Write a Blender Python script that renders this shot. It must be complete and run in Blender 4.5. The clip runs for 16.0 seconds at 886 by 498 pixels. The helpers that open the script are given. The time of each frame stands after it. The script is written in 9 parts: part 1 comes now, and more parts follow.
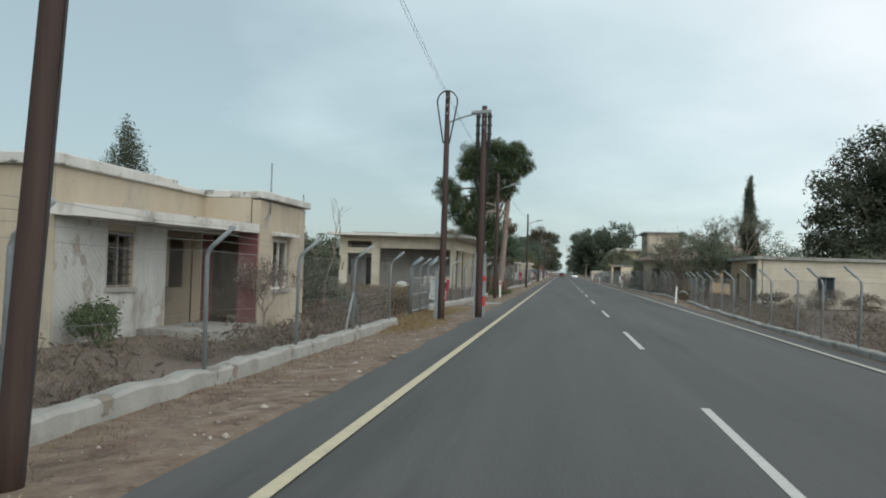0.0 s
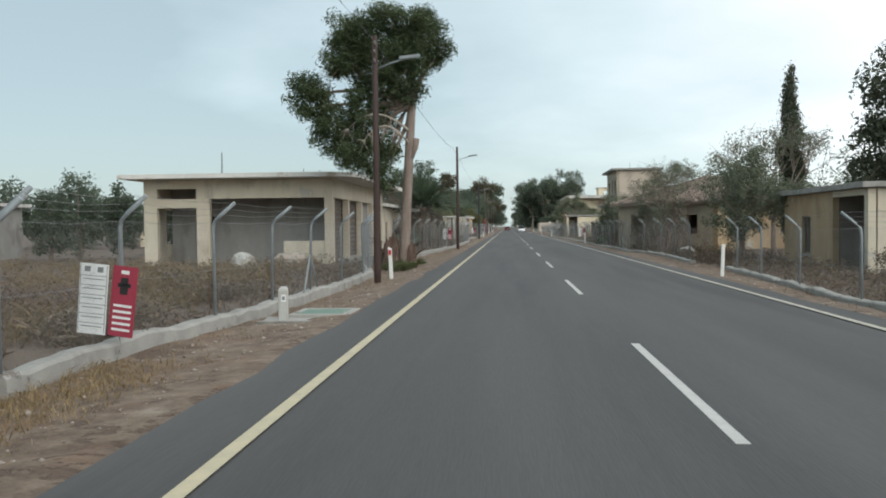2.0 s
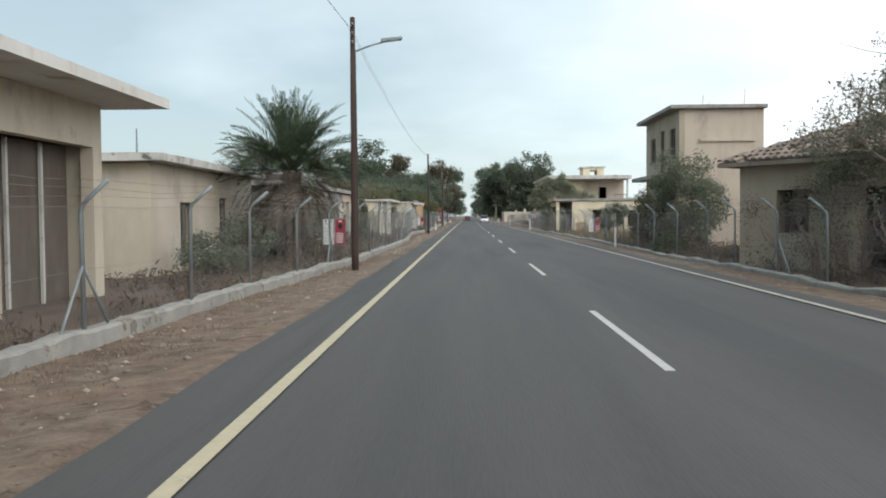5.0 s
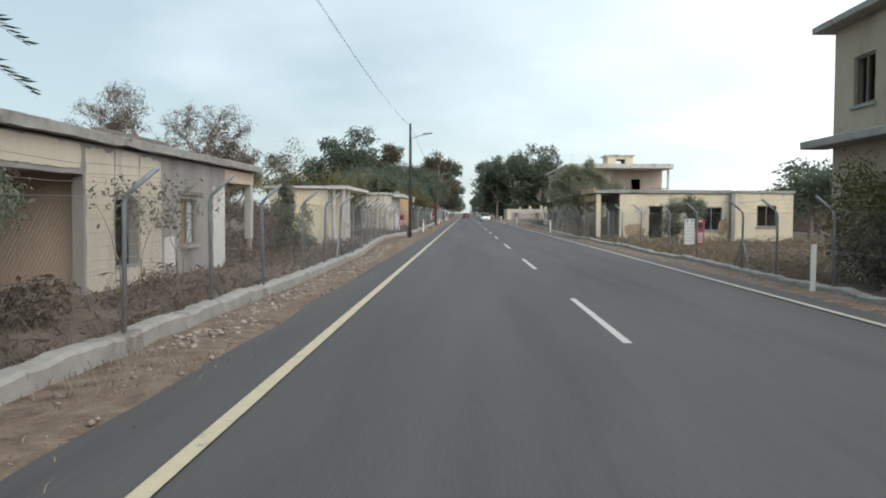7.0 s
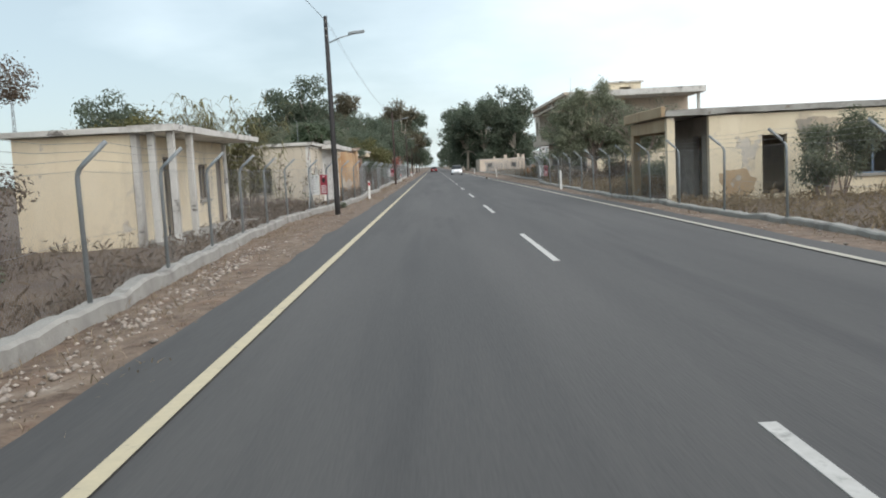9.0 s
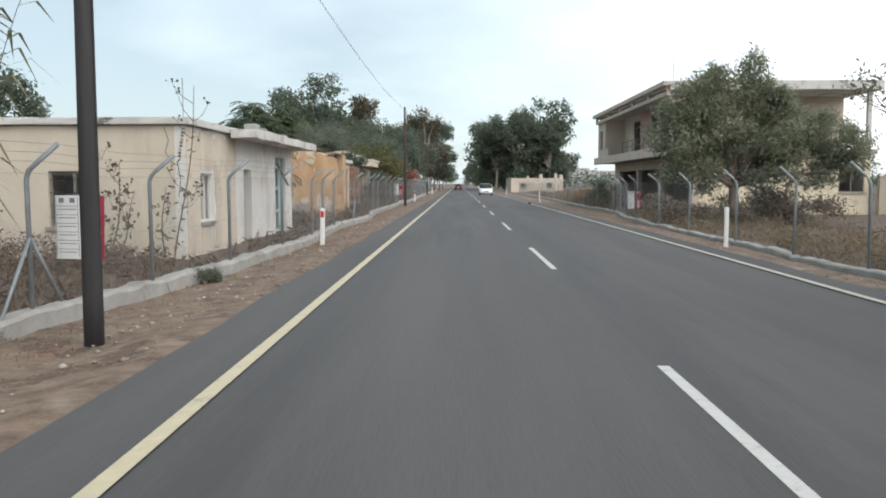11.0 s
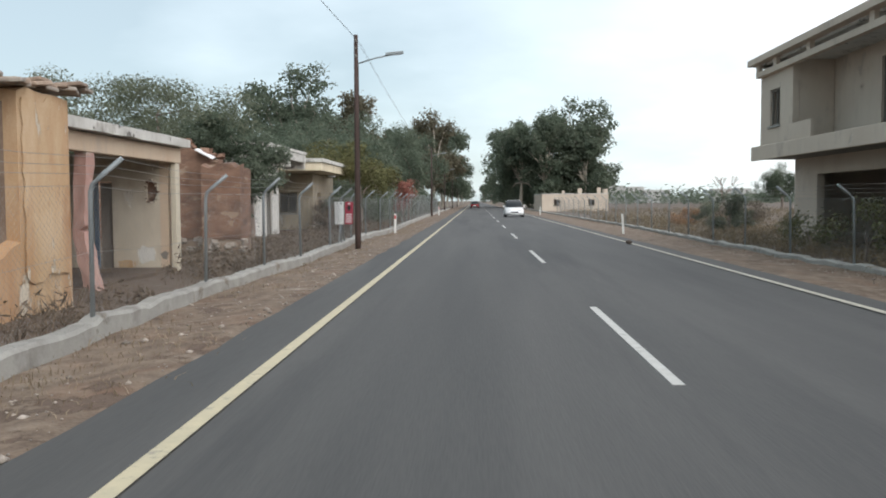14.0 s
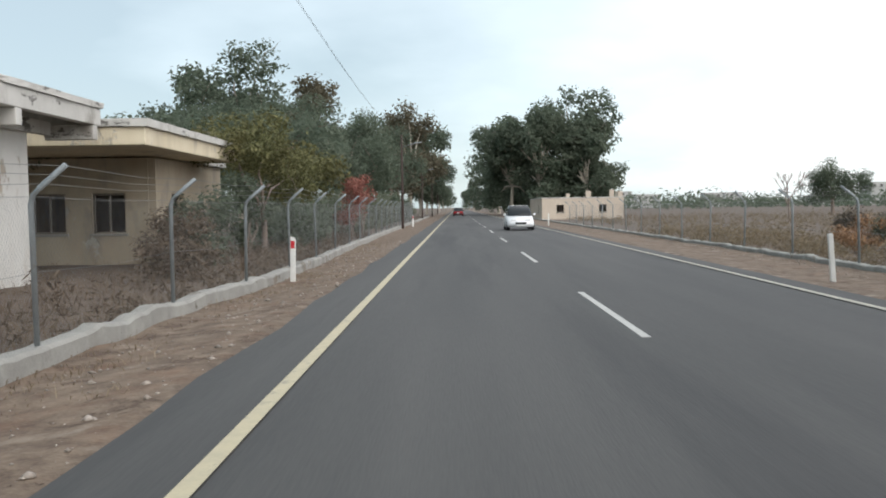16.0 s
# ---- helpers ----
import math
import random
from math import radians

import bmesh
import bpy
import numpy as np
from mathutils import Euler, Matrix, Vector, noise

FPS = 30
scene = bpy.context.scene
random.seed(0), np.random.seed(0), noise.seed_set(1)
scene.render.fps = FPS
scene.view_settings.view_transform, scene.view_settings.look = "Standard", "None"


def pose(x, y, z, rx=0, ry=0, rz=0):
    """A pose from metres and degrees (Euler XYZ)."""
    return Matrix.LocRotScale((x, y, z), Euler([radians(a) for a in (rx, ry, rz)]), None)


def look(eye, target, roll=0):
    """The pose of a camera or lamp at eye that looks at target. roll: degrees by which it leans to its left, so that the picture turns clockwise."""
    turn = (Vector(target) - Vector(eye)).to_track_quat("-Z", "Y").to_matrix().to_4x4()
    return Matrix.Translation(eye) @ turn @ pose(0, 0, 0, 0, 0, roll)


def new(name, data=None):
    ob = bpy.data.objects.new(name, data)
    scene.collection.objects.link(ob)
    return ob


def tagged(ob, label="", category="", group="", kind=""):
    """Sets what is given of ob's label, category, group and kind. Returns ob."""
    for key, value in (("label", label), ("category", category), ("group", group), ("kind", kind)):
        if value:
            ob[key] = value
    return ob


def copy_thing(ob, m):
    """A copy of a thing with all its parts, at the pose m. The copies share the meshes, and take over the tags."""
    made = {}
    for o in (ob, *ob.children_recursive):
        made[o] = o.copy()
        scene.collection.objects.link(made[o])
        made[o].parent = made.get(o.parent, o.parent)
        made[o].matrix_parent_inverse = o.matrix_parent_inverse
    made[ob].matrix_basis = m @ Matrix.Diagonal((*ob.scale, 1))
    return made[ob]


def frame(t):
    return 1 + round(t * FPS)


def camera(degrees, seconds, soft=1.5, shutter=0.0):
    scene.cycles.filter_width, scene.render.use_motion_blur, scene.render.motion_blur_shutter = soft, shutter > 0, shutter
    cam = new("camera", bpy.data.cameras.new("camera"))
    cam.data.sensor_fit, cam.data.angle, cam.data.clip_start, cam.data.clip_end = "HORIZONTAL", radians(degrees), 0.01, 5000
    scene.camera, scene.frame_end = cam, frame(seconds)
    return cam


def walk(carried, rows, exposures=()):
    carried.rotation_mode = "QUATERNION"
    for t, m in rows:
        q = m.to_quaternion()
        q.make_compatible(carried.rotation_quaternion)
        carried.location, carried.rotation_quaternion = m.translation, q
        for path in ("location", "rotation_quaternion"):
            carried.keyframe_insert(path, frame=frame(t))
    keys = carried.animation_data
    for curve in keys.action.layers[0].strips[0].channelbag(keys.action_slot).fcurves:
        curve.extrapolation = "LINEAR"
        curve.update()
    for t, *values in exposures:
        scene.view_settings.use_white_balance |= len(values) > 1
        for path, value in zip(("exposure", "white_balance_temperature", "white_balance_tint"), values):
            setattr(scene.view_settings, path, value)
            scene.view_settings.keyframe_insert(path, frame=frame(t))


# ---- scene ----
cam = camera(55.2, 16.0, soft=1.9)
PATH = [
    (0, (-0.072, 3.824, 1.465), (-0.352, 5.804, 1.512), 1.8),
    (0.5, (-0.019, 9.458, 1.48), (-0.206, 11.448, 1.523), 1.2),
    (1, (0.009, 15.585, 1.489), (-0.184, 17.575, 1.507), 0.2),
    (1.5, (0.004, 21.253, 1.469), (-0.178, 23.245, 1.457), -0.8),
    (2, (-0.035, 27.326, 1.492), (-0.188, 29.32, 1.44), -0.6),
    (2.5, (-0.095, 33.21, 1.444), (-0.241, 35.205, 1.412), 0.1),
    (3, (-0.186, 39.435, 1.447), (-0.307, 41.431, 1.419), 0.2),
    (3.5, (-0.223, 45.17, 1.438), (-0.344, 47.166, 1.398), -0.7),
    (4, (-0.3, 50.935, 1.434), (-0.385, 52.932, 1.376), -1.1),
    (4.2, (-0.315, 53.177, 1.441), (-0.378, 55.175, 1.375), -0.6),
    (6.5, (-0.31, 79.162, 1.422), (-0.361, 81.16, 1.339), -0.2),
    (7, (-0.267, 85.152, 1.437), (-0.32, 87.15, 1.352), 0.3),
    (7.5, (-0.193, 90.383, 1.442), (-0.25, 92.38, 1.356), -1.8),
    (8, (-0.182, 95.977, 1.429), (-0.176, 97.971, 1.268), -3.6),
    (8.2, (-0.186, 98.207, 1.408), (-0.167, 100.197, 1.204), -4.0),
    (10.3, (-0.084, 122.65, 1.526), (-0.085, 124.644, 1.369), -0.7),
    (10.5, (-0.131, 124.824, 1.486), (-0.131, 126.818, 1.333), -0.6),
    (11, (-0.123, 130.558, 1.492), (-0.16, 132.552, 1.338), -0.1),
    (11.5, (-0.1, 135.803, 1.472), (-0.167, 137.798, 1.347), -0.4),
    (12, (-0.129, 141.737, 1.449), (-0.201, 143.731, 1.303), -0.9),
    (12.5, (-0.099, 147.032, 1.447), (-0.174, 149.025, 1.3), 0.2),
    (13, (-0.054, 152.777, 1.463), (-0.141, 154.77, 1.333), -0.8),
    (13.5, (-0.017, 158.299, 1.473), (-0.109, 160.294, 1.352), -0.9),
    (14, (-0.054, 164.145, 1.459), (-0.131, 166.14, 1.346), -0.3),
    (14.5, (-0.157, 169.666, 1.442), (-0.214, 171.662, 1.329), 0.2),
    (15, (-0.282, 175.775, 1.411), (-0.329, 177.771, 1.295), 0.3),
    (15.5, (-0.404, 181.423, 1.419), (-0.444, 183.42, 1.313), 1.1),
    (16, (-0.49, 187.748, 1.428), (-0.523, 189.745, 1.331), -0.8),
]
walk(cam, [(t, look(*p)) for t, *p in PATH],
     exposures=[(0.0, -0.22, 6400, 5.5), (1.5, -0.08, 6450, 7.0), (4.0, 0.07, 6500, 9.0), (8.0, 0.16, 6500, 11.0), (11.0, 0.28, 6500, 12.0), (16.0, 0.2, 6500, 11.5)])

# ---- world, sun, exposure ----
world = bpy.data.worlds.new("overcast_sky")
scene.world = world
world.use_nodes = True
SUN_AZ, SUN_EL = 146.0, 36.0      # degrees clockwise from the road's direction, above the horizon
BANK_AZ, BANK_EL = 66.0, 42.0              # the thinnest, brightest part of the cloud deck
scene.view_settings.exposure = 0.0


def sky_world():
    nt = world.node_tree
    nt.nodes.clear()
    out = nt.nodes.new("ShaderNodeOutputWorld")
    sky = nt.nodes.new("ShaderNodeTexSky")
    sky.sky_type, sky.sun_disc = "NISHITA", False
    sky.sun_elevation, sky.sun_rotation = radians(SUN_EL), radians(SUN_AZ)
    bg_sky = nt.nodes.new("ShaderNodeBackground")
    bg_sky.inputs[1].default_value = 0.03
    nt.links.new(sky.outputs[0], bg_sky.inputs[0])
    # cloud deck: brighter towards the veiled sun, broken softly by noise
    tc = nt.nodes.new("ShaderNodeTexCoord")
    sep = nt.nodes.new("ShaderNodeSeparateXYZ")
    nt.links.new(tc.outputs["Generated"], sep.inputs[0])
    addz = nt.nodes.new("ShaderNodeMath"); addz.operation = "ADD"; addz.inputs[1].default_value = 0.22
    nt.links.new(sep.outputs[2], addz.inputs[0])
    flat = nt.nodes.new("ShaderNodeVectorMath"); flat.operation = "DIVIDE"
    comb = nt.nodes.new("ShaderNodeCombineXYZ")
    for i in range(3):
        nt.links.new(addz.outputs[0], comb.inputs[i])
    nt.links.new(tc.outputs["Generated"], flat.inputs[0])
    nt.links.new(comb.outputs[0], flat.inputs[1])
    n = nt.nodes.new("ShaderNodeTexNoise")
    n.inputs["Scale"].default_value, n.inputs["Detail"].default_value = 1.1, 5
    n.inputs["Roughness"].default_value = 0.5
    nt.links.new(flat.outputs[0], n.inputs["Vector"])
    dot = nt.nodes.new("ShaderNodeVectorMath"); dot.operation = "DOT_PRODUCT"
    a, e = radians(BANK_AZ), radians(BANK_EL)
    dot.inputs[1].default_value = (math.sin(a) * math.cos(e), math.cos(a) * math.cos(e), math.sin(e))
    nt.links.new(tc.outputs["Generated"], dot.inputs[0])
    k = nt.nodes.new("ShaderNodeMath"); k.operation = "MULTIPLY_ADD"
    k.inputs[1].default_value, k.inputs[2].default_value = 1.35, -0.52
    nt.links.new(dot.outputs["Value"], k.inputs[0])
    s = nt.nodes.new("ShaderNodeMath"); s.operation = "MULTIPLY_ADD"
    s.inputs[1].default_value = 0.8
    nt.links.new(n.outputs[0], s.inputs[0])
    nt.links.new(k.outputs[0], s.inputs[2])
    # the deck is brighter towards the south, where the sun stands
    south = nt.nodes.new("ShaderNodeMath"); south.operation = "MULTIPLY"; south.inputs[1].default_value = -0.55; south.use_clamp = True
    nt.links.new(sep.outputs[1], south.inputs[0])
    s2 = nt.nodes.new("ShaderNodeMath"); s2.operation = "ADD"
    nt.links.new(s.outputs[0], s2.inputs[0])
    nt.links.new(south.outputs[0], s2.inputs[1])
    s = s2
    ramp = nt.nodes.new("ShaderNodeValToRGB")
    el = ramp.color_ramp.elements
    el[0].position, el[0].color = 0.2, (0.40, 0.49, 0.515, 1)
    el[1].position, el[1].color = 0.84, (0.95, 0.97, 0.99, 1)
    m = el.new(0.5); m.color = (0.64, 0.735, 0.76, 1)
    nt.links.new(s.outputs[0], ramp.inputs[0])
    bg_cloud = nt.nodes.new("ShaderNodeBackground")
    bg_cloud.inputs[1].default_value = 1.04
    nt.links.new(ramp.outputs[0], bg_cloud.inputs[0])
    add = nt.nodes.new("ShaderNodeAddShader")
    nt.links.new(bg_sky.outputs[0], add.inputs[0])
    nt.links.new(bg_cloud.outputs[0], add.inputs[1])
    nt.links.new(add.outputs[0], out.inputs[0])


sky_world()
sun = new("sun", bpy.data.lights.new("sun", "SUN"))
sun.data.energy, sun.data.angle, sun.data.color = 1.75, radians(65), (1.0, 0.96, 0.9)
sa, se = radians(SUN_AZ), radians(SUN_EL)
sun.matrix_world = look((60 * math.sin(sa) * math.cos(se), 60 * math.cos(sa) * math.cos(se), 60 * math.sin(se)), (0, 0, 0))


# ---- materials ----
def material(name, c1, c2, scale=3.0, rough=0.85, bump=0.3, stain=None, stain_scale=0.7, stain_amount=0.5, stretch=(1, 1, 1), metal=0.0,
             fine=40.0, leaf=0.0, vary=0.0, random_island=0.0, stain2=None, stain2_scale=0.4, stain2_amount=0.4, stain2_stretch=None, streak=None, streak_amount=0.4):
    """Two colours mixed by coarse and fine noise, a stain colour by a patchy noise, and fine relief."""
    m = bpy.data.materials.new(name)
    m.use_nodes = True
    nt = m.node_tree
    b = nt.nodes["Principled BSDF"]
    b.inputs["Roughness"].default_value, b.inputs["Metallic"].default_value = rough, metal
    geo = nt.nodes.new("ShaderNodeNewGeometry")
    mp = nt.nodes.new("ShaderNodeMapping")
    mp.inputs["Scale"].default_value = stretch
    nt.links.new(geo.outputs["Position"], mp.inputs["Vector"])

    def noise_tex(s, detail, rgh=0.6):
        n = nt.nodes.new("ShaderNodeTexNoise")
        n.inputs["Scale"].default_value, n.inputs["Detail"].default_value, n.inputs["Roughness"].default_value = s, detail, rgh
        nt.links.new(mp.outputs[0], n.inputs["Vector"])
        return n

    def ramp(src, lo, hi):
        r = nt.nodes.new("ShaderNodeMapRange")
        r.inputs[1].default_value, r.inputs[2].default_value = lo, hi
        nt.links.new(src, r.inputs[0])
        return r.outputs[0]

    def mix(f, a, bcol):
        x = nt.nodes.new("ShaderNodeMix")
        x.data_type = "RGBA"
        nt.links.new(f, x.inputs[0])
        for sock, v in ((x.inputs[6], a), (x.inputs[7], bcol)):
            if isinstance(v, tuple):
                sock.default_value = (*v, 1)
            else:
                nt.links.new(v, sock)
        return x.outputs[2]
    n1, n2 = noise_tex(scale, 4), noise_tex(fine, 2)
    av = nt.nodes.new("ShaderNodeMath"); av.operation = "MULTIPLY_ADD"; av.inputs[1].default_value = 0.35
    nt.links.new(n2.outputs[0], av.inputs[0])
    nt.links.new(n1.outputs[0], av.inputs[2])
    col = mix(ramp(av.outputs[0], 0.45, 0.95), c1, c2)
    if stain:
        n3 = noise_tex(stain_scale, 7, 0.65)
        col = mix(ramp(n3.outputs[0], 0.72 - stain_amount * 0.35, 0.86 - stain_amount * 0.35), col, stain)
    if streak:
        mp3 = nt.nodes.new("ShaderNodeMapping")
        mp3.inputs["Scale"].default_value = (1.15, 1.15, 0.22)
        nt.links.new(geo.outputs["Position"], mp3.inputs["Vector"])
        n5 = noise_tex(1.0, 7, 0.68)
        nt.links.new(mp3.outputs[0], n5.inputs["Vector"])
        col = mix(ramp(n5.outputs[0], 0.70 - streak_amount * 0.32, 1.12 - streak_amount * 0.32), col, streak)
    peel = None
    if stain2:
        mp2 = nt.nodes.new("ShaderNodeMapping")
        mp2.inputs["Scale"].default_value = stain2_stretch or stretch
        mp2.inputs["Location"].default_value = (7.3, 2.1, 4.7)
        nt.links.new(geo.outputs["Position"], mp2.inputs["Vector"])
        n4 = noise_tex(stain2_scale, 8, 0.68)
        nt.links.new(mp2.outputs[0], n4.inputs["Vector"])
        peel = ramp(n4.outputs[0], 0.72 - stain2_amount * 0.35, 0.755 - stain2_amount * 0.35)
        col = mix(peel, col, stain2)
    if vary or random_island:
        src = nt.nodes.new("ShaderNodeObjectInfo").outputs["Random"] if vary else geo.outputs["Random Per Island"]
        hs = nt.nodes.new("ShaderNodeHueSaturation")
        v = nt.nodes.new("ShaderNodeMapRange")
        amt = vary or random_island
        v.inputs[3].default_value, v.inputs[4].default_value = 1 - amt, 1 + amt
        nt.links.new(src, v.inputs[0])
        nt.links.new(v.outputs[0], hs.inputs["Value"])
        nt.links.new(col, hs.inputs["Color"])
        col = hs.outputs[0]
    nt.links.new(col, b.inputs["Base Color"])
    if bump:
        bp = nt.nodes.new("ShaderNodeBump")
        bp.inputs["Strength"].default_value, bp.inputs["Distance"].default_value = bump, 0.02
        nt.links.new(av.outputs[0], bp.inputs["Height"])
        if peel:
            bq = nt.nodes.new("ShaderNodeBump")
            bq.invert = True
            bq.inputs["Strength"].default_value, bq.inputs["Distance"].default_value = 0.8, 0.02
            nt.links.new(peel, bq.inputs["Height"])
            nt.links.new(bp.outputs[0], bq.inputs["Normal"])
            bp = bq
        nt.links.new(bp.outputs[0], b.inputs["Normal"])
    if leaf:
        b.inputs["Specular IOR Level"].default_value = 0.2
        tr = nt.nodes.new("ShaderNodeBsdfTranslucent")
        nt.links.new(col, tr.inputs[0])
        ms = nt.nodes.new("ShaderNodeMixShader")
        ms.inputs[0].default_value = leaf
        nt.links.new(b.outputs[0], ms.inputs[1])
        nt.links.new(tr.outputs[0], ms.inputs[2])
        nt.links.new(ms.outputs[0], nt.nodes["Material Output"].inputs[0])
    return m


M_ASPHALT = material("worn_asphalt", (0.049, 0.050, 0.050), (0.086, 0.085, 0.082), 0.8, 0.82, 0.35, (0.040, 0.041, 0.042), 0.5, 0.55, (1, 0.06, 1), fine=55)
M_LINE = material("cream_road_paint", (0.52, 0.46, 0.31), (0.42, 0.38, 0.27), 6, 0.7, 0.1, (0.24, 0.23, 0.2), 5, 0.38)
M_DASH = material("white_road_paint", (0.50, 0.50, 0.475), (0.41, 0.41, 0.385), 6, 0.7, 0.1, (0.24, 0.24, 0.225), 5, 0.36)
M_PALELINE = material("pale_road_paint", (0.44, 0.42, 0.35), (0.36, 0.345, 0.29), 6, 0.7, 0.1, (0.2, 0.195, 0.18), 5, 0.42)
M_SOIL = material("dry_soil", (0.088, 0.066, 0.050), (0.155, 0.118, 0.088), 1.2, 0.95, 0.9, (0.07, 0.052, 0.04), 0.35, 0.6, fine=14)
M_VERGE = material("stony_verge", (0.085, 0.057, 0.040), (0.245, 0.188, 0.137), 3.4, 0.95, 1.0, (0.29, 0.245, 0.195), 1.1, 0.4, fine=26, streak=(0.185, 0.095, 0.055), streak_amount=0.62, stain2=(0.115, 0.078, 0.056), stain2_scale=1.4, stain2_amount=0.42)
M_STONE = material("grey_stone", (0.24, 0.205, 0.17), (0.40, 0.355, 0.31), 8, 0.9, 0.5, random_island=0.35)
M_CONC = material("weathered_concrete", (0.25, 0.245, 0.225), (0.375, 0.37, 0.34), 2.0, 0.9, 0.5, (0.19, 0.18, 0.165), 1.1, 0.5, stain2=(0.22, 0.19, 0.155), stain2_scale=1.6, stain2_amount=0.32)
M_CREAM = material("cream_plaster", (0.64, 0.55, 0.39), (0.75, 0.67, 0.51), 1.0, 0.9, 0.35, (0.45, 0.39, 0.30), 0.8, 0.4, (1, 1, 0.5), streak=(0.45, 0.38, 0.275), streak_amount=0.55, stain2=(0.53, 0.49, 0.42), stain2_scale=0.9, stain2_amount=0.38, stain2_stretch=(1, 1, 0.8))
M_WHITE = material("flaking_whitewash", (0.60, 0.59, 0.55), (0.72, 0.71, 0.67), 1.3, 0.9, 0.4, (0.44, 0.39, 0.32), 0.9, 0.45, (1, 1, 0.6), streak=(0.46, 0.41, 0.345), streak_amount=0.5, stain2=(0.47, 0.41, 0.335), stain2_scale=0.9, stain2_amount=0.34, stain2_stretch=(1, 1, 0.8))
M_OLDWASH = material("weathered_whitewash", (0.42, 0.42, 0.395), (0.53, 0.53, 0.50), 1.3, 0.9, 0.4, (0.29, 0.265, 0.225), 0.9, 0.55, (1, 1, 0.6), streak=(0.27, 0.255, 0.225), streak_amount=0.6, stain2=(0.34, 0.30, 0.25), stain2_scale=0.9, stain2_amount=0.42, stain2_stretch=(1, 1, 0.8))
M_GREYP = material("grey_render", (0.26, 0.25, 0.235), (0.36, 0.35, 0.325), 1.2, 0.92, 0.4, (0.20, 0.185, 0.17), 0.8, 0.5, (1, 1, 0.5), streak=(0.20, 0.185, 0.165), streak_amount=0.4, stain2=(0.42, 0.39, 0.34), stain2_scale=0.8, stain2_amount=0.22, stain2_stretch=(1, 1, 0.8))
M_OCHRE = material("ochre_plaster", (0.46, 0.30, 0.16), (0.63, 0.49, 0.335), 1.1, 0.92, 0.6, (0.33, 0.175, 0.09), 0.8, 0.5, (1, 1, 0.6), streak=(0.40, 0.205, 0.095), streak_amount=0.95, stain2=(0.60, 0.535, 0.43), stain2_scale=1.2, stain2_amount=0.42, stain2_stretch=(1.3, 1.3, 0.5))
M_MUD = material("red_mud_brick", (0.165, 0.092, 0.064), (0.275, 0.168, 0.118), 2.2, 0.95, 1.0, (0.12, 0.075, 0.056), 1.3, 0.6, (1, 1, 2.2), stain2=(0.33, 0.24, 0.175), stain2_scale=1.6, stain2_amount=0.4, stain2_stretch=(1, 1, 1.8))
M_PEACH = material("peach_plaster", (0.55, 0.41, 0.29), (0.63, 0.52, 0.40), 1.0, 0.9, 0.35, (0.44, 0.37, 0.31), 0.8, 0.4, (1, 1, 0.5), streak=(0.42, 0.33, 0.26), streak_amount=0.42, stain2=(0.52, 0.49, 0.45), stain2_scale=0.8, stain2_amount=0.32, stain2_stretch=(1, 1, 0.8))
M_TAUPE = material("taupe_plaster", (0.52, 0.435, 0.355), (0.60, 0.52, 0.43), 1.0, 0.9, 0.35, (0.41, 0.345, 0.285), 0.8, 0.45, (1, 1, 0.5), streak=(0.37, 0.31, 0.255), streak_amount=0.4, stain2=(0.46, 0.40, 0.34), stain2_scale=0.8, stain2_amount=0.26, stain2_stretch=(1, 1, 0.8))
M_SHOP = material("pale_cream_plaster", (0.53, 0.475, 0.365), (0.64, 0.585, 0.475), 1.0, 0.9, 0.35, (0.38, 0.34, 0.275), 0.8, 0.4, (1, 1, 0.5), streak=(0.39, 0.345, 0.27), streak_amount=0.45, stain2=(0.48, 0.455, 0.405), stain2_scale=0.8, stain2_amount=0.3, stain2_stretch=(1, 1, 0.8))
M_SHUT = material("rusted_brown_shutter", (0.10, 0.078, 0.064), (0.16, 0.13, 0.108), 3, 0.75, 0.4, (0.2, 0.18, 0.16), 2, 0.3, (1, 1, 0.4))
# greyed beige of its own; on the beige house it also stands for overhang shade
M_BEIGE = material("greyed_beige_plaster", (0.39, 0.32, 0.235), (0.48, 0.42, 0.325), 1.0, 0.9, 0.35, (0.28, 0.255, 0.215), 0.8, 0.5, (1, 1, 0.5), streak=(0.27, 0.275, 0.225), streak_amount=0.55, stain2=(0.41, 0.39, 0.355), stain2_scale=0.8, stain2_amount=0.34, stain2_stretch=(1, 1, 0.8))
M_FASCIA = material("stained_white_concrete", (0.50, 0.49, 0.455), (0.63, 0.62, 0.585), 1.5, 0.88, 0.35, (0.30, 0.28, 0.25), 1.4, 0.5, (1, 1, 0.6), streak=(0.26, 0.24, 0.215), streak_amount=0.5, stain2=(0.17, 0.16, 0.145), stain2_scale=1.3, stain2_amount=0.36, stain2_stretch=(1, 1, 2.0))
M_DARK = material("dark_interior", (0.06, 0.055, 0.05), (0.09, 0.08, 0.075), 2, 0.95, 0.2)
M_RED = material("faded_red_paint", (0.13, 0.05, 0.05), (0.19, 0.09, 0.085), 2, 0.75, 0.2, (0.22, 0.19, 0.17), 2, 0.4)
M_TURQ = material("pale_turquoise_paint", (0.32, 0.43, 0.42), (0.42, 0.52, 0.5), 4, 0.6, 0.2, (0.4, 0.36, 0.3), 4, 0.3)
M_WOODGREY = material("weathered_timber", (0.16, 0.14, 0.12), (0.25, 0.22, 0.19), 5, 0.85, 0.5, stretch=(1, 1, 0.2))
M_POLE = material("creosoted_wood", (0.034, 0.019, 0.015), (0.066, 0.038, 0.031), 3, 0.75, 0.5, (0.105, 0.08, 0.068), 2, 0.25, (3, 3, 0.15))
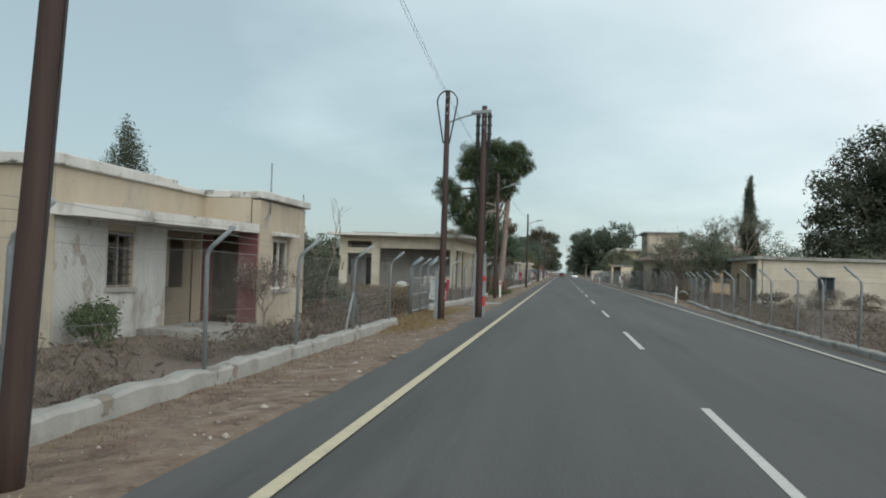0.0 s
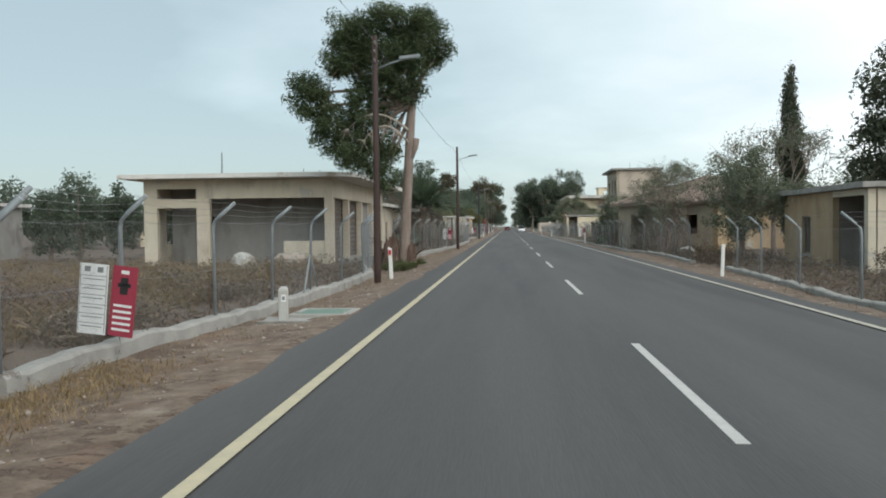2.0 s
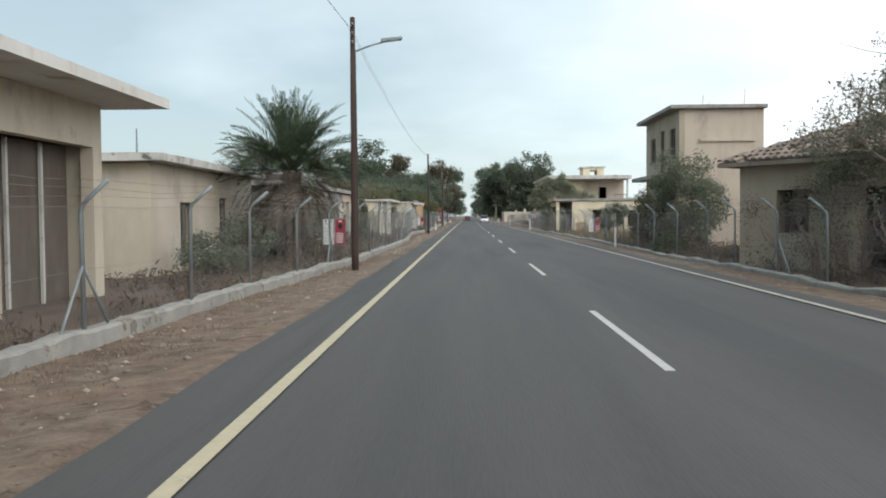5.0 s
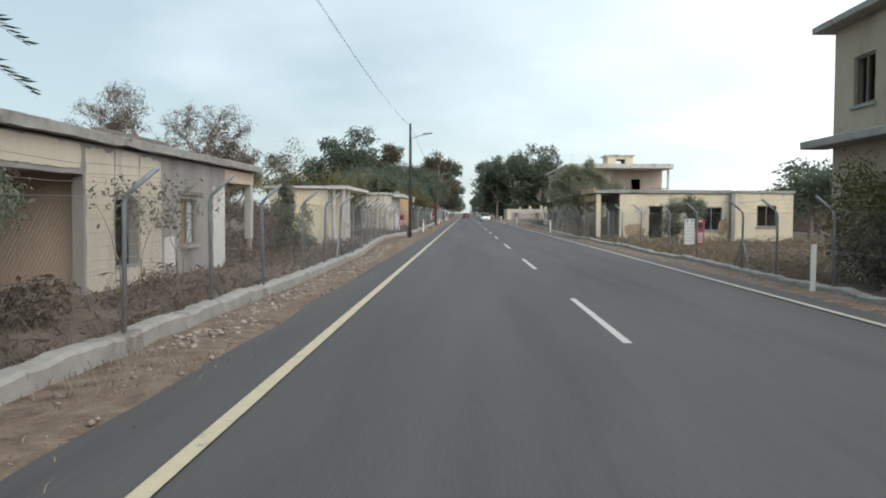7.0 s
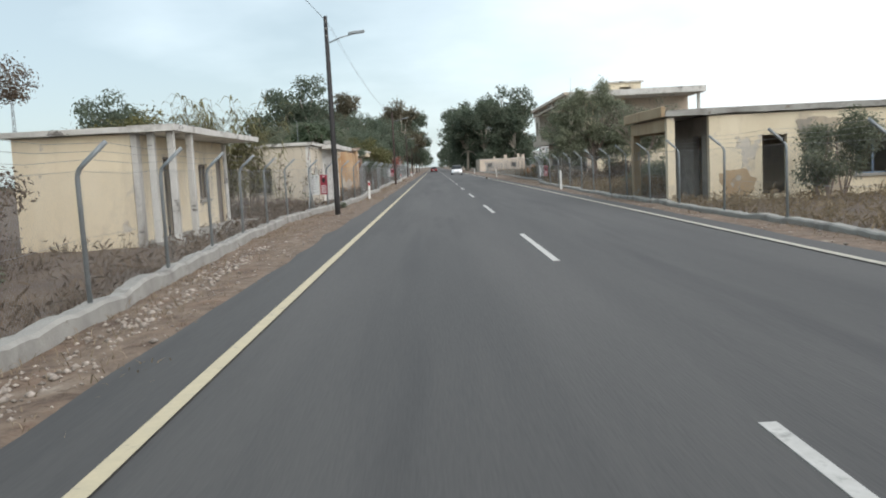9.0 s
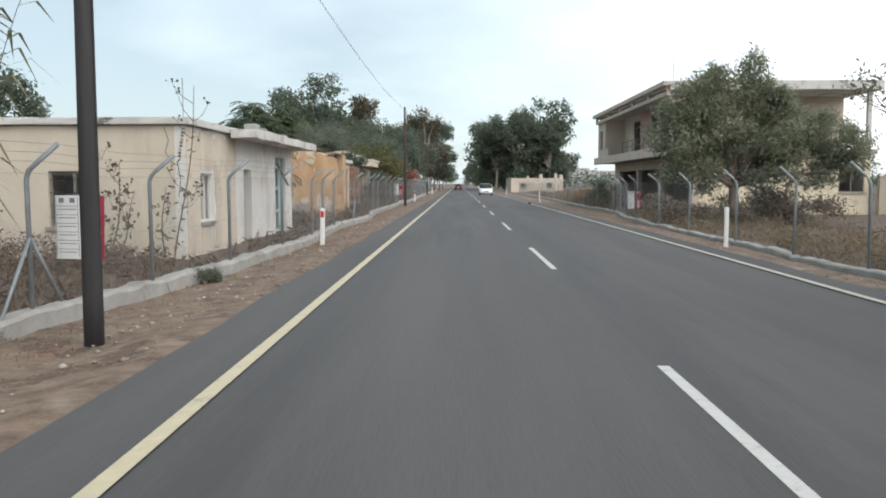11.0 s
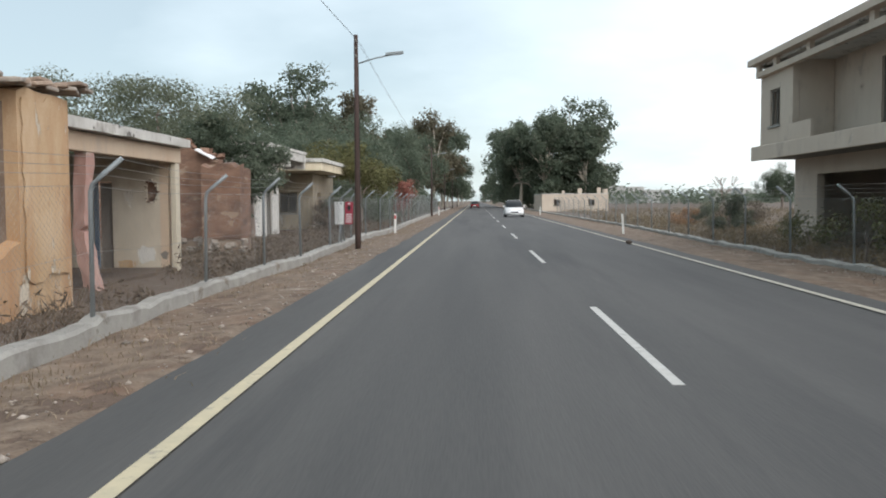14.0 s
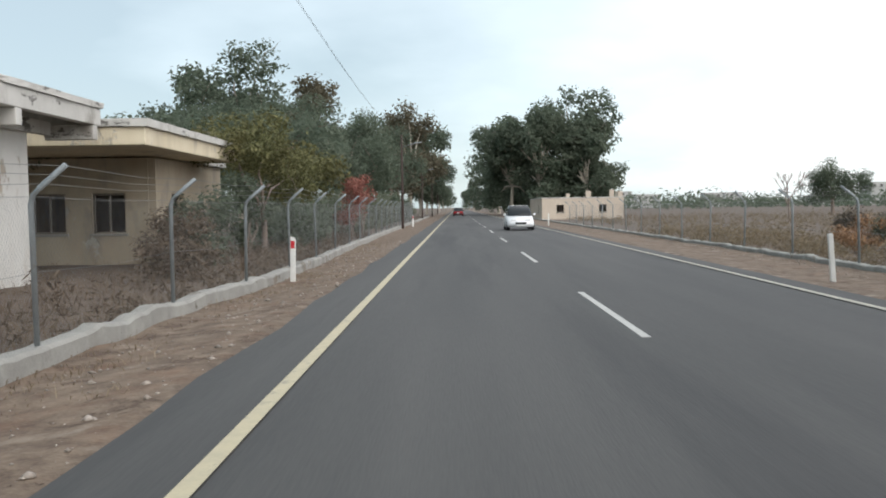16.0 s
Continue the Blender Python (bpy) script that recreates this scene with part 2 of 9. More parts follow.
M_POLEBLACK = material("tarred_wood", (0.018, 0.017, 0.018), (0.04, 0.038, 0.038), 3, 0.7, 0.4, stretch=(3, 3, 0.15))
M_GALV = material("galvanised_steel", (0.21, 0.235, 0.245), (0.30, 0.33, 0.34), 6, 0.55, 0.1, (0.17, 0.15, 0.13), 3, 0.3, metal=0.3)
M_WIRE = material("dull_wire", (0.26, 0.27, 0.27), (0.34, 0.35, 0.35), 4, 0.6, 0, metal=0.4)
M_BLACK = material("black_rubber", (0.015, 0.015, 0.016), (0.03, 0.03, 0.03), 5, 0.6, 0.1)
M_SIGNW = material("white_sign_enamel", (0.72, 0.73, 0.72), (0.78, 0.79, 0.78), 3, 0.45, 0, (0.6, 0.58, 0.53), 2, 0.2)
M_SIGNR = material("crimson_sign_enamel", (0.30, 0.035, 0.06), (0.36, 0.05, 0.08), 3, 0.45, 0)
M_INK = material("grey_print", (0.16, 0.18, 0.18), (0.2, 0.22, 0.22), 8, 0.5, 0)
M_POSTW = material("white_post_plastic", (0.68, 0.68, 0.65), (0.76, 0.76, 0.73), 4, 0.5, 0.05, (0.5, 0.46, 0.4), 5, 0.25)
M_REFL = material("red_reflector", (0.5, 0.03, 0.04), (0.6, 0.05, 0.06), 4, 0.25, 0)
M_BARK = material("grey_brown_bark", (0.17, 0.13, 0.105), (0.29, 0.235, 0.20), 6, 0.95, 1.0, stretch=(1, 1, 0.3))
M_BARKDARK = material("dark_rotten_wood", (0.06, 0.045, 0.036), (0.15, 0.115, 0.09), 5, 0.95, 1.0, stretch=(1, 1, 0.25))
M_BARKPALE = material("pale_eucalyptus_bark", (0.30, 0.26, 0.21), (0.44, 0.40, 0.34), 3, 0.9, 0.5, stretch=(1, 1, 0.3))
M_PINE = material("pine_needles", (0.056, 0.086, 0.044), (0.125, 0.152, 0.078), 0.6, 0.7, 0, leaf=0.35, random_island=0.25)
M_EUC = material("eucalyptus_leaves", (0.092, 0.125, 0.088), (0.178, 0.205, 0.150), 0.35, 0.6, 0, leaf=0.5, random_island=0.22)
M_EUCB = material("browning_eucalyptus_leaves", (0.118, 0.108, 0.072), (0.19, 0.168, 0.118), 0.35, 0.6, 0, leaf=0.5, random_island=0.22)
M_OLIVE = material("olive_leaves", (0.125, 0.148, 0.102), (0.225, 0.24, 0.172), 0.6, 0.6, 0, leaf=0.5, random_island=0.25)
M_GREEN = material("fresh_green_leaves", (0.055, 0.088, 0.036), (0.118, 0.140, 0.062), 0.9, 0.6, 0, leaf=0.35, random_island=0.4)
M_CYPRESS = material("cypress_foliage", (0.058, 0.074, 0.050), (0.112, 0.125, 0.083), 1.5, 0.8, 0, leaf=0.3, random_island=0.35)
M_DRYLEAF = material("dry_twigs", (0.14, 0.115, 0.09), (0.22, 0.185, 0.145), 1.0, 0.9, 0, leaf=0.2, random_island=0.4)
M_YELLOW = material("yellowing_leaves", (0.105, 0.112, 0.048), (0.170, 0.155, 0.070), 0.6, 0.7, 0, leaf=0.3, random_island=0.4)
M_FEATHER = material("dark_feathered_leaves", (0.058, 0.088, 0.05), (0.108, 0.138, 0.078), 0.9, 0.6, 0, leaf=0.35, random_island=0.25)
M_STRAW = material("golden_straw", (0.23, 0.165, 0.085), (0.34, 0.26, 0.15), 0.5, 0.9, 0, leaf=0.3, random_island=0.25)
M_REED = material("yellow_green_reed", (0.135, 0.135, 0.062), (0.215, 0.20, 0.11), 0.8, 0.7, 0, leaf=0.35, random_island=0.3)
M_TAMARISK = material("tamarisk_sprays", (0.180, 0.205, 0.140), (0.315, 0.330, 0.235), 0.7, 0.7, 0, leaf=0.55, random_island=0.2)
M_ROTTEN = material("split_reddish_wood", (0.050, 0.034, 0.027), (0.150, 0.098, 0.072), 7, 0.95, 1.0, (0.22, 0.18, 0.15), 3.0, 0.35, stretch=(1, 1, 0.22))
M_WEED = material("soft_green_weed", (0.075, 0.100, 0.045), (0.165, 0.170, 0.078), 1.2, 0.7, 0, leaf=0.4, random_island=0.35)
M_PALM = material("palm_fronds", (0.062, 0.092, 0.058), (0.125, 0.155, 0.098), 1.0, 0.5, 0, leaf=0.25, random_island=0.3)
M_PALMDEAD = material("dead_palm_fronds", (0.155, 0.132, 0.108), (0.285, 0.245, 0.200), 1.5, 0.9, 0, leaf=0.25, random_island=0.35)
M_FLOWER = material("coral_bougainvillea", (0.26, 0.10, 0.08), (0.34, 0.16, 0.125), 2, 0.6, 0, leaf=0.35, random_island=0.3)
M_GRASS = material("dead_grass", (0.17, 0.128, 0.092), (0.275, 0.215, 0.152), 0.35, 0.95, 0, leaf=0.35, random_island=0.25)
M_BRUSH = material("dead_brush", (0.108, 0.084, 0.064), (0.205, 0.164, 0.124), 0.5, 0.95, 0, leaf=0.3, random_island=0.3)
M_RUST = material("red_brown_weeds", (0.165, 0.128, 0.082), (0.285, 0.228, 0.150), 0.3, 0.95, 0, leaf=0.4, random_island=0.35)
M_LITTER = material("straw_litter", (0.22, 0.172, 0.118), (0.345, 0.285, 0.205), 0.5, 0.95, 0, leaf=0.3, random_island=0.25)
# plaster darkened to carry the shade of porches, inner rooms and holes
M_DIMWALL = material("shade_dark_plaster", (0.17, 0.15, 0.13), (0.25, 0.225, 0.195), 1.2, 0.92, 0.4, (0.11, 0.095, 0.085), 0.8, 0.5)
M_OLDOCHRE = material("weathered_ochre", (0.36, 0.25, 0.145), (0.46, 0.36, 0.235), 1.0, 0.92, 0.4, (0.25, 0.18, 0.12), 0.9, 0.5, (1, 1, 0.6), streak=(0.24, 0.18, 0.13), streak_amount=0.5, stain2=(0.42, 0.385, 0.33), stain2_scale=1.2, stain2_amount=0.36)
M_PALEWALL = material("faded_cream_wash", (0.52, 0.455, 0.355), (0.64, 0.585, 0.485), 1.0, 0.9, 0.35, (0.42, 0.355, 0.275), 0.6, 0.5, (1, 1, 0.6), streak=(0.40, 0.335, 0.255), streak_amount=0.5, stain2=(0.58, 0.545, 0.48), stain2_scale=1.1, stain2_amount=0.36)
M_TWIG = material("pinkish_brown_twigs", (0.150, 0.118, 0.104), (0.235, 0.19, 0.168), 1.0, 0.9, 0, leaf=0.3, random_island=0.35)
M_RUBBLE = material("broken_rubble", (0.22, 0.155, 0.115), (0.38, 0.30, 0.235), 3.0, 0.95, 0.8, (0.15, 0.115, 0.09), 2.0, 0.5, vary=0.3)
M_PINK = material("pink_plaster", (0.44, 0.26, 0.22), (0.52, 0.36, 0.31), 1.6, 0.9, 0.4, (0.50, 0.45, 0.40), 1.4, 0.5)
M_PLANK = material("orange_brown_planks", (0.26, 0.135, 0.06), (0.36, 0.21, 0.11), 2.0, 0.85, 0.4, stretch=(1, 1, 0.15))
M_SACK = material("white_plastic_sheet", (0.66, 0.66, 0.66), (0.76, 0.76, 0.76), 4, 0.5, 0.3)
M_TILE = material("old_roof_tile", (0.19, 0.15, 0.125), (0.30, 0.24, 0.195), 1.5, 0.9, 0.4, (0.13, 0.115, 0.10), 1.2, 0.45, vary=0.3)
M_TILEJ = material("old_roof_tile_rest", (0.19, 0.15, 0.125), (0.30, 0.24, 0.195), 1.5, 0.9, 0.4, (0.13, 0.115, 0.10), 1.2, 0.45, random_island=0.3)
M_CARRED = material("dark_red_car_paint", (0.16, 0.015, 0.02), (0.17, 0.018, 0.022), 2, 0.25, 0)
M_CARWHITE = material("white_car_paint", (0.78, 0.79, 0.8), (0.8, 0.81, 0.82), 2, 0.25, 0)
M_GLASSDARK = material("dark_car_glass", (0.02, 0.025, 0.028), (0.025, 0.03, 0.033), 2, 0.08, 0)
M_GLASSDARK.node_tree.nodes["Principled BSDF"].inputs["Specular IOR Level"].default_value = 0.2
M_LAMP = material("headlamp_glass", (0.75, 0.77, 0.78), (0.8, 0.8, 0.8), 2, 0.15, 0)
M_TAIL = material("tail_lamp_red", (0.45, 0.02, 0.02), (0.5, 0.03, 0.03), 2, 0.2, 0)
M_CHROME = material("dull_alloy", (0.5, 0.5, 0.5), (0.6, 0.6, 0.6), 3, 0.35, 0, metal=0.9)
M_GREENLID = material("faded_green_lid", (0.12, 0.2, 0.16), (0.17, 0.25, 0.2), 3, 0.7, 0.2, (0.25, 0.23, 0.19), 3, 0.3)
M_BLUE = material("faded_blue_paint", (0.10, 0.15, 0.22), (0.15, 0.2, 0.27), 3, 0.7, 0.2)
M_FARHOUSE = material("distant_plaster", (0.40, 0.40, 0.39), (0.5, 0.5, 0.48), 0.3, 0.9, 0)


# ---- building helpers ----
def mesh_object(name, bm, mat, parent=None, label=""):
    me = bpy.data.meshes.new(name)
    bm.to_mesh(me)
    bm.free()
    if mat:
        me.materials.append(mat)
    ob = new(name, me)
    if parent:
        ob.parent = parent
    if label:
        tagged(ob, label)
    return ob


def part(name, bm, mat, parent, label=""):
    return mesh_object(name, bm, mat, parent, label)


def thing(name, label, category, group="", kind=""):
    return tagged(new(name), label, category, group, kind)


def raw_mesh(name, verts, faces, mat, parent=None, label=""):
    me = bpy.data.meshes.new(name)
    me.from_pydata(verts, [], faces)
    me.materials.append(mat)
    ob = new(name, me)
    if parent:
        ob.parent = parent
    if label:
        tagged(ob, label)
    return ob


def box(bm, x0, x1, y0, y1, z0, z1, turn=None):
    m = Matrix.Translation(((x0 + x1) / 2, (y0 + y1) / 2, (z0 + z1) / 2)) @ Matrix.Diagonal((abs(x1 - x0), abs(y1 - y0), abs(z1 - z0), 1))
    return bmesh.ops.create_cube(bm, size=1, matrix=turn @ m if turn else m)["verts"]


def boxes(name, rows, mat, parent, label="", bevel=0.0):
    bm = bmesh.new()
    for r in rows:
        box(bm, *r)
    if bevel:
        bmesh.ops.bevel(bm, geom=bm.edges[:], offset=bevel, segments=1, affect="EDGES")
    return part(name, bm, mat, parent, label)


def tube(bm, points, radii, sides=8, cap=True):
    """A tube along points with a radius at each."""
    rings = []
    pts = [Vector(p) for p in points]
    for i, p in enumerate(pts):
        d = (pts[min(i + 1, len(pts) - 1)] - pts[max(i - 1, 0)]).normalized()
        a = d.orthogonal().normalized() if abs(d.z) < 0.9 else Vector((1, 0, 0))
        a = (a - d * a.dot(d)).normalized()
        b = d.cross(a)
        r = radii[i] if isinstance(radii, (list, tuple)) else radii
        rings.append([bm.verts.new(p + (a * math.cos(2 * math.pi * k / sides) + b * math.sin(2 * math.pi * k / sides)) * r) for k in range(sides)])
    for r0, r1 in zip(rings, rings[1:]):
        for k in range(sides):
            f = bm.faces.new((r0[k], r0[(k + 1) % sides], r1[(k + 1) % sides], r1[k]))
            f.smooth = sides > 5
    if cap:
        bm.faces.new(rings[0][::-1])
        bm.faces.new(rings[-1])


def panel(bm, axis, plane, thick, u0, u1, z0, z1, holes=()):
    """A wall in the plane axis = plane, as thick as given towards the plane's far side (thick may be negative), with holes cut through."""
    us = sorted({u0, u1, *[min(max(h[i], u0), u1) for h in holes for i in (0, 1)]})
    zs = sorted({z0, z1, *[min(max(h[i], z0), z1) for h in holes for i in (2, 3)]})

    def solid(i, j):
        if not (0 <= i < len(us) - 1 and 0 <= j < len(zs) - 1):
            return False
        u, z = (us[i] + us[i + 1]) / 2, (zs[j] + zs[j + 1]) / 2
        return not any(h[0] < u < h[1] and h[2] < z < h[3] for h in holes)
    cache = {}

    def v(u, z, side):
        key = (u, z, side)
        if key not in cache:
            w = plane + (thick if side else 0)
            cache[key] = bm.verts.new((w, u, z) if axis == "x" else (u, w, z))
        return cache[key]
    for i in range(len(us) - 1):
        for j in range(len(zs) - 1):
            if not solid(i, j):
                continue
            a, b, c, d = (us[i], zs[j]), (us[i + 1], zs[j]), (us[i + 1], zs[j + 1]), (us[i], zs[j + 1])
            bm.faces.new([v(*q, 0) for q in (a, b, c, d)])
            bm.faces.new([v(*q, 1) for q in (d, c, b, a)])
            for (p, q), (di, dj) in (((a, b), (0, -1)), ((b, c), (1, 0)), ((c, d), (0, 1)), ((d, a), (-1, 0))):
                if not solid(i + di, j + dj):
                    bm.faces.new((v(*q, 0), v(*p, 0), v(*p, 1), v(*q, 1)))
    bmesh.ops.recalc_face_normals(bm, faces=bm.faces[:])


def wall(parent, axis, plane, thick, u0, u1, z0, z1, mat, holes=(), label="", ragged=0.0):
    bm = bmesh.new()
    panel(bm, axis, plane, thick, u0, u1, z0, z1, holes)
    if ragged:
        bmesh.ops.subdivide_edges(bm, edges=[e for e in bm.edges if abs(e.verts[0].co.z - e.verts[1].co.z) < 1e-4], cuts=9)
        for v in bm.verts:
            if v.co.z > z1 - 0.01:
                v.co.z -= ragged * (0.5 + 0.5 * noise.noise(v.co * 1.7)) * 1.6
    return part("wall", bm, mat, parent, label)


def opening(parent, axis, plane, inward, u0, u1, z0, z1, mat=None, style="frame", sill=True, bars=0):
    """A window or door in an opening: its frame a little inside the wall's face, with a mullion, a sill, and bars."""
    s = 1 if inward > 0 else -1
    w0, w1 = plane + s * 0.07, plane + s * 0.13
    t = 0.055

    def put(bm, ua, ub, za, zb, wa=w0, wb=w1):
        if axis == "x":
            box(bm, min(wa, wb), max(wa, wb), ua, ub, za, zb)
        else:
            box(bm, ua, ub, min(wa, wb), max(wa, wb), za, zb)
    bm = bmesh.new()
    put(bm, u0, u0 + t, z0, z1)
    put(bm, u1 - t, u1, z0, z1)
    put(bm, u0 + t, u1 - t, z1 - t, z1)
    if style == "frame":
        put(bm, u0 + t, u1 - t, z0, z0 + t)
        put(bm, (u0 + u1) / 2 - t / 2, (u0 + u1) / 2 + t / 2, z0 + t, z1 - t)
    if style == "door":
        put(bm, u0 + t, u1 - t, z0 + 2.05, z0 + 2.05 + t)
    ob = part("door_frame" if style == "door" else "window_frame", bm, mat or M_WOODGREY, parent)
    if sill and style == "frame":
        bm = bmesh.new()
        put(bm, u0 - 0.08, u1 + 0.08, z0 - 0.08, z0 - 0.005, plane - s * 0.07, plane - s * 0.003)
        part("window_sill", bm, M_CONC, ob)
    for i in range(bars):
        z = z0 + (i + 0.7) * (z1 - z0) / (bars + 0.4)
        bm = bmesh.new()
        put(bm, u0, u1, z, z + 0.018, plane + s * 0.03, plane + s * 0.048)
        part("bar", bm, M_BLACK, ob)
    return ob


def worn_slab(name, x0, x1, y0, y1, z0, z1, mat, parent, label="", chip=0.06, seed=0.0):
    """A concrete slab whose edges are chipped and uneven."""
    bm = bmesh.new()
    nx, ny = max(2, int((x1 - x0) / 0.45)), max(2, int((y1 - y0) / 0.3))
    rim = [(x0 + (x1 - x0) * i / nx, y0) for i in range(nx)] + [(x1, y0 + (y1 - y0) * i / ny) for i in range(ny)] + [(x1 - (x1 - x0) * i / nx, y1) for i in range(nx)] + [(x0, y1 - (y1 - y0) * i / ny) for i in range(ny)]
    cx, cy = (x0 + x1) / 2, (y0 + y1) / 2
    rings = [[], [], [], []]
    for x, y in rim:
        q = noise.noise((x * 1.1 + seed, y * 1.1, 4.0))
        c = chip * (0.35 * noise.noise((x * 3.1, y * 3.1, seed)) + (1.6 * (q - 0.25) if q > 0.25 else 0.0))
        d = Vector((cx - x, cy - y, 0)).normalized()
        for ring, z, k in zip(rings, (z0, z0 + 0.02, z1 - 0.03, z1), (1.6, 1.0, 0.55, 0.9)):
            w = k * (c + 0.3 * chip * noise.noise((x * 6, y * 6, z * 9)))
            ring.append(bm.verts.new((x + d.x * w, y + d.y * w, z + (0.25 * chip * noise.noise((x * 2, y * 2, z * 3 + seed))))))
    n = len(rim)
    for a, b in zip(rings, rings[1:]):
        for i in range(n):
            bm.faces.new((a[i], a[(i + 1) % n], b[(i + 1) % n], b[i]))
    bm.faces.new(rings[0][::-1])
    bm.faces.new(rings[-1])
    return part(name, bm, mat, parent, label)


def shell(name, label, x0, x1, y0, y1, z0, z1, mats, holes=None, over=(0.3, 0.3, 0.3, 0.3), slab=0.2, parapet=0.0, category="house", roof_mat=None, skip="", t=0.22, group=""):
    """A flat-roofed block: four walls with holes (keys N E S W), a roof slab with overhangs (W, E, S, N), an optional low parapet, a dark inner floor."""
    holes = holes or {}
    ob = thing(name, label, category, group)
    m = lambda k: mats[k] if isinstance(mats, dict) else mats
    if "W" not in skip:
        wall(ob, "x", x0, t, y0, y1, z0, z1, m("W"), holes.get("W", ()))
    if "E" not in skip:
        wall(ob, "x", x1, -t, y0, y1, z0, z1, m("E"), holes.get("E", ()))
    if "S" not in skip:
        wall(ob, "y", y0, t, x0 + t + 0.002, x1 - t - 0.002, z0, z1, m("S"), holes.get("S", ()))
    if "N" not in skip:
        wall(ob, "y", y1, -t, x0 + t + 0.002, x1 - t - 0.002, z0, z1, m("N"), holes.get("N", ()))
    w, e, s, n = over
    worn_slab("roof", x0 - w, x1 + e, y0 - s, y1 + n, z1 + 0.02, z1 + slab, roof_mat or M_FASCIA, ob, "", 0.07, x0)
    if parapet:
        zz = z1 + slab
        bm = bmesh.new()
        for r in ((x0, x1, y0, y0 + 0.15, zz, zz + parapet), (x0, x1, y1 - 0.15, y1, zz, zz + parapet), (x0, x0 + 0.15, y0 + 0.15, y1 - 0.15, zz, zz + parapet), (x1 - 0.15, x1, y0 + 0.15, y1 - 0.15, zz, zz + parapet)):
            box(bm, *r)
        part("parapet", bm, roof_mat or M_FASCIA, ob)
    boxes("inner_floor", [(x0 + t, x1 - t, y0 + t, y1 - t, z0 - 0.02, z0 + 0.06)], M_CONC, ob)
    for k, hs in holes.items():
        ax, pl, inw = {"W": ("x", x0, 1), "E": ("x", x1, -1), "S": ("y", y0, 1), "N": ("y", y1, -1)}[k]
        for h in hs:
            kind = h[4] if len(h) > 4 else "frame"
            if kind in ("frame", "door"):
                opening(ob, ax, pl, inw, h[0], h[1], max(h[2], z0 + 0.02), h[3], h[5] if len(h) > 5 else None, kind, bars=h[6] if len(h) > 6 else 0)
    return ob


# ---- ground, road ----
LEFT_WALL = [(-8, -4.55), (23, -4.6), (27, -4.65), (33, -5.05), (38, -5.05), (45, -4.55), (50, -4.45), (55, -4.6), (57.5, -5.1), (62, -6.0), (64, -5.15), (70, -5.1), (80, -4.7), (92, -4.05), (109, -4.0), (117, -4.2), (127, -4.8), (134.5, -5.1), (140, -4.9),
             (146, -4.35), (152, -4.1), (160, -4.45), (166, -4.25), (169, -4.25), (178, -4.75), (184, -4.5), (188, -4.55), (196, -4.8), (200, -4.8), (206, -4.45), (240, -4.9), (330, -5.2)]
RIGHT_WALL = [(-8, 6.1), (23, 6.1), (36, 6.3), (46, 6.9), (57, 7.7), (72.5, 7.9), (81, 7.4), (94, 7.0), (102, 7.1), (112.5, 7.4), (121, 7.1), (137, 6.8), (147, 6.9), (157, 7.1), (168, 7.4), (177, 8.5), (190, 8.5), (206, 8.9), (220, 9.1), (330, 9.2)]


def along(table, y):
    return float(np.interp(y, [p[0] for p in table], [p[1] for p in table]))


def ground_z(x, y):
    edge_l, edge_r = -2.75, 5.8
    d = max(edge_l - x, x - edge_r)
    if d <= 0:
        return -0.06
    bumps = 0.045 * noise.noise((x * 0.9, y * 0.9, 0)) + 0.03 * noise.noise((x * 2.7, y * 2.7, 5)) + 0.05 * noise.noise((x * 0.2, y * 0.2, 9))
    fade = min(1.0, d / 0.6)
    return -0.012 - 0.12 * min(1.0, d / 1.4) + bumps * fade


def build_ground():
    def near(a, b, st):
        return list(np.arange(a, b, st))
    xs = [-3000, -1200, -600, -300, -150, -80, -50] + near(-36, -12, 3) + near(-12, -2.6, 0.35) + [-2.4, 5.5] + near(5.7, 12, 0.35) + near(12, 36, 3) + [50, 80, 150, 300, 600, 1200, 3000]
    ys = [-600, -200, -80, -40] + near(-20, 0, 2) + near(0, 230, 0.6) + near(230, 360, 4) + [420, 520, 700, 1000, 1600, 3000, 4800]
    verts = [(x, y, ground_z(x, y) if abs(x) < 60 and y < 360 else -0.15) for y in ys for x in xs]
    n = len(xs)
    faces, mats = [], []
    for j in range(len(ys) - 1):
        for i in range(n - 1):
            faces.append((j * n + i, j * n + i + 1, (j + 1) * n + i + 1, (j + 1) * n + i))
            xm, ym = (xs[i] + xs[i + 1]) / 2, (ys[j] + ys[j + 1]) / 2
            mats.append(1 if along(LEFT_WALL, ym) - 0.1 < xm < along(RIGHT_WALL, ym) + 0.1 else 0)
    ob = raw_mesh("ground", verts, faces, M_SOIL)
    ob.data.materials.append(M_VERGE)
    ob.data.polygons.foreach_set("material_index", mats)
    ob.data.polygons.foreach_set("use_smooth", [True] * len(faces))
    tagged(ob, "dry brown earth and stony verges with dead weeds", "ground", kind="structure")


build_ground()


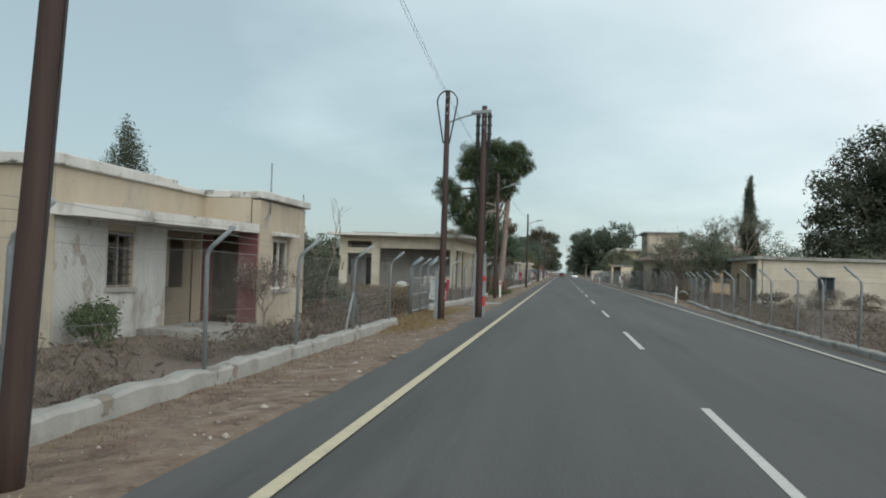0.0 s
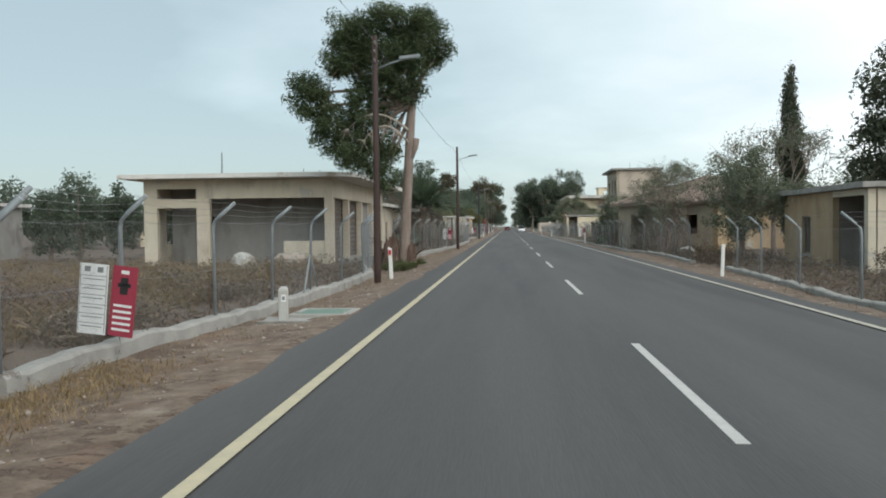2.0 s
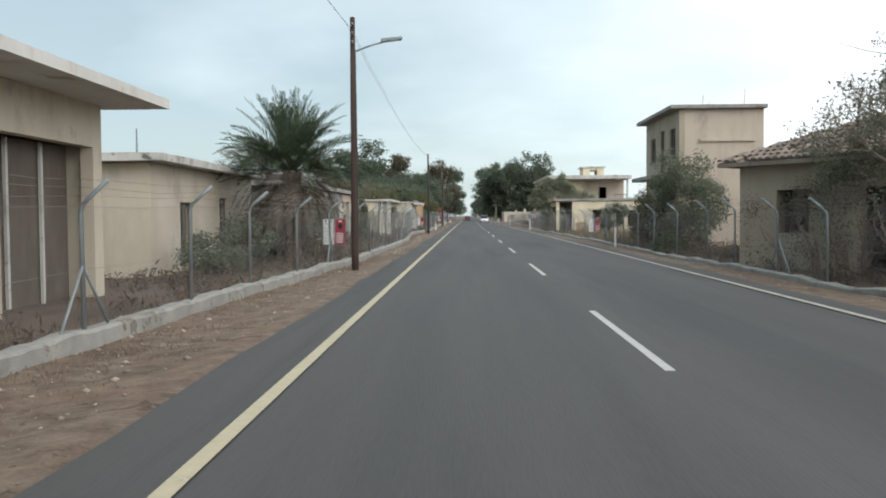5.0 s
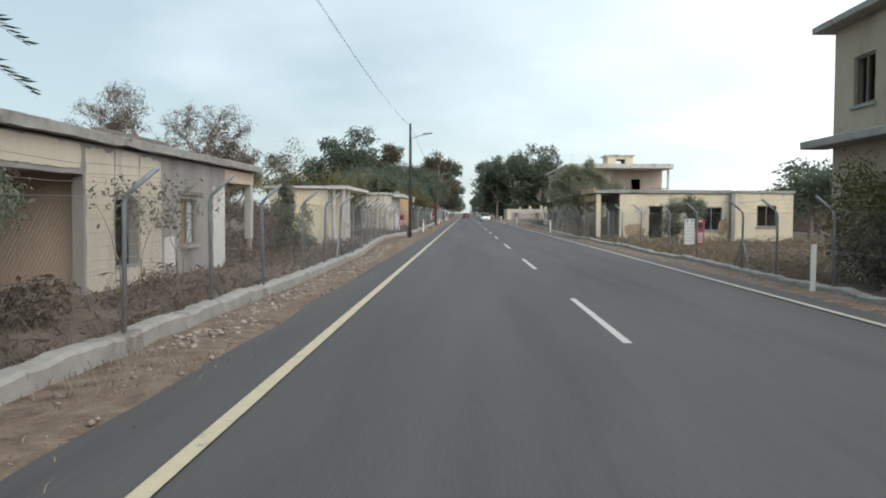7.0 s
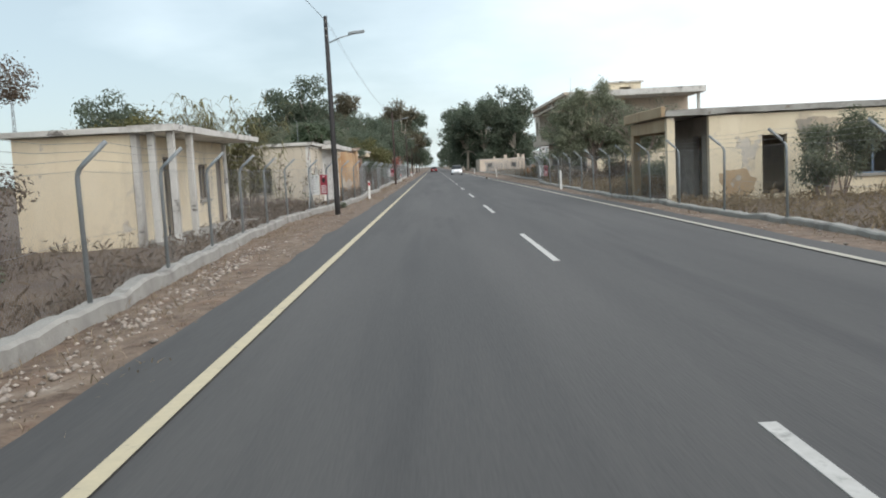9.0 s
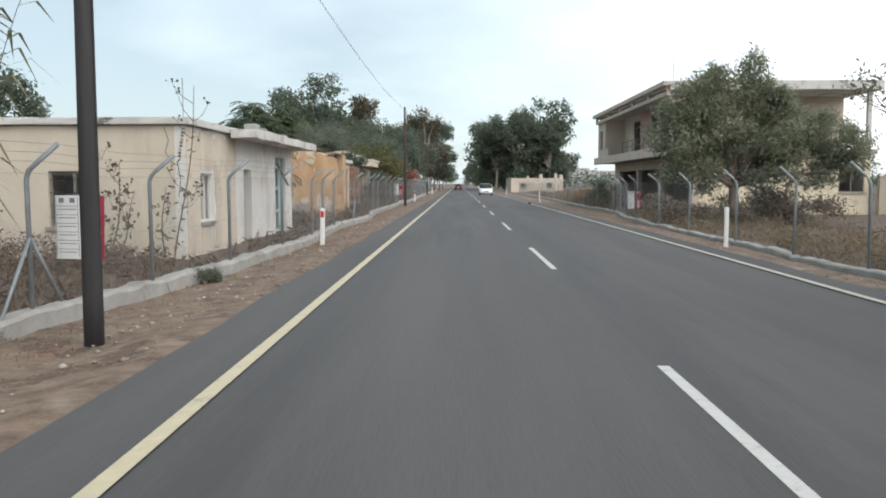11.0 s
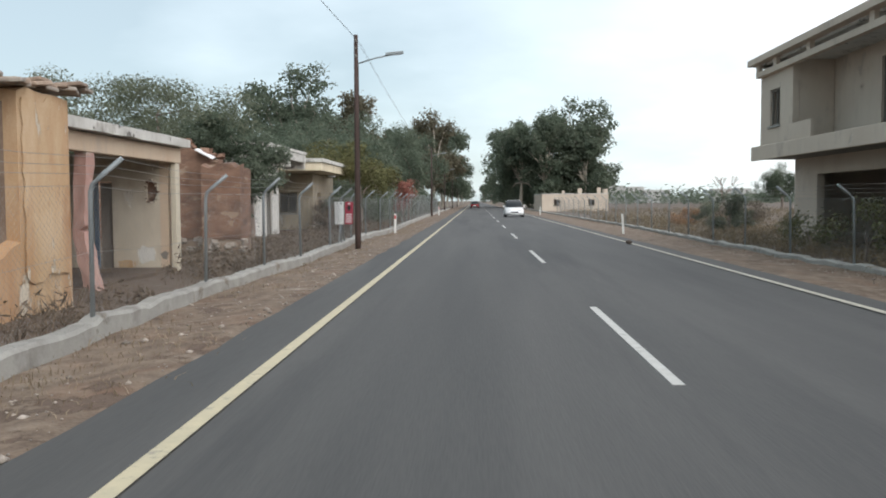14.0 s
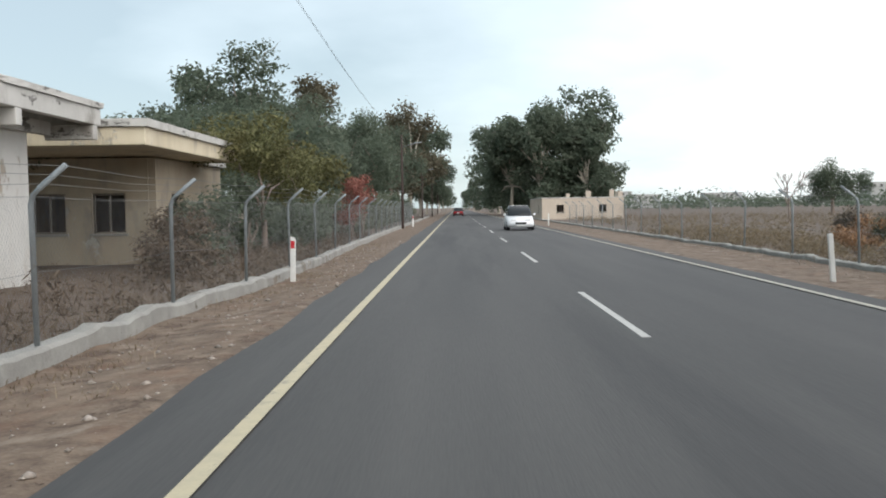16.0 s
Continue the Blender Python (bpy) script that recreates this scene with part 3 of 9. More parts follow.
def build_road():
    rnd = random.Random(4)
    verts, faces = [], []
    ys = [-60 + 1.5 * i for i in range(270)] + [400, 600, 1000, 2000]
    for y in ys:
        near = y < 340
        l = -2.72 + (0.17 * noise.noise((y * 0.35, 1, 0)) + 0.09 * noise.noise((y * 1.3, 2, 0)) if near else 0)
        r = 5.8 + (0.10 * noise.noise((y * 0.35, 7, 0)) + 0.05 * noise.noise((y * 1.3, 8, 0)) if near else 0)
        b = len(verts)
        verts += [(l - 0.08, y, -0.09), (l, y, -0.015), (-1, y, 0), (1.54, y, 0.004), (4.2, y, 0), (r, y, -0.015), (r + 0.08, y, -0.09)]
        if b:
            faces += [(b - 7 + i, b - 6 + i, b + 1 + i, b + i) for i in range(6)]
    tagged(raw_mesh("road", verts, faces, M_ASPHALT), "worn grey two-lane asphalt road with crumbling edges", "road", kind="structure")
    # edge lines
    for x, lab, nm in ((-1.9, "worn cream edge line painted on the asphalt", "edge_line"), (5.18, "worn pale edge line painted on the asphalt", "edge_line")):
        v, f = [], []
        for i, y in enumerate(ys):
            w = 0.062 + 0.006 * noise.noise((y * 2, x, 0))
            v += [(x - w, y, 0.008), (x + w, y, 0.008)]
            if i:
                f.append((2 * i - 2, 2 * i - 1, 2 * i + 1, 2 * i))
        tagged(raw_mesh(nm, v, f, M_LINE if x < 0 else M_PALELINE), lab, "road marking", kind="structure")
    # centre dashes
    ends = [13.6, 25.87, 38.05] + DASH_ENDS
    for k in range(24):
        ends.append(ends[-1] + 12.8)
    for e in ends:
        bm = bmesh.new()
        box(bm, 1.54 - 0.05, 1.54 + 0.05, e - 4.9, e, 0.001, 0.009)
        ob = mesh_object("lane_dash", bm, M_DASH)
        tagged(ob, "worn white dash of the centre line", "road marking", "centre line dashes", "structure")


DASH_ENDS = [50.7, 62.65, 74.65, 87.15, 99.45, 111.9, 124.55, 137.4, 150.15, 162.65, 175.7, 188.9, 201.75, 214.3]
build_road()


def low_wall(name, table, y0, y1, h, w, label):
    """A low concrete kerb wall that follows the table, with a worn uneven top."""
    verts, faces = [], []
    y, i = y0, 0
    while y <= y1:
        x = along(table, y)
        z = ground_z(x, y)
        c = h + 0.05 * noise.noise((y * 0.8, 3, 0)) + 0.02 * noise.noise((y * 4, 3, 0)) - 0.09 * max(0.0, noise.noise((y * 0.9, 31, 0)) - 0.35)
        j = 0.02 * noise.noise((y * 2.5, 9, 0)) + 0.015 * noise.noise((y * 7.5, 19, 0))
        g = z - 0.15
        verts += [(x - w / 2, y, g), (x - w / 2 + j, y, z + c - 0.03), (x - w / 2 + 0.03 + j, y, z + c), (x + w / 2 - 0.04 + j, y, z + c + 0.008 * noise.noise((y * 5, 1, 1))), (x + w / 2 + j, y, z + c - 0.04), (x + w / 2 + 0.02, y, g)]
        b = 6 * i
        if i:
            faces += [(b - 6 + k, b - 5 + k, b + 1 + k, b + k) for k in range(5)]
        y += 0.2
        i += 1
    faces += [(0, 1, 2, 3, 4, 5), tuple(range(6 * i - 1, 6 * i - 7, -1))]
    return tagged(raw_mesh(name, verts, faces, M_CONC), label, "wall", kind="structure")


low_wall("boundary_wall_1", LEFT_WALL, -8, 26.9, 0.22, 0.26, "low cracked concrete wall carrying the wire fence")
low_wall("boundary_wall_2", LEFT_WALL, 35.2, 62.0, 0.22, 0.26, "low cracked concrete wall carrying the wire fence")
low_wall("boundary_wall_3", LEFT_WALL, 63.8, 330, 0.22, 0.26, "low cracked concrete wall carrying the wire fence")
low_wall("boundary_wall_4", RIGHT_WALL, -8, 58, 0.13, 0.25, "low crumbling concrete kerb wall under the fence")
low_wall("boundary_wall_5", RIGHT_WALL, 64, 330, 0.13, 0.25, "low crumbling concrete kerb wall under the fence")


# fence posts along the road, one list a run
POSTS_L1 = [10.2, 14.2, 18.0, 22.0, 26.2]
POSTS_L2 = [35.3, 38.0, 40.9, 43.6, 46.3, 49.6, 53.5, 56.1, 59.0, 61.7]
POSTS_L3 = [64.9, 68.8, 72.2, 75.8, 79.1, 82.9, 86.8, 90.6, 94.4, 97.6, 100.8, 104.6, 107.5, 110.4, 114.0, 117.3, 120.9, 124.4, 128.0, 131.8, 135.6, 139.9, 142.9, 146.1, 150.0, 153.9, 156.6, 159.8, 164.6, 169.2, 173.8,
            178.6, 182.1, 185.6, 190.6, 193.4, 196.3, 200.4, 204.0, 207.8, 212.0, 216.2, 220.4, 224.6, 228.8, 233, 237.2, 241.4, 245.6, 249.8, 254, 258.2, 262.4, 266.6, 270.8, 275]
STRUTS_L3 = (72.2, 86.8, 110.4, 139.9, 164.6, 193.4)
POSTS_R1 = [8, 11.5, 15, 18.8, 22.6, 25.3, 27.6, 30.6, 33.8, 37.1, 40.4, 44.3, 48.7, 52.9, 56.6]
POSTS_R2_Y = [64.5, 68.2, 72.0, 76.2, 80.4, 83.0, 86.1, 88.6, 92.0, 95.4, 98.8, 102.3, 105.7, 108.5, 113.3, 116.7, 121.0, 124.8, 128.4, 132.0, 135.1, 138.3, 141.4, 145.1, 148.5, 152.5, 157.3, 161.8, 166.5, 170.5, 174.0, 178.0, 183.6,
              187.5, 191.5, 195.5, 199.5, 203.5, 207.7, 211.8, 216, 220, 224, 228, 232, 236, 240, 244, 248, 252, 256, 260]


# ---- fences ----
def post_mesh(h=2.15, lean=1):
    bm = bmesh.new()
    tube(bm, [(0, 0, -0.1), (0, 0, h - 0.12), (lean * 0.03, 0, h - 0.03), (lean * 0.10, 0, h + 0.04), (lean * 0.37, 0, h + 0.27)], 0.03, 8)
    me = bpy.data.meshes.new("fence_post")
    bm.to_mesh(me)
    bm.free()
    me.materials.append(M_GALV)
    return me


def mesh_panel(length=1.0, h=1.55, cell=0.075):
    """Chain link for one bay: thin crossed wires, one metre long to be scaled along the fence."""
    verts, faces = [], []
    r = 0.0007

    def rod(p, q):
        b = len(verts)
        for c in (p, q):
            verts.extend([(c[0] - r, c[1], c[2] - r), (c[0] + r, c[1], c[2] - r), (c[0], c[1], c[2] + r)])
        faces.extend([(b, b + 1, b + 4, b + 3), (b + 1, b + 2, b + 5, b + 4), (b + 2, b, b + 3, b + 5)])
    L = 3.8
    n = int((L + h) / cell)
    for sgn in (1, -1):
        for i in range(n):
            y0 = -h + i * cell
            a, b2 = max(y0, 0), min(y0 + h, L)
            if b2 <= a:
                continue
            za, zb = a - y0, b2 - y0
            if sgn < 0:
                za, zb = h - za, h - zb
            rod((0, a / L, za), (0, b2 / L, zb))
    me = bpy.data.meshes.new("chain_link")
    me.from_pydata(verts, [], faces)
    me.materials.append(M_WIRE)
    return me


POST_L, LINK = post_mesh(1.62, 1), mesh_panel()
POST_R1, POST_R2 = post_mesh(1.46, -1), post_mesh(1.6, -1)


def fence(name, label, table, ys, base, posts, struts=(), top=True):
    f = thing(name, label, "fence")
    rnd = random.Random(len(ys))
    for i, y in enumerate(ys):
        x = along(table, y)
        z = ground_z(x, y) + base
        p = new("fence_post", posts)
        p.parent = f
        p.matrix_basis = pose(x, y, z, rnd.uniform(-1.5, 1.5), rnd.uniform(-1.2, 1.2), rnd.uniform(-8, 8))
        if y in struts:
            bm = bmesh.new()
            for d in (-0.75, 0.75):
                tube(bm, [(x, y, z + 0.85), (x + 0.02, y + d, z - 0.05)], 0.022, 6)
            part("strut", bm, M_GALV, f)
        if i + 1 < len(ys) and ys[i + 1] - y < 6:
            y2 = ys[i + 1]
            x2 = along(table, y2)
            z2 = ground_z(x2, y2) + base
            w = new("chain_link", LINK)
            w.parent = f
            L = math.hypot(x2 - x, y2 - y)
            w.matrix_basis = Matrix(((1, (x2 - x), 0, x), (0, (y2 - y), 0, y), (0, (z2 - z), 0.9 if posts is POST_R1 else 1, z + 0.03), (0, 0, 0, 1)))
            lean = 1 if posts is POST_L else -1
            drop = {POST_R1: 0.16, POST_R2: 0.02}.get(posts, 0.0)
            for k, (dx, zz) in enumerate(((0.13, 1.70), (0.24, 1.79), (0.35, 1.88), (0, 1.57), (0, 0.8))):
                bm = bmesh.new()
                sag = 0.02 + 0.03 * rnd.random()
                zz -= drop
                tube(bm, [(x + lean * dx, y, z + zz), ((x + x2) / 2 + lean * dx, (y + y2) / 2, (z + z2) / 2 + zz - sag), (x2 + lean * dx, y2, z2 + zz)], 0.003, 3, False)
                part("barbed_wire" if k < 3 else "straining_wire", bm, M_WIRE, f)
    return f


fence("wire_fence", "galvanised chain-link fence with cranked posts and barbed wire", LEFT_WALL, [-1.0, 2.6, 6.2] + POSTS_L1, 0.17, POST_L, (22.0,))
fence("wire_fence", "galvanised chain-link fence with cranked posts beside the shop ruin", LEFT_WALL, POSTS_L2, 0.17, POST_L, (46.3,))
fence("wire_fence", "long galvanised chain-link fence with cranked posts and barbed wire", LEFT_WALL, POSTS_L3, 0.17, POST_L, STRUTS_L3)
fence("wire_fence", "galvanised chain-link fence with cranked posts along the far verge", RIGHT_WALL, POSTS_R1, 0.08, POST_R1, ())
fence("wire_fence", "long galvanised chain-link fence with cranked posts along the far verge", RIGHT_WALL, POSTS_R2_Y, 0.08, POST_R2, (83.0, 108.5))


# ---- foliage helpers ----
def leaf_cloud(rng, blobs, count, size, flat=0.0, hollow=0.45, slim=0.42):
    """Leaf quads scattered through ellipsoids (centre, radii), denser towards their skins; returns verts and faces."""
    vols = np.array([b[1][0] * b[1][1] * b[1][2] for b in blobs]) ** 0.75
    pick = rng.choice(len(blobs), size=count, p=vols / vols.sum())
    c = np.array([b[0] for b in blobs])[pick]
    r = np.array([b[1] for b in blobs])[pick]
    d = rng.normal(size=(count, 3))
    d /= np.linalg.norm(d, axis=1)[:, None]
    rad = hollow + (1.08 - hollow) * rng.random(count) ** 0.7
    p = c + d * r * rad[:, None]
    # gather leaves in tufts
    p += rng.normal(size=(count, 3)) * size * 0.6
    nor = d / r * r.min(axis=1)[:, None] + 0.45 * rng.normal(size=(count, 3)) + np.array((0, 0, 0.25))
    a = np.cross(nor, rng.normal(size=(count, 3))); a[:, 2] *= 1 - flat
    a /= np.linalg.norm(a, axis=1)[:, None]
    b = np.cross(nor, a)
    b /= np.linalg.norm(b, axis=1)[:, None]
    s = size * (0.55 + 0.9 * rng.random(count))[:, None]
    w = s * slim
    v = np.stack([p - a * s * 0.5, p + b * w * 0.5, p + a * s * 0.5, p - b * w * 0.5], axis=1).reshape(-1, 3)
    f = np.arange(count * 4).reshape(-1, 4)
    return v, f


def fast_mesh(name, v, f, mat, parent=None, label=""):
    me = bpy.data.meshes.new(name)
    k = f.shape[1]
    me.vertices.add(len(v)); me.vertices.foreach_set("co", v.astype(np.float32).ravel())
    me.loops.add(f.size); me.loops.foreach_set("vertex_index", f.astype(np.int32).ravel())
    me.polygons.add(len(f)); me.polygons.foreach_set("loop_start", (np.arange(len(f)) * k).astype(np.int32))
    me.update(calc_edges=True)
    me.materials.append(mat)
    ob = new(name, me)
    if parent:
        ob.parent = parent
    if label:
        tagged(ob, label)
    return ob


def branch_set(bm, rnd, base, targets, r0, lift=0.35, wob=0.12, sides=6):
    """Limbs from a base point to targets, bowed and tapering."""
    b = Vector(base)
    for t in targets:
        t = Vector(t)
        d = t - b
        m1 = b + d * 0.35 + Vector((rnd.uniform(-wob, wob), rnd.uniform(-wob, wob), 0.1)) * d.length * 0.6 + Vector((0, 0, lift * 0.12 * d.length))
        m2 = b + d * 0.7 + Vector((rnd.uniform(-wob, wob), rnd.uniform(-wob, wob), 0.05)) * d.length * 0.5
        tube(bm, [b, m1, m2, t], [r0, r0 * 0.7, r0 * 0.42, r0 * 0.12], sides)


def tree(name, label, x, y, h, trunk_r, blobs, leaf_mat, bark_mat, count, size, seed, lean=(0, 0), fork=0.45, limbs=True, category="tree", twigs=0, flat=0.0, hollow=0.45, slim=0.42):
    """A tapered trunk with limbs that reach into the crown's clumps; blobs are (dx, dy, z, rx, ry, rz) round the foot."""
    rng, rnd = np.random.default_rng(seed), random.Random(seed)
    ob = thing(name, label, category)
    z0 = ground_z(x, y)
    ob.location = (x, y, z0)
    cs = [((b[0], b[1], b[2]), (b[3], b[4], b[5])) for b in blobs]
    bm = bmesh.new()
    fz = h * fork
    top = Vector((lean[0], lean[1], fz))
    steps = max(4, min(40, int(fz / 0.16)))
    pts, rad = [], []
    for i in range(steps + 1):
        t = i / steps
        k = t * t * (1.6 - 0.6 * t)
        pts.append((lean[0] * k + 0.04 * math.sin(3.1 * t), lean[1] * k + 0.03 * math.sin(2.3 * t), -0.2 + (fz + 0.2) * t))
        rad.append(trunk_r * (0.7 + 0.3 * (1 - t) + 0.32 * max(0.0, 1 - t * fz / 0.5) ** 2))
    tube(bm, pts, rad, 14)
    for v in bm.verts:
        if v.co.z < fz - 0.01:
            s = 1 + 0.10 * noise.noise((v.co.x * 5 + seed, v.co.y * 5, v.co.z * 0.9)) + 0.05 * noise.noise((v.co.x * 17, v.co.y * 17 + seed, v.co.z * 3.5))
            c = Vector(pts[max(0, min(steps, round((v.co.z + 0.2) / (fz + 0.2) * steps)))])
            v.co.x, v.co.y = c.x + (v.co.x - c.x) * s, c.y + (v.co.y - c.y) * s
    part("trunk", bm, bark_mat, ob)
    if limbs:
        for c in cs:
            bm = bmesh.new()
            branch_set(bm, rnd, top, [Vector(c[0])], trunk_r * 0.55)
            for _ in range(max(2, twigs // len(cs))):
                p = Vector(c[0])
                q = p + Vector([rnd.uniform(-1, 1) * c[1][i] * 1.15 for i in range(3)])
                branch_set(bm, rnd, p, [q], trunk_r * 0.14, sides=3)
            part("limb", bm, bark_mat, ob)
    # break each clump into smaller ones for an uneven outline
    small = []
    for c, r in cs:
        for _ in range(17):
            d = Vector((rnd.gauss(0, 1), rnd.gauss(0, 1), rnd.gauss(0, 1) + 0.15)).normalized()
            k = rnd.uniform(0.6, 1.0)
            rr = rnd.uniform(0.2, 0.38)
            small.append(((c[0] + d.x * r[0] * k, c[1] + d.y * r[1] * k, c[2] + d.z * r[2] * k), (r[0] * rr, r[1] * rr, r[2] * rr)))
        small.append((c, (r[0] * 0.6, r[1] * 0.6, r[2] * 0.6)))
    v, f = leaf_cloud(rng, small, count, size, flat, hollow, slim)
    crown = fast_mesh("crown", v, f, leaf_mat, ob)
    return ob


def bush(name, label, x, y, blobs, mat, count, size, seed, category="shrub", bark=None):
    rng, rnd = np.random.default_rng(seed), random.Random(seed)
    ob = thing(name, label, category)
    ob.location = (x, y, ground_z(x, y))
    for b in blobs:
        bm = bmesh.new()
        branch_set(bm, rnd, (b[0] * 0.8, b[1] * 0.8, -0.1), [(b[0] + rnd.uniform(-.3, .3) * b[3], b[1] + rnd.uniform(-.3, .3) * b[4], b[2]) for _ in range(4)], 0.035, sides=5)
        part("stem", bm, bark or M_BARK, ob)
    small = []
    for b in blobs:
        for _ in range(8):
            d = Vector((rnd.gauss(0, 1), rnd.gauss(0, 1), rnd.gauss(0, 1))).normalized()
            k, rr = rnd.uniform(0.4, 0.95), rnd.uniform(0.25, 0.5)
            small.append(((b[0] + d.x * b[3] * k, b[1] + d.y * b[4] * k, max(0.05, b[2] + d.z * b[5] * k)), (b[3] * rr, b[4] * rr, b[5] * rr)))
    if count > 12000:
        count, size = int(count * 0.5), size * 1.35
    v, f = leaf_cloud(rng, small, count, size, 0, 0.3)
    fast_mesh("foliage", v, f, mat, ob)
    return ob


def bare_tree(name, label, x, y, h, spread_r, r0, seed, leaf=None, count=0, size=0.1, depth=5, n=3, centred=False):
    """A leafless or sparsely leaved tree of forking limbs and twigs."""
    rng, rnd = np.random.default_rng(seed), random.Random(seed)
    ob = thing(name, label, "tree")
    ob.location = (x, y, ground_z(x, y))
    tips = []

    def grow(bm, p, d, length, r, k):
        q = p + d * length
        mid = p + d * length * 0.5 + Vector((rnd.uniform(-1, 1), rnd.uniform(-1, 1), rnd.uniform(-0.3, 0.6))) * length * 0.1
        tube(bm, [p, mid, q], [r, r * 0.8, r * 0.6], 7 if k > 3 else (4 if k > 1 else 3), False)
        if k == 0:
            tips.append(q)
            return
        for _ in range(n):
            e = d + Vector((rnd.uniform(-1, 1) * spread_r, rnd.uniform(-1, 1) * spread_r, rnd.uniform(-0.35, 0.55)))
            grow(bm, q, e.normalized(), length * rnd.uniform(0.62, 0.88), r * 0.6, k - 1)
        if k < 3:
            tips.append(q)
    bm = bmesh.new()
    fork = Vector((rnd.uniform(-.1, .1), rnd.uniform(-.1, .1), h * 0.26))
    tube(bm, [(0, 0, -0.15), fork * 0.5, fork], [r0 * 1.2, r0, r0 * 0.85], 8, False)
    part("trunk", bm, M_BARK, ob)
    for i in range(n):
        bm = bmesh.new()
        a = 6.283 * i / n + rnd.uniform(-0.5, 0.5)
        e = Vector((math.cos(a) * spread_r * 0.8, math.sin(a) * spread_r * 0.8, 1)).normalized()
        grow(bm, fork, e, h * 0.22, r0 * 0.7, depth - 1)
        part("limb", bm, M_BARK, ob)
    if leaf:
        blobs = [(tuple(t), (size * 3, size * 3, size * 2.5)) for t in tips]
        v, f = leaf_cloud(rng, blobs, count, size, 0, 0.1)
        fast_mesh("foliage", v, f, leaf, ob)
    if centred:
        mid = sum(tips, Vector()) / len(tips)
        ob.location.x -= mid.x
        ob.location.y -= mid.y
    return ob


def cypress(name, label, x, y, h, r, seed, count=9000, waist=0.5):
    rng = np.random.default_rng(seed)
    rnd = random.Random(seed)
    ob = thing(name, label, "tree")
    ob.location = (x, y, ground_z(x, y))
    bm = bmesh.new()
    tube(bm, [(0, 0, -0.1), (0, 0, h * 0.5), (0, 0, h * 0.92)], [0.16, 0.1, 0.02], 8)
    part("trunk", bm, M_BARK, ob)
    blobs = []
    for i in range(60):
        z = h * (0.1 + 0.88 * i / 60)
        f = i / 60
        w = r * min(1, (f + 0.15) / 0.35) * (1 - max(0, f - waist) / (1 - waist)) ** 0.8
        a = rnd.uniform(0, 6.28)
        blobs.append(((math.cos(a) * w * 0.35, math.sin(a) * w * 0.35, z), (w * 0.75 + 0.05, w * 0.75 + 0.05, h * 0.05)))
    v, f = leaf_cloud(rng, blobs, count, 0.16, 0, 0.5)
    fast_mesh("crown", v, f, M_CYPRESS, ob)
    return ob


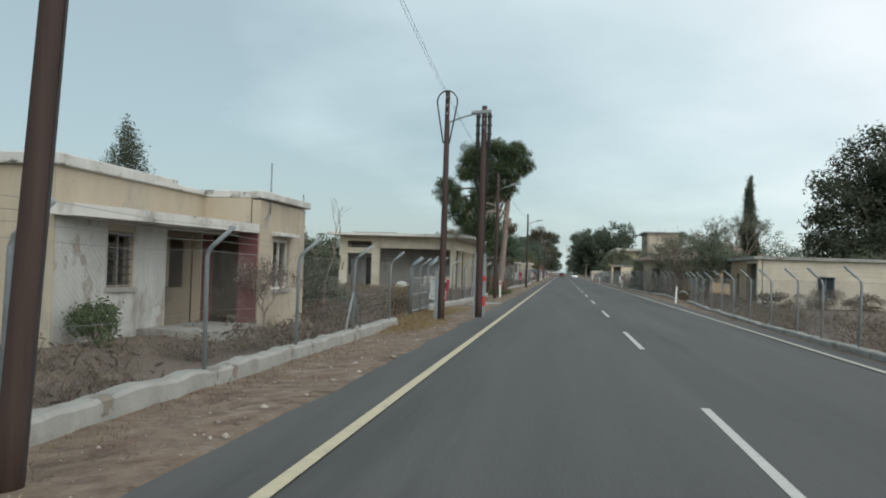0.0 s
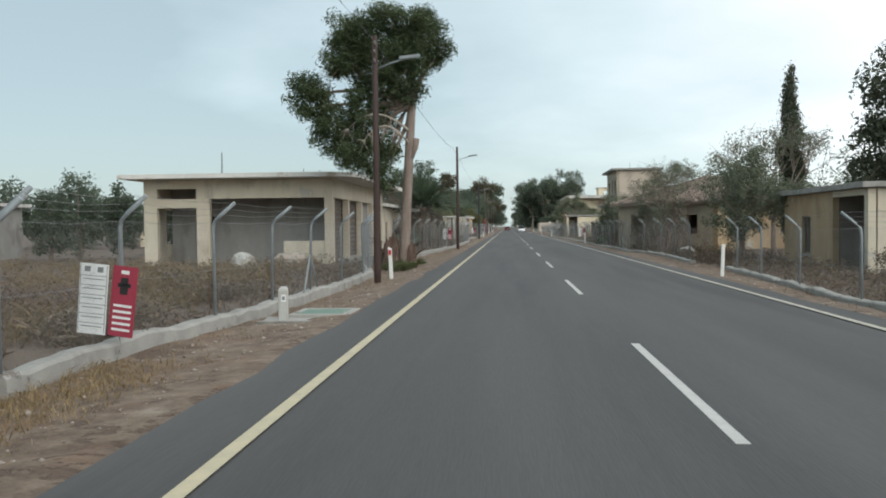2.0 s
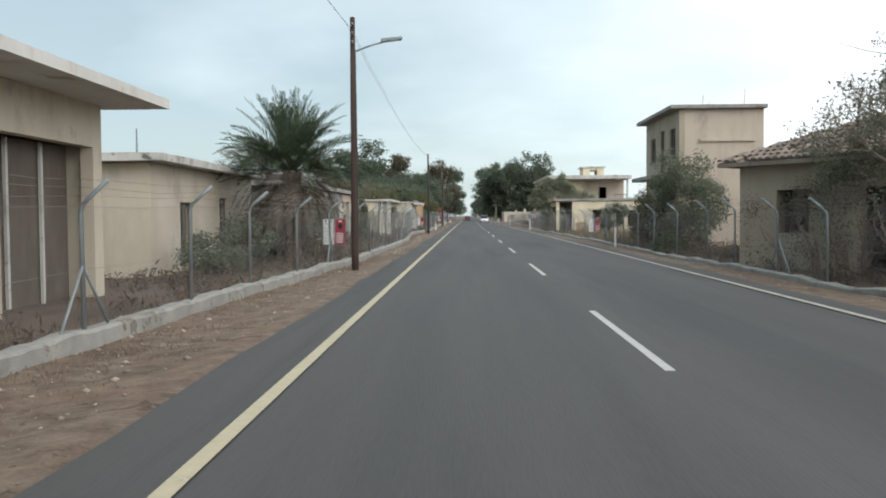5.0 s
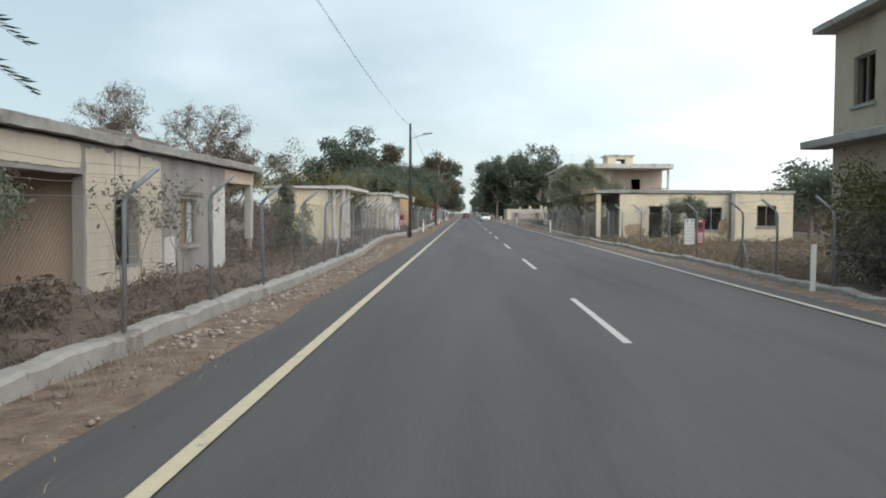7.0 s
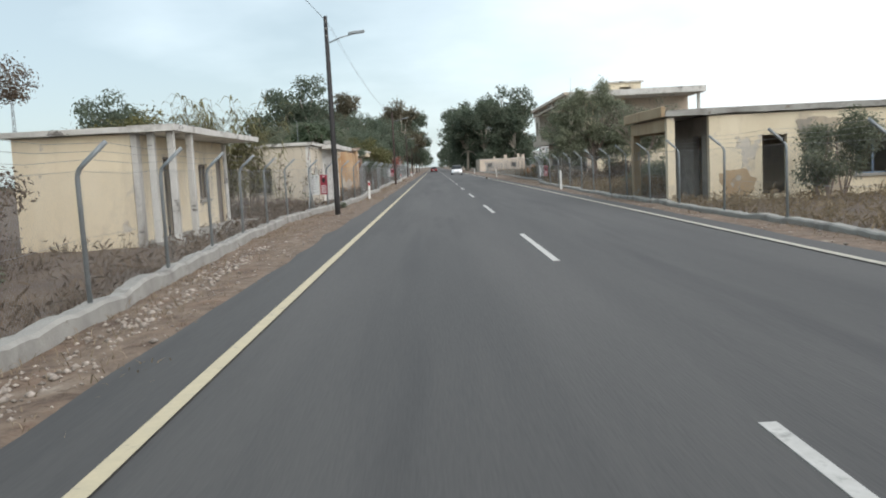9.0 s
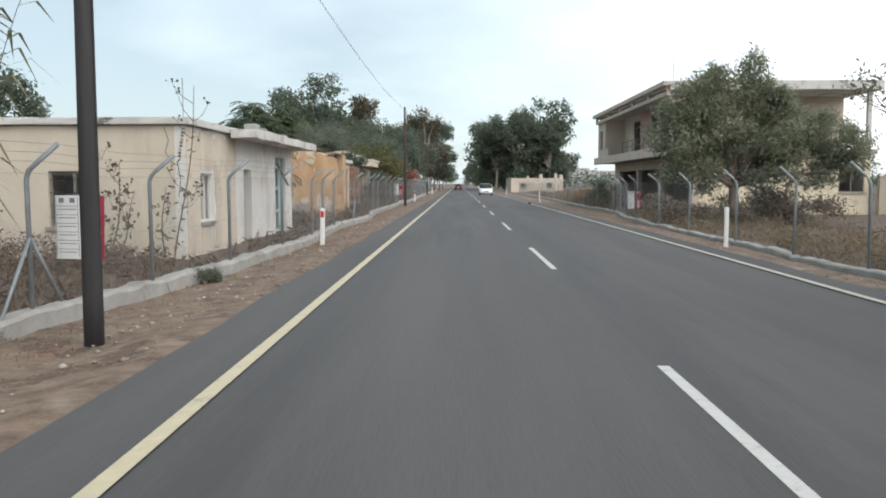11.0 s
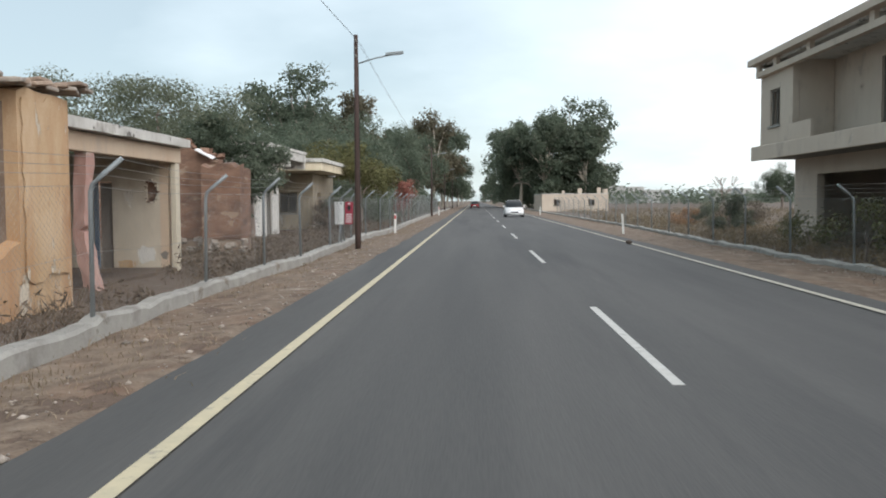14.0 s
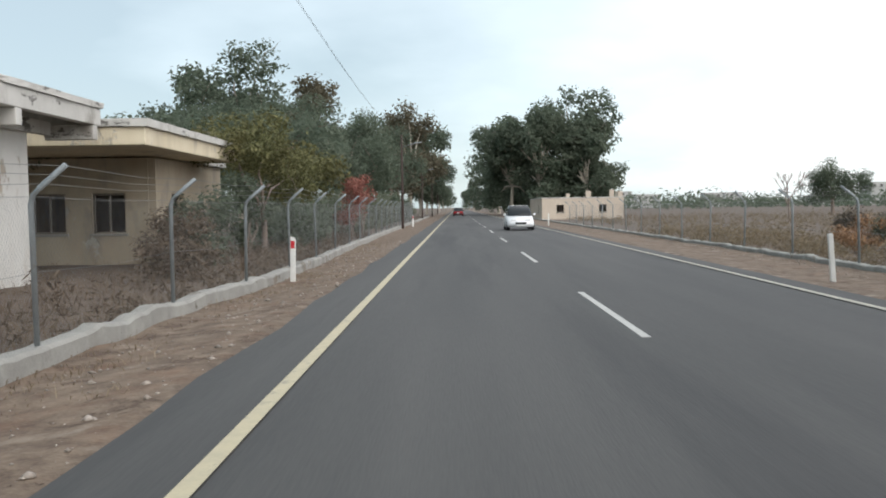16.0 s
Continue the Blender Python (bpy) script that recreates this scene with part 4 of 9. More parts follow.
# ---- poles and wires ----
def pole(x, y, h, r, mat=None, lamp=True, loop=False, heads=False, reach=1.5, band=False, lean=0.0, label="tall brown creosoted wooden utility pole on the dirt verge"):
    ob = thing("utility_pole", label, "utility pole", "roadside poles")
    z0 = ground_z(x, y)
    ob.matrix_basis = pose(x, y, z0, 0, lean, 0)
    bm = bmesh.new()
    tube(bm, [(0, 0, -0.3), (0, 0, 0.5), (0, 0, h * 0.5), (0, 0, h)], [r, r * 0.98, r * 0.85, r * 0.68], 14)
    part("shaft", bm, mat or M_POLE, ob)
    bm = bmesh.new()
    tube(bm, [(r * 0.9, 0, 0.1), (r * 0.88, 0, h * 0.5), (r * 0.7, 0, h * 0.86)], 0.014, 5)
    part("cable", bm, M_BLACK, ob, "black cable clipped to the shaft")
    for k in range(3):
        bm = bmesh.new()
        z = h - 0.25 - 0.25 * k
        tube(bm, [(0.02, -r * 0.75, z), (0.02, -r * 0.75 - 0.12, z), (0.02, -r * 0.75 - 0.12, z + 0.06)], [0.02, 0.02, 0.035], 6)
        part("insulator", bm, M_CONC, ob)
    if lamp:
        z = h - 0.95
        bm = bmesh.new()
        tube(bm, [(r * 0.7, 0, z), (r + reach * 0.5, 0, z + 0.16), (r + reach, 0, z + 0.26)], 0.024, 6)
        arm = part("lamp_arm", bm, M_GALV, ob)
        bm = bmesh.new()
        vs = box(bm, r + reach - 0.1, r + reach + 0.5, -0.09, 0.09, z + 0.24, z + 0.34)
        for v in vs:
            if v.co.x > r + reach + 0.3:
                v.co.z += 0.06
                v.co.y *= 0.6
        bmesh.ops.bevel(bm, geom=bm.edges[:], offset=0.02, segments=2, affect="EDGES")
        part("lamp_head", bm, M_GALV, arm, "grey street lamp head")
    if loop:
        bm = bmesh.new()
        pts = []
        for k in range(17):
            a = math.pi * k / 16
            pts.append((-0.31 * math.cos(a), -0.05, h - 0.35 + 0.36 * math.sin(a)))
        pts = [(-r * 0.9, -0.05, h - 1.6), (-0.2, -0.05, h - 1.0)] + pts + [(0.2, -0.05, h - 1.0), (r * 0.9, -0.05, h - 1.6)]
        tube(bm, pts, 0.022, 6)
        part("cable_loop", bm, M_BLACK, ob, "black cable looped over the pole's head")
    if heads:
        for dx in (-0.19, 0.17):
            bm = bmesh.new()
            tube(bm, [(dx, 0, h - 1.35), (dx, 0, h - 1.3), (dx, 0, h - 0.25), (dx, 0, h - 0.2)], [0.05, 0.062, 0.062, 0.04], 8)
            for k in range(4):
                tube(bm, [(dx, 0, h - 1.2 + 0.28 * k), (dx, 0, h - 1.15 + 0.28 * k)], 0.085, 8)
            part("cable_head", bm, M_BLACK, ob, "dark ribbed cable termination")
        bm = bmesh.new()
        for dx in (-0.19, 0.17):
            tube(bm, [(dx, 0, h - 1.35), (dx * 0.9, 0.02, h - 2.2), (r * 0.95 * (1 if dx > 0 else -1), 0, h - 3.0), (r * (1 if dx > 0 else -1), 0, 0.4)], 0.022, 5)
        part("down_cable", bm, M_BLACK, ob)
        boxes("channel", [(r * 0.9, r * 0.9 + 0.075, -0.05, 0.05, 0.0, 2.05)], M_GALV, ob, "galvanised cable channel")
        boxes("channel", [(-r * 0.9 - 0.05, -r * 0.9, -0.05, 0.05, 0.0, 2.05)], M_GALV, ob, "galvanised cable channel")
    if band:
        for z, hz in ((0.4, 0.3), (1.18, 0.16)):
            boxes("reflector", [(r * 0.9 + 0.004, r * 0.9 + 0.085, -0.056, 0.056, z, z + hz)], M_REFL, ob, "red reflective sleeve")
    return ob


pole(-3.72, 9.1, 8.0, 0.105, lamp=True, lean=3.2)
p1 = pole(-3.68, 29.35, 7.0, 0.1, loop=True, lamp=True, reach=0.75, label="brown wooden pole with a cable looped over its head")
boxes("channel", [(-0.215, -0.105, -0.05, 0.05, 0.0, 1.5)], M_GALV, p1, "galvanised cable channel")
pole(-2.66, 30.6, 6.75, 0.122, lamp=False, heads=True, band=True, label="brown wooden pole with cable terminations and red reflective bands")
pole(-3.79, 51.5, 7.1, 0.102, reach=0.7)
pole(-3.49, 85.9, 7.1, 0.102, reach=0.8)
pole(-3.80, 138.95, 7.2, 0.1, mat=M_POLEBLACK, reach=0.8, label="black tarred wooden utility pole on the dirt verge")
pole(-4.05, 192.8, 7.2, 0.1, reach=1.0)
pole(-4.7, 254.0, 7.3, 0.1, reach=1.0)
for yy in (300, 346, 392):
    pole(-5.0, yy, 7.3, 0.1, reach=1.0)


def wires():
    tops = [(-3.28, 9.1, 7.78), (-3.68, 29.35, 6.75), (-3.79, 51.5, 6.85), (-3.64, 85.9, 6.85), (-3.80, 138.95, 6.95), (-4.05, 192.8, 6.95), (-4.7, 254.0, 7.0), (-5, 300, 7.0), (-5, 346, 7), (-5, 392, 7)]
    tops = [(-3.6, -30, 7.8)] + tops
    for a, b in zip(tops, tops[1:]):
        for dx, dz in ((-0.02, 0.0), (0.16, -0.22)):
            bm = bmesh.new()
            L = b[1] - a[1]
            pts = []
            for k in range(9):
                t = k / 8
                pts.append((a[0] + (b[0] - a[0]) * t + dx, a[1] + L * t, a[2] + (b[2] - a[2]) * t + dz - 4 * t * (1 - t) * L * 0.012))
            tube(bm, pts, 0.0042, 4, False)
            tagged(mesh_object("overhead_wire", bm, M_BLACK), "thin dark overhead wire strung between the poles", "cable", "overhead wires")


wires()


# ---- roadside posts, signs, gate ----
def marker_post():
    ob = thing("marker_post", "white plastic roadside marker post with a red reflector", "marker post", "roadside marker posts")
    bm = bmesh.new()
    vs = box(bm, -0.055, 0.055, -0.035, 0.035, -0.1, 0.98)
    for v in vs:
        if v.co.z > 0.9 and v.co.x > 0:
            v.co.z -= 0.05
    bmesh.ops.bevel(bm, geom=bm.edges[:], offset=0.012, segments=2, affect="EDGES")
    part("post", bm, M_POSTW, ob)
    boxes("reflector", [(-0.042, 0.042, -0.041, -0.0355, 0.72, 0.88)], M_REFL, ob, "red rectangular reflector")
    return ob


def plain_post():
    ob = thing("marker_post", "plain white plastic roadside marker post", "marker post", "roadside marker posts")
    bm = bmesh.new()
    box(bm, -0.05, 0.05, -0.035, 0.035, -0.1, 0.95)
    bmesh.ops.bevel(bm, geom=bm.edges[:], offset=0.012, segments=2, affect="EDGES")
    part("post", bm, M_POSTW, ob)
    boxes("reflector", [(-0.03, 0.03, 0.0355, 0.041, 0.72, 0.85)], M_REFL, ob)
    return ob


mp = marker_post()
mp.matrix_basis = pose(-3.6, 53.05, ground_z(-3.6, 53.05), 0, -2.5, 0)
for x, y, a in ((-3.62, 152.2, 1), (-4.03, 205.9, 1), (-4.1, 258, 0)):
    copy_thing(mp, pose(x, y, ground_z(x, y), 0, a, 0))
pp = plain_post()
pp.matrix_basis = pose(6.32, 53.1, ground_z(6.32, 53.1), 0, 2, 0)
for x, y, a in ((6.7, 102.3, 0.5), (6.3, 151.0, 0), (6.95, 204.6, -4), (6.9, 256, 0)):
    copy_thing(pp, pose(x, y, ground_z(x, y), 0, a, 0))


def warning_sign(x, y, z, yaw, gap=0.04, order=1, scale=0.76, roll=0.0):
    """A white notice and a crimson one side by side, with unreadable lines as bars; faces -y before the turn."""
    ob = thing("warning_sign", "white notice board with grey lines hung on the fence" , "sign", "fence notices")
    ob.matrix_basis = pose(x, y, z, 0, roll, yaw) @ Matrix.Scale(scale, 4)
    w, h = 0.44, 1.0
    bm = bmesh.new(); box(bm, -w / 2, w / 2, 0, 0.012, -h / 2, h / 2)
    part("board", bm, M_SIGNW, ob)
    boxes("border", [(-w / 2 + 0.012, -w / 2 + 0.02, -0.0045, -0.0005, -0.47, 0.48), (w / 2 - 0.02, w / 2 - 0.012, -0.0045, -0.0005, -0.47, 0.48)], M_INK, ob)
    for i in range(6):
        zz = 0.26 - 0.135 * i
        boxes("frame_line", [(-w / 2 + 0.025, w / 2 - 0.025, -0.0045, -0.0005, zz + 0.066, zz + 0.074)], M_INK, ob)
        boxes("text_bar", [(-w / 2 + 0.06, w / 2 - 0.06, -0.0045, -0.0005, zz + 0.016, zz + 0.028)], M_INK, ob)
    for dx in (-0.1, 0.1):
        boxes("emblem", [(dx - 0.045, dx + 0.045, -0.0045, -0.0005, 0.385, 0.46)], M_INK, ob)
    rx = order * (w / 2 + gap + 0.2)
    o2 = thing("warning_sign", "crimson notice board with a pictogram hung on the fence", "sign", "fence notices")
    o2.matrix_basis = pose(x, y, z, 0, roll, yaw) @ Matrix.Scale(scale, 4) @ pose(rx, 0.02, 0.0, 0, 2, 0)
    bm = bmesh.new(); box(bm, -0.19, 0.19, 0, 0.012, -0.5, 0.5)
    part("board", bm, M_SIGNR, o2)
    bm = bmesh.new(); box(bm, -0.06, 0.06, -0.0045, -0.0005, 0.1, 0.34); box(bm, -0.1, 0.1, -0.0045, -0.0005, 0.2, 0.26)
    part("pictogram", bm, M_BLACK, o2)
    boxes("heading", [(-0.06, 0.06, -0.0045, -0.0005, 0.39, 0.44)], M_SIGNW, o2)
    for i in range(5):
        boxes("text_bar", [(-0.14, 0.14, -0.0045, -0.0005, -0.08 - 0.085 * i, -0.045 - 0.085 * i)], M_SIGNW, o2)


warning_sign(-5.1, 37.3, 0.66, -6, scale=0.86, roll=5.0)
warning_sign(-4.49, 87.45, 0.985, -6)
warning_sign(-4.80, 140.6, 0.98, -14)
warning_sign(-4.70, 192.9, 1.07, -14)
warning_sign(7.3, 114.0, 0.85, 14, scale=0.86)
warning_sign(7.55, 168.5, 0.75, 20)


def gate():
    ob = thing("steel_gate", "pale galvanised steel tube gate standing shut in the fence", "gate")
    x = -5.04
    for yy in (31.66, 35.22):
        o = new("gate_post", POST_L)
        o.parent = ob
        o.matrix_basis = pose(x - 0.03, yy, -0.05, 0, 0, 0)
    for a, b in ((31.8, 33.35), (33.45, 35.1)):
        bm = bmesh.new()
        tube(bm, [(x, a, 1.12), (x, b, 1.12)], 0.024, 8)
        tube(bm, [(x, a, 0.58), (x, b, 0.58)], 0.024, 8)
        tube(bm, [(x, a, 0.02), (x, b, 0.02)], 0.024, 8)
        leaf = part("gate_leaf", bm, M_GALV, ob)
        for yy in (a, b):
            o = new("stile", POST_L)
            o.parent = leaf
            o.matrix_basis = pose(x, yy, -0.08, 0, 0, 0)
        w = new("chain_link", LINK)
        w.parent = leaf
        w.matrix_basis = Matrix(((1, 0, 0, x), (0, b - a, 0, a), (0, 0, 0.7, 0.03), (0, 0, 0, 1)))
    boxes("padlock", [(x + 0.03, x + 0.07, 33.35, 33.45, 0.46, 0.6)], M_WOODGREY, ob, "rusty padlock and chain", bevel=0.01)


gate()


def drain_cover():
    ob = thing("utility_chamber", "concrete chamber with a faded green lid set in the verge", "utility chamber")
    zt = -0.015
    boxes("surround", [(-3.9, -2.82, 41.95, 42.05, -0.35, zt), (-3.9, -2.82, 43.0, 43.12, -0.35, zt), (-3.9, -3.80, 42.052, 42.998, -0.35, zt), (-2.96, -2.82, 42.052, 42.998, -0.35, zt)], M_CONC, ob, "pale concrete surround", bevel=0.012)
    for x0, x1 in ((-3.795, -3.385), (-3.375, -2.965)):
        lid = boxes("lid", [(x0, x1, 42.056, 42.994, zt - 0.05, zt - 0.012)], M_GREENLID, ob, "faded green lid leaf", bevel=0.006)
        boxes("lifting_slot", [(x0 + 0.16, x0 + 0.24, 42.09, 42.12, zt - 0.0115, zt - 0.008)], M_DARK, lid)
    o3 = thing("concrete_pad", "broken thin concrete pad round the marker and chamber", "slab")
    gz = ground_z(-3.9, 41.6)
    worn_slab("body", -4.25, -3.05, 41.25, 41.93, gz - 0.06, gz + 0.025, M_CONC, o3, "", 0.16, 8.0)
    o2 = thing("marker_stub", "short white concrete marker with a square plate", "marker post")
    bm = bmesh.new()
    box(bm, -3.98, -3.83, 41.58, 41.73, -0.3, 0.5)
    for v in bm.verts:
        if v.co.z > 0.4 and v.co.y < 41.6:
            v.co.z -= 0.05
    bmesh.ops.bevel(bm, geom=bm.edges[:], offset=0.025, segments=2, affect="EDGES")
    part("body", bm, M_OLDWASH, o2)
    boxes("plate", [(-3.92, -3.84, 41.572, 41.579, 0.24, 0.36)], M_SIGNW, o2, "small pale plate")
    boxes("emblem", [(-3.905, -3.855, 41.568, 41.5715, 0.27, 0.33)], M_INK, o2)


drain_cover()


# ---- houses beside the road, driver's kerb side ----
def cream_house():
    """L-shaped house: a tall block, a recessed porch under a canopy, a projecting room."""
    ob = thing("cream_house", "derelict cream house with white roof bands and a sagging porch canopy", "house")
    g, xb = -0.2, -8.9
    # tall block
    wall(ob, "y", 17.55, 0.22, -17, xb - 0.22, g, 3.08, M_BEIGE)
    wall(ob, "x", xb, -0.22, 17.55, 23.75, g, 3.08, M_BEIGE, [(19.35, 20.35, 0.88, 2.02), (21.85, 23.7, g - 1, 2.18)], "cream upper wall over flaking whitewash")
    for row in [(xb, xb + 0.007, 17.6, 19.3, g, 2.18), (xb, xb + 0.007, 20.4, 21.8, g, 2.18), (xb, xb + 0.007, 19.3, 20.4, g, 0.78)]:
        boxes("wash", [row], M_OLDWASH, ob, "flaking whitewash on the lower wall")
    opening(ob, "x", xb, -1, 19.35, 20.35, 0.88, 2.02, bars=7)
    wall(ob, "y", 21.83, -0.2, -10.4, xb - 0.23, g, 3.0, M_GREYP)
    boxes("roof_band", [(-17.1, xb + 0.1, 17.43, 22.1, 3.085, 3.3)], M_FASCIA, ob, bevel=0.02)
    boxes("roof_band", [(-17.1, xb + 0.1, 22.11, 23.72, 3.085, 3.2)], M_FASCIA, ob, bevel=0.02)
    # recessed porch
    wall(ob, "y", 23.75, 0.22, -12, -7.68, g, 3.05, M_BEIGE, [(-9.85, -9.4, 0.8, 2.05), (-9.18, -7.97, g - 1, 2.12)])
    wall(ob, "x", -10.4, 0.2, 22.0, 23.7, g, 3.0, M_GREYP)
    boxes("porch_door", [(-9.16, -8.66, 23.8, 23.85, g, 2.1)], M_RED, ob, "dark red panelled door")
    boxes("porch_panel", [(-7.95, -7.46, 23.70, 23.745, g, 2.18)], M_RED, ob, "dark red painted panel beside the door")
    # projecting room
    wall(ob, "x", -7.43, -0.22, 23.75, 27.36, g, 3.02, M_BEIGE, [(24.75, 26.03, 0.8, 2.09)])
    opening(ob, "x", -7.43, -1, 24.75, 26.03, 0.8, 2.09, M_FASCIA)
    boxes("window_hood", [(-7.427, -7.2, 24.6, 26.2, 2.17, 2.27)], M_FASCIA, ob)
    wall(ob, "y", 27.36, -0.22, -17, -7.66, g, 3.02, M_BEIGE)
    wall(ob, "x", -17, 0.22, 17.78, 27.1, g, 3.02, M_BEIGE)
    boxes("roof_band", [(-16.9, -7.3, 23.73, 27.5, 3.055, 3.24)], M_FASCIA, ob, bevel=0.02)
    # canopy over the notch, splayed outwards
    bm = bmesh.new()
    outline = [(xb, 17.4), (-8.5, 17.5), (-8.15, 18.9), (-7.42, 23.69), (xb, 23.69)]
    lo = [bm.verts.new((x, y, 2.2)) for x, y in outline]
    hi = [bm.verts.new((x, y, 2.42)) for x, y in outline]
    bm.faces.new(lo[::-1]); bm.faces.new(hi)
    for i in range(len(lo)):
        j = (i + 1) % len(lo)
        bm.faces.new((lo[i], lo[j], hi[j], hi[i]))
    part("canopy", bm, M_FASCIA, ob, "stained white concrete porch canopy")
    boxes("porch_step", [(-8.88, -7.3, 20.6, 23.65, g - 0.1, 0.0)], M_CONC, ob)
    bm = bmesh.new()
    tube(bm, [(-7.38, 23.95, 2.55), (-7.38, 24.3, 2.7), (-7.38, 24.3, 3.0)], 0.015, 5)
    tube(bm, [(-7.38, 24.3, 2.7), (-7.38, 24.3, 4.0)], 0.02, 6)
    part("mast", bm, M_GALV, ob, "thin rusty roof mast")
    boxes("porch_step", [(-7.18, -6.75, 19.9, 22.4, -0.3, -0.1)], M_CONC, ob, "sunken concrete slab before the porch")


cream_house()


def shop_ruin():
    """Corner shop with a deep canopy on square columns."""
    ob = thing("shop_ruin", "derelict cream corner shop with a wide canopy and open fronts", "shop")
    g = -0.15
    x0, x1, y0, y1 = -16.2, -7.7, 64.0, 79.0
    wall(ob, "y", y0, 0.25, x0, x1, g, 3.7, M_SHOP, [(-15.6, -13.8, g - 1, 2.45), (-15.6, -13.8, 2.85, 3.3), (-13.2, -8.05, g - 1, 2.85)])
    boxes("low_wall", [(-9.9, -8.07, 64.05, 64.25, g, 0.95)], M_SHOP, ob, "low peeling wall under the shop window")
    wall(ob, "x", x1, -0.25, y0 + 0.25, y1, g, 3.7, M_SHOP, [(64.4, 67.6, g - 1, 2.85), (67.95, 71.3, g - 1, 2.85), (71.65, 74.8, g - 1, 2.85), (75.15, 78.6, g - 1, 2.85)])
    wall(ob, "y", y1, -0.2, x0, x1 - 0.26, g, 3.7, M_SHOP)
    wall(ob, "x", x0, 0.2, y0 + 0.26, y1 - 0.21, g, 3.7, M_SHOP, [(66, 69, 0.8, 2.4)])
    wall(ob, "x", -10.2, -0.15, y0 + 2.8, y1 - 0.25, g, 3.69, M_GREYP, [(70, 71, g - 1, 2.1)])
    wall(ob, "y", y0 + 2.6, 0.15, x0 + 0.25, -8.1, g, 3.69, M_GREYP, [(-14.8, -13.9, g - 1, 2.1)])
    boxes("shutter", [(-8.05, -7.95, 71.66, 74.79, g, 2.84)], M_GREYP, ob, "grey blocked shop bay")
    for y0b, y1b in ((64.45, 67.55), (67.98, 71.27)):
        for i in range(13):
            boxes("shutter_slat", [(-8.06, -7.99, y0b, y1b, 0.02 + i * 0.22, 0.215 + i * 0.22)], M_SHUT, ob)
    boxes("shutter", [(-8.3, -8.22, 75.2, 78.55, g, 2.84)], M_SHUT, ob, "dark brown closed shop front")
    for yy in (76.2, 77.4):
        boxes("mullion", [(-8.2, -8.14, yy, yy + 0.07, g, 2.84)], M_FASCIA, ob)
    for a, b in ((64.02, 64.39), (67.61, 67.94), (71.31, 71.64), (74.81, 75.14)):
        boxes("pilaster", [(x1 + 0.002, x1 + 0.03, a, b, g, 2.84)], M_PALEWALL, ob, "white painted pier between the shop bays")
    boxes("pilaster", [(-8.03, x1, 63.97, 63.998, g, 2.84)], M_PALEWALL, ob, "white painted corner pier")
    boxes("pilaster", [(-13.78, -13.22, 63.97, 63.998, g, 2.84)], M_PALEWALL, ob, "white painted pier")
    # canopy with a rounded outer corner
    bm = bmesh.new()
    outline = [(x0 - 0.7, 62.9)]
    R = 1.6
    for k in range(9):
        a = -math.pi / 2 + math.pi / 2 * k / 8
        outline.append((-6.5 - R + R * math.cos(a), 62.9 + R + R * math.sin(a)))
    outline += [(-6.5, 79.6), (x0 - 0.7, 79.6)]
    lo = [bm.verts.new((x, y, 3.705)) for x, y in outline]
    hi = [bm.verts.new((x, y, 3.90)) for x, y in outline]
    bm.faces.new(lo[::-1]); bm.faces.new(hi)
    for i in range(len(lo)):
        j = (i + 1) % len(lo)
        bm.faces.new((lo[i], lo[j], hi[j], hi[i]))
    part("canopy", bm, M_WHITE, ob, "thin white concrete canopy with a rounded corner")
    boxes("roof_upstand", [(-15.8, -12.5, 66, 74, 3.905, 4.08)], M_CONC, ob)
    for x, y in ((-9.2, 65), (-8.7, 66), (-8.5, 72)):
        bm = bmesh.new(); tube(bm, [(x, y, 3.9), (x + 0.02, y, 4.2)], 0.012, 5)
        part("rebar", bm, M_WOODGREY, ob)
    bm = bmesh.new()
    tube(bm, [(-9.3, 77.5, 3.9), (-9.3, 77.5, 4.95)], 0.03, 6)
    for k in range(5):
        tube(bm, [(-9.3, 77.5, 4.7), (-9.3 + 0.25 * math.cos(k * 1.26), 77.5 + 0.25 * math.sin(k * 1.26), 5.1)], 0.015, 5)
    part("roof_mast", bm, M_CONC, ob)
    boxes("step", [(-8.0, -7.2, 64.6, 71.0, g - 0.1, 0.08)], M_CONC, ob)


shop_ruin()

shell("grey_house", "grey rendered flat-roofed house far across the field", -39, -29, 68, 76, -0.2, 2.9, M_GREYP, {"S": [(-32.5, -31.3, 0.9, 2.0)], "E": [(70, 71, 0.8, 2.0)]}, (0.4, 0.4, 0.4, 0.4))
shell("white_hut", "small pale flat-roofed hut far across the field", -36, -30, 108, 114, -0.2, 2.6, M_CREAM, {"S": [(-33.8, -33.0, 0.9, 1.9)], "E": [(110, 111, 0.9, 1.9)]})
shell("white_house", "pale single-storey house behind scrub beside the shop", -14, -8.6, 84.0, 94.4, -0.2, 2.9, {"E": M_PALEWALL, "S": M_PALEWALL, "W": M_GREYP, "N": M_GREYP}, {"E": [(86.3, 87.4, 0.4, 1.9), (90.2, 91.1, -1, 2.1, "door")], "S": [(-11.5, -10.6, -1, 2.0, "door")]}, (0.3, 0.5, 0.5, 0.3), 0.22)


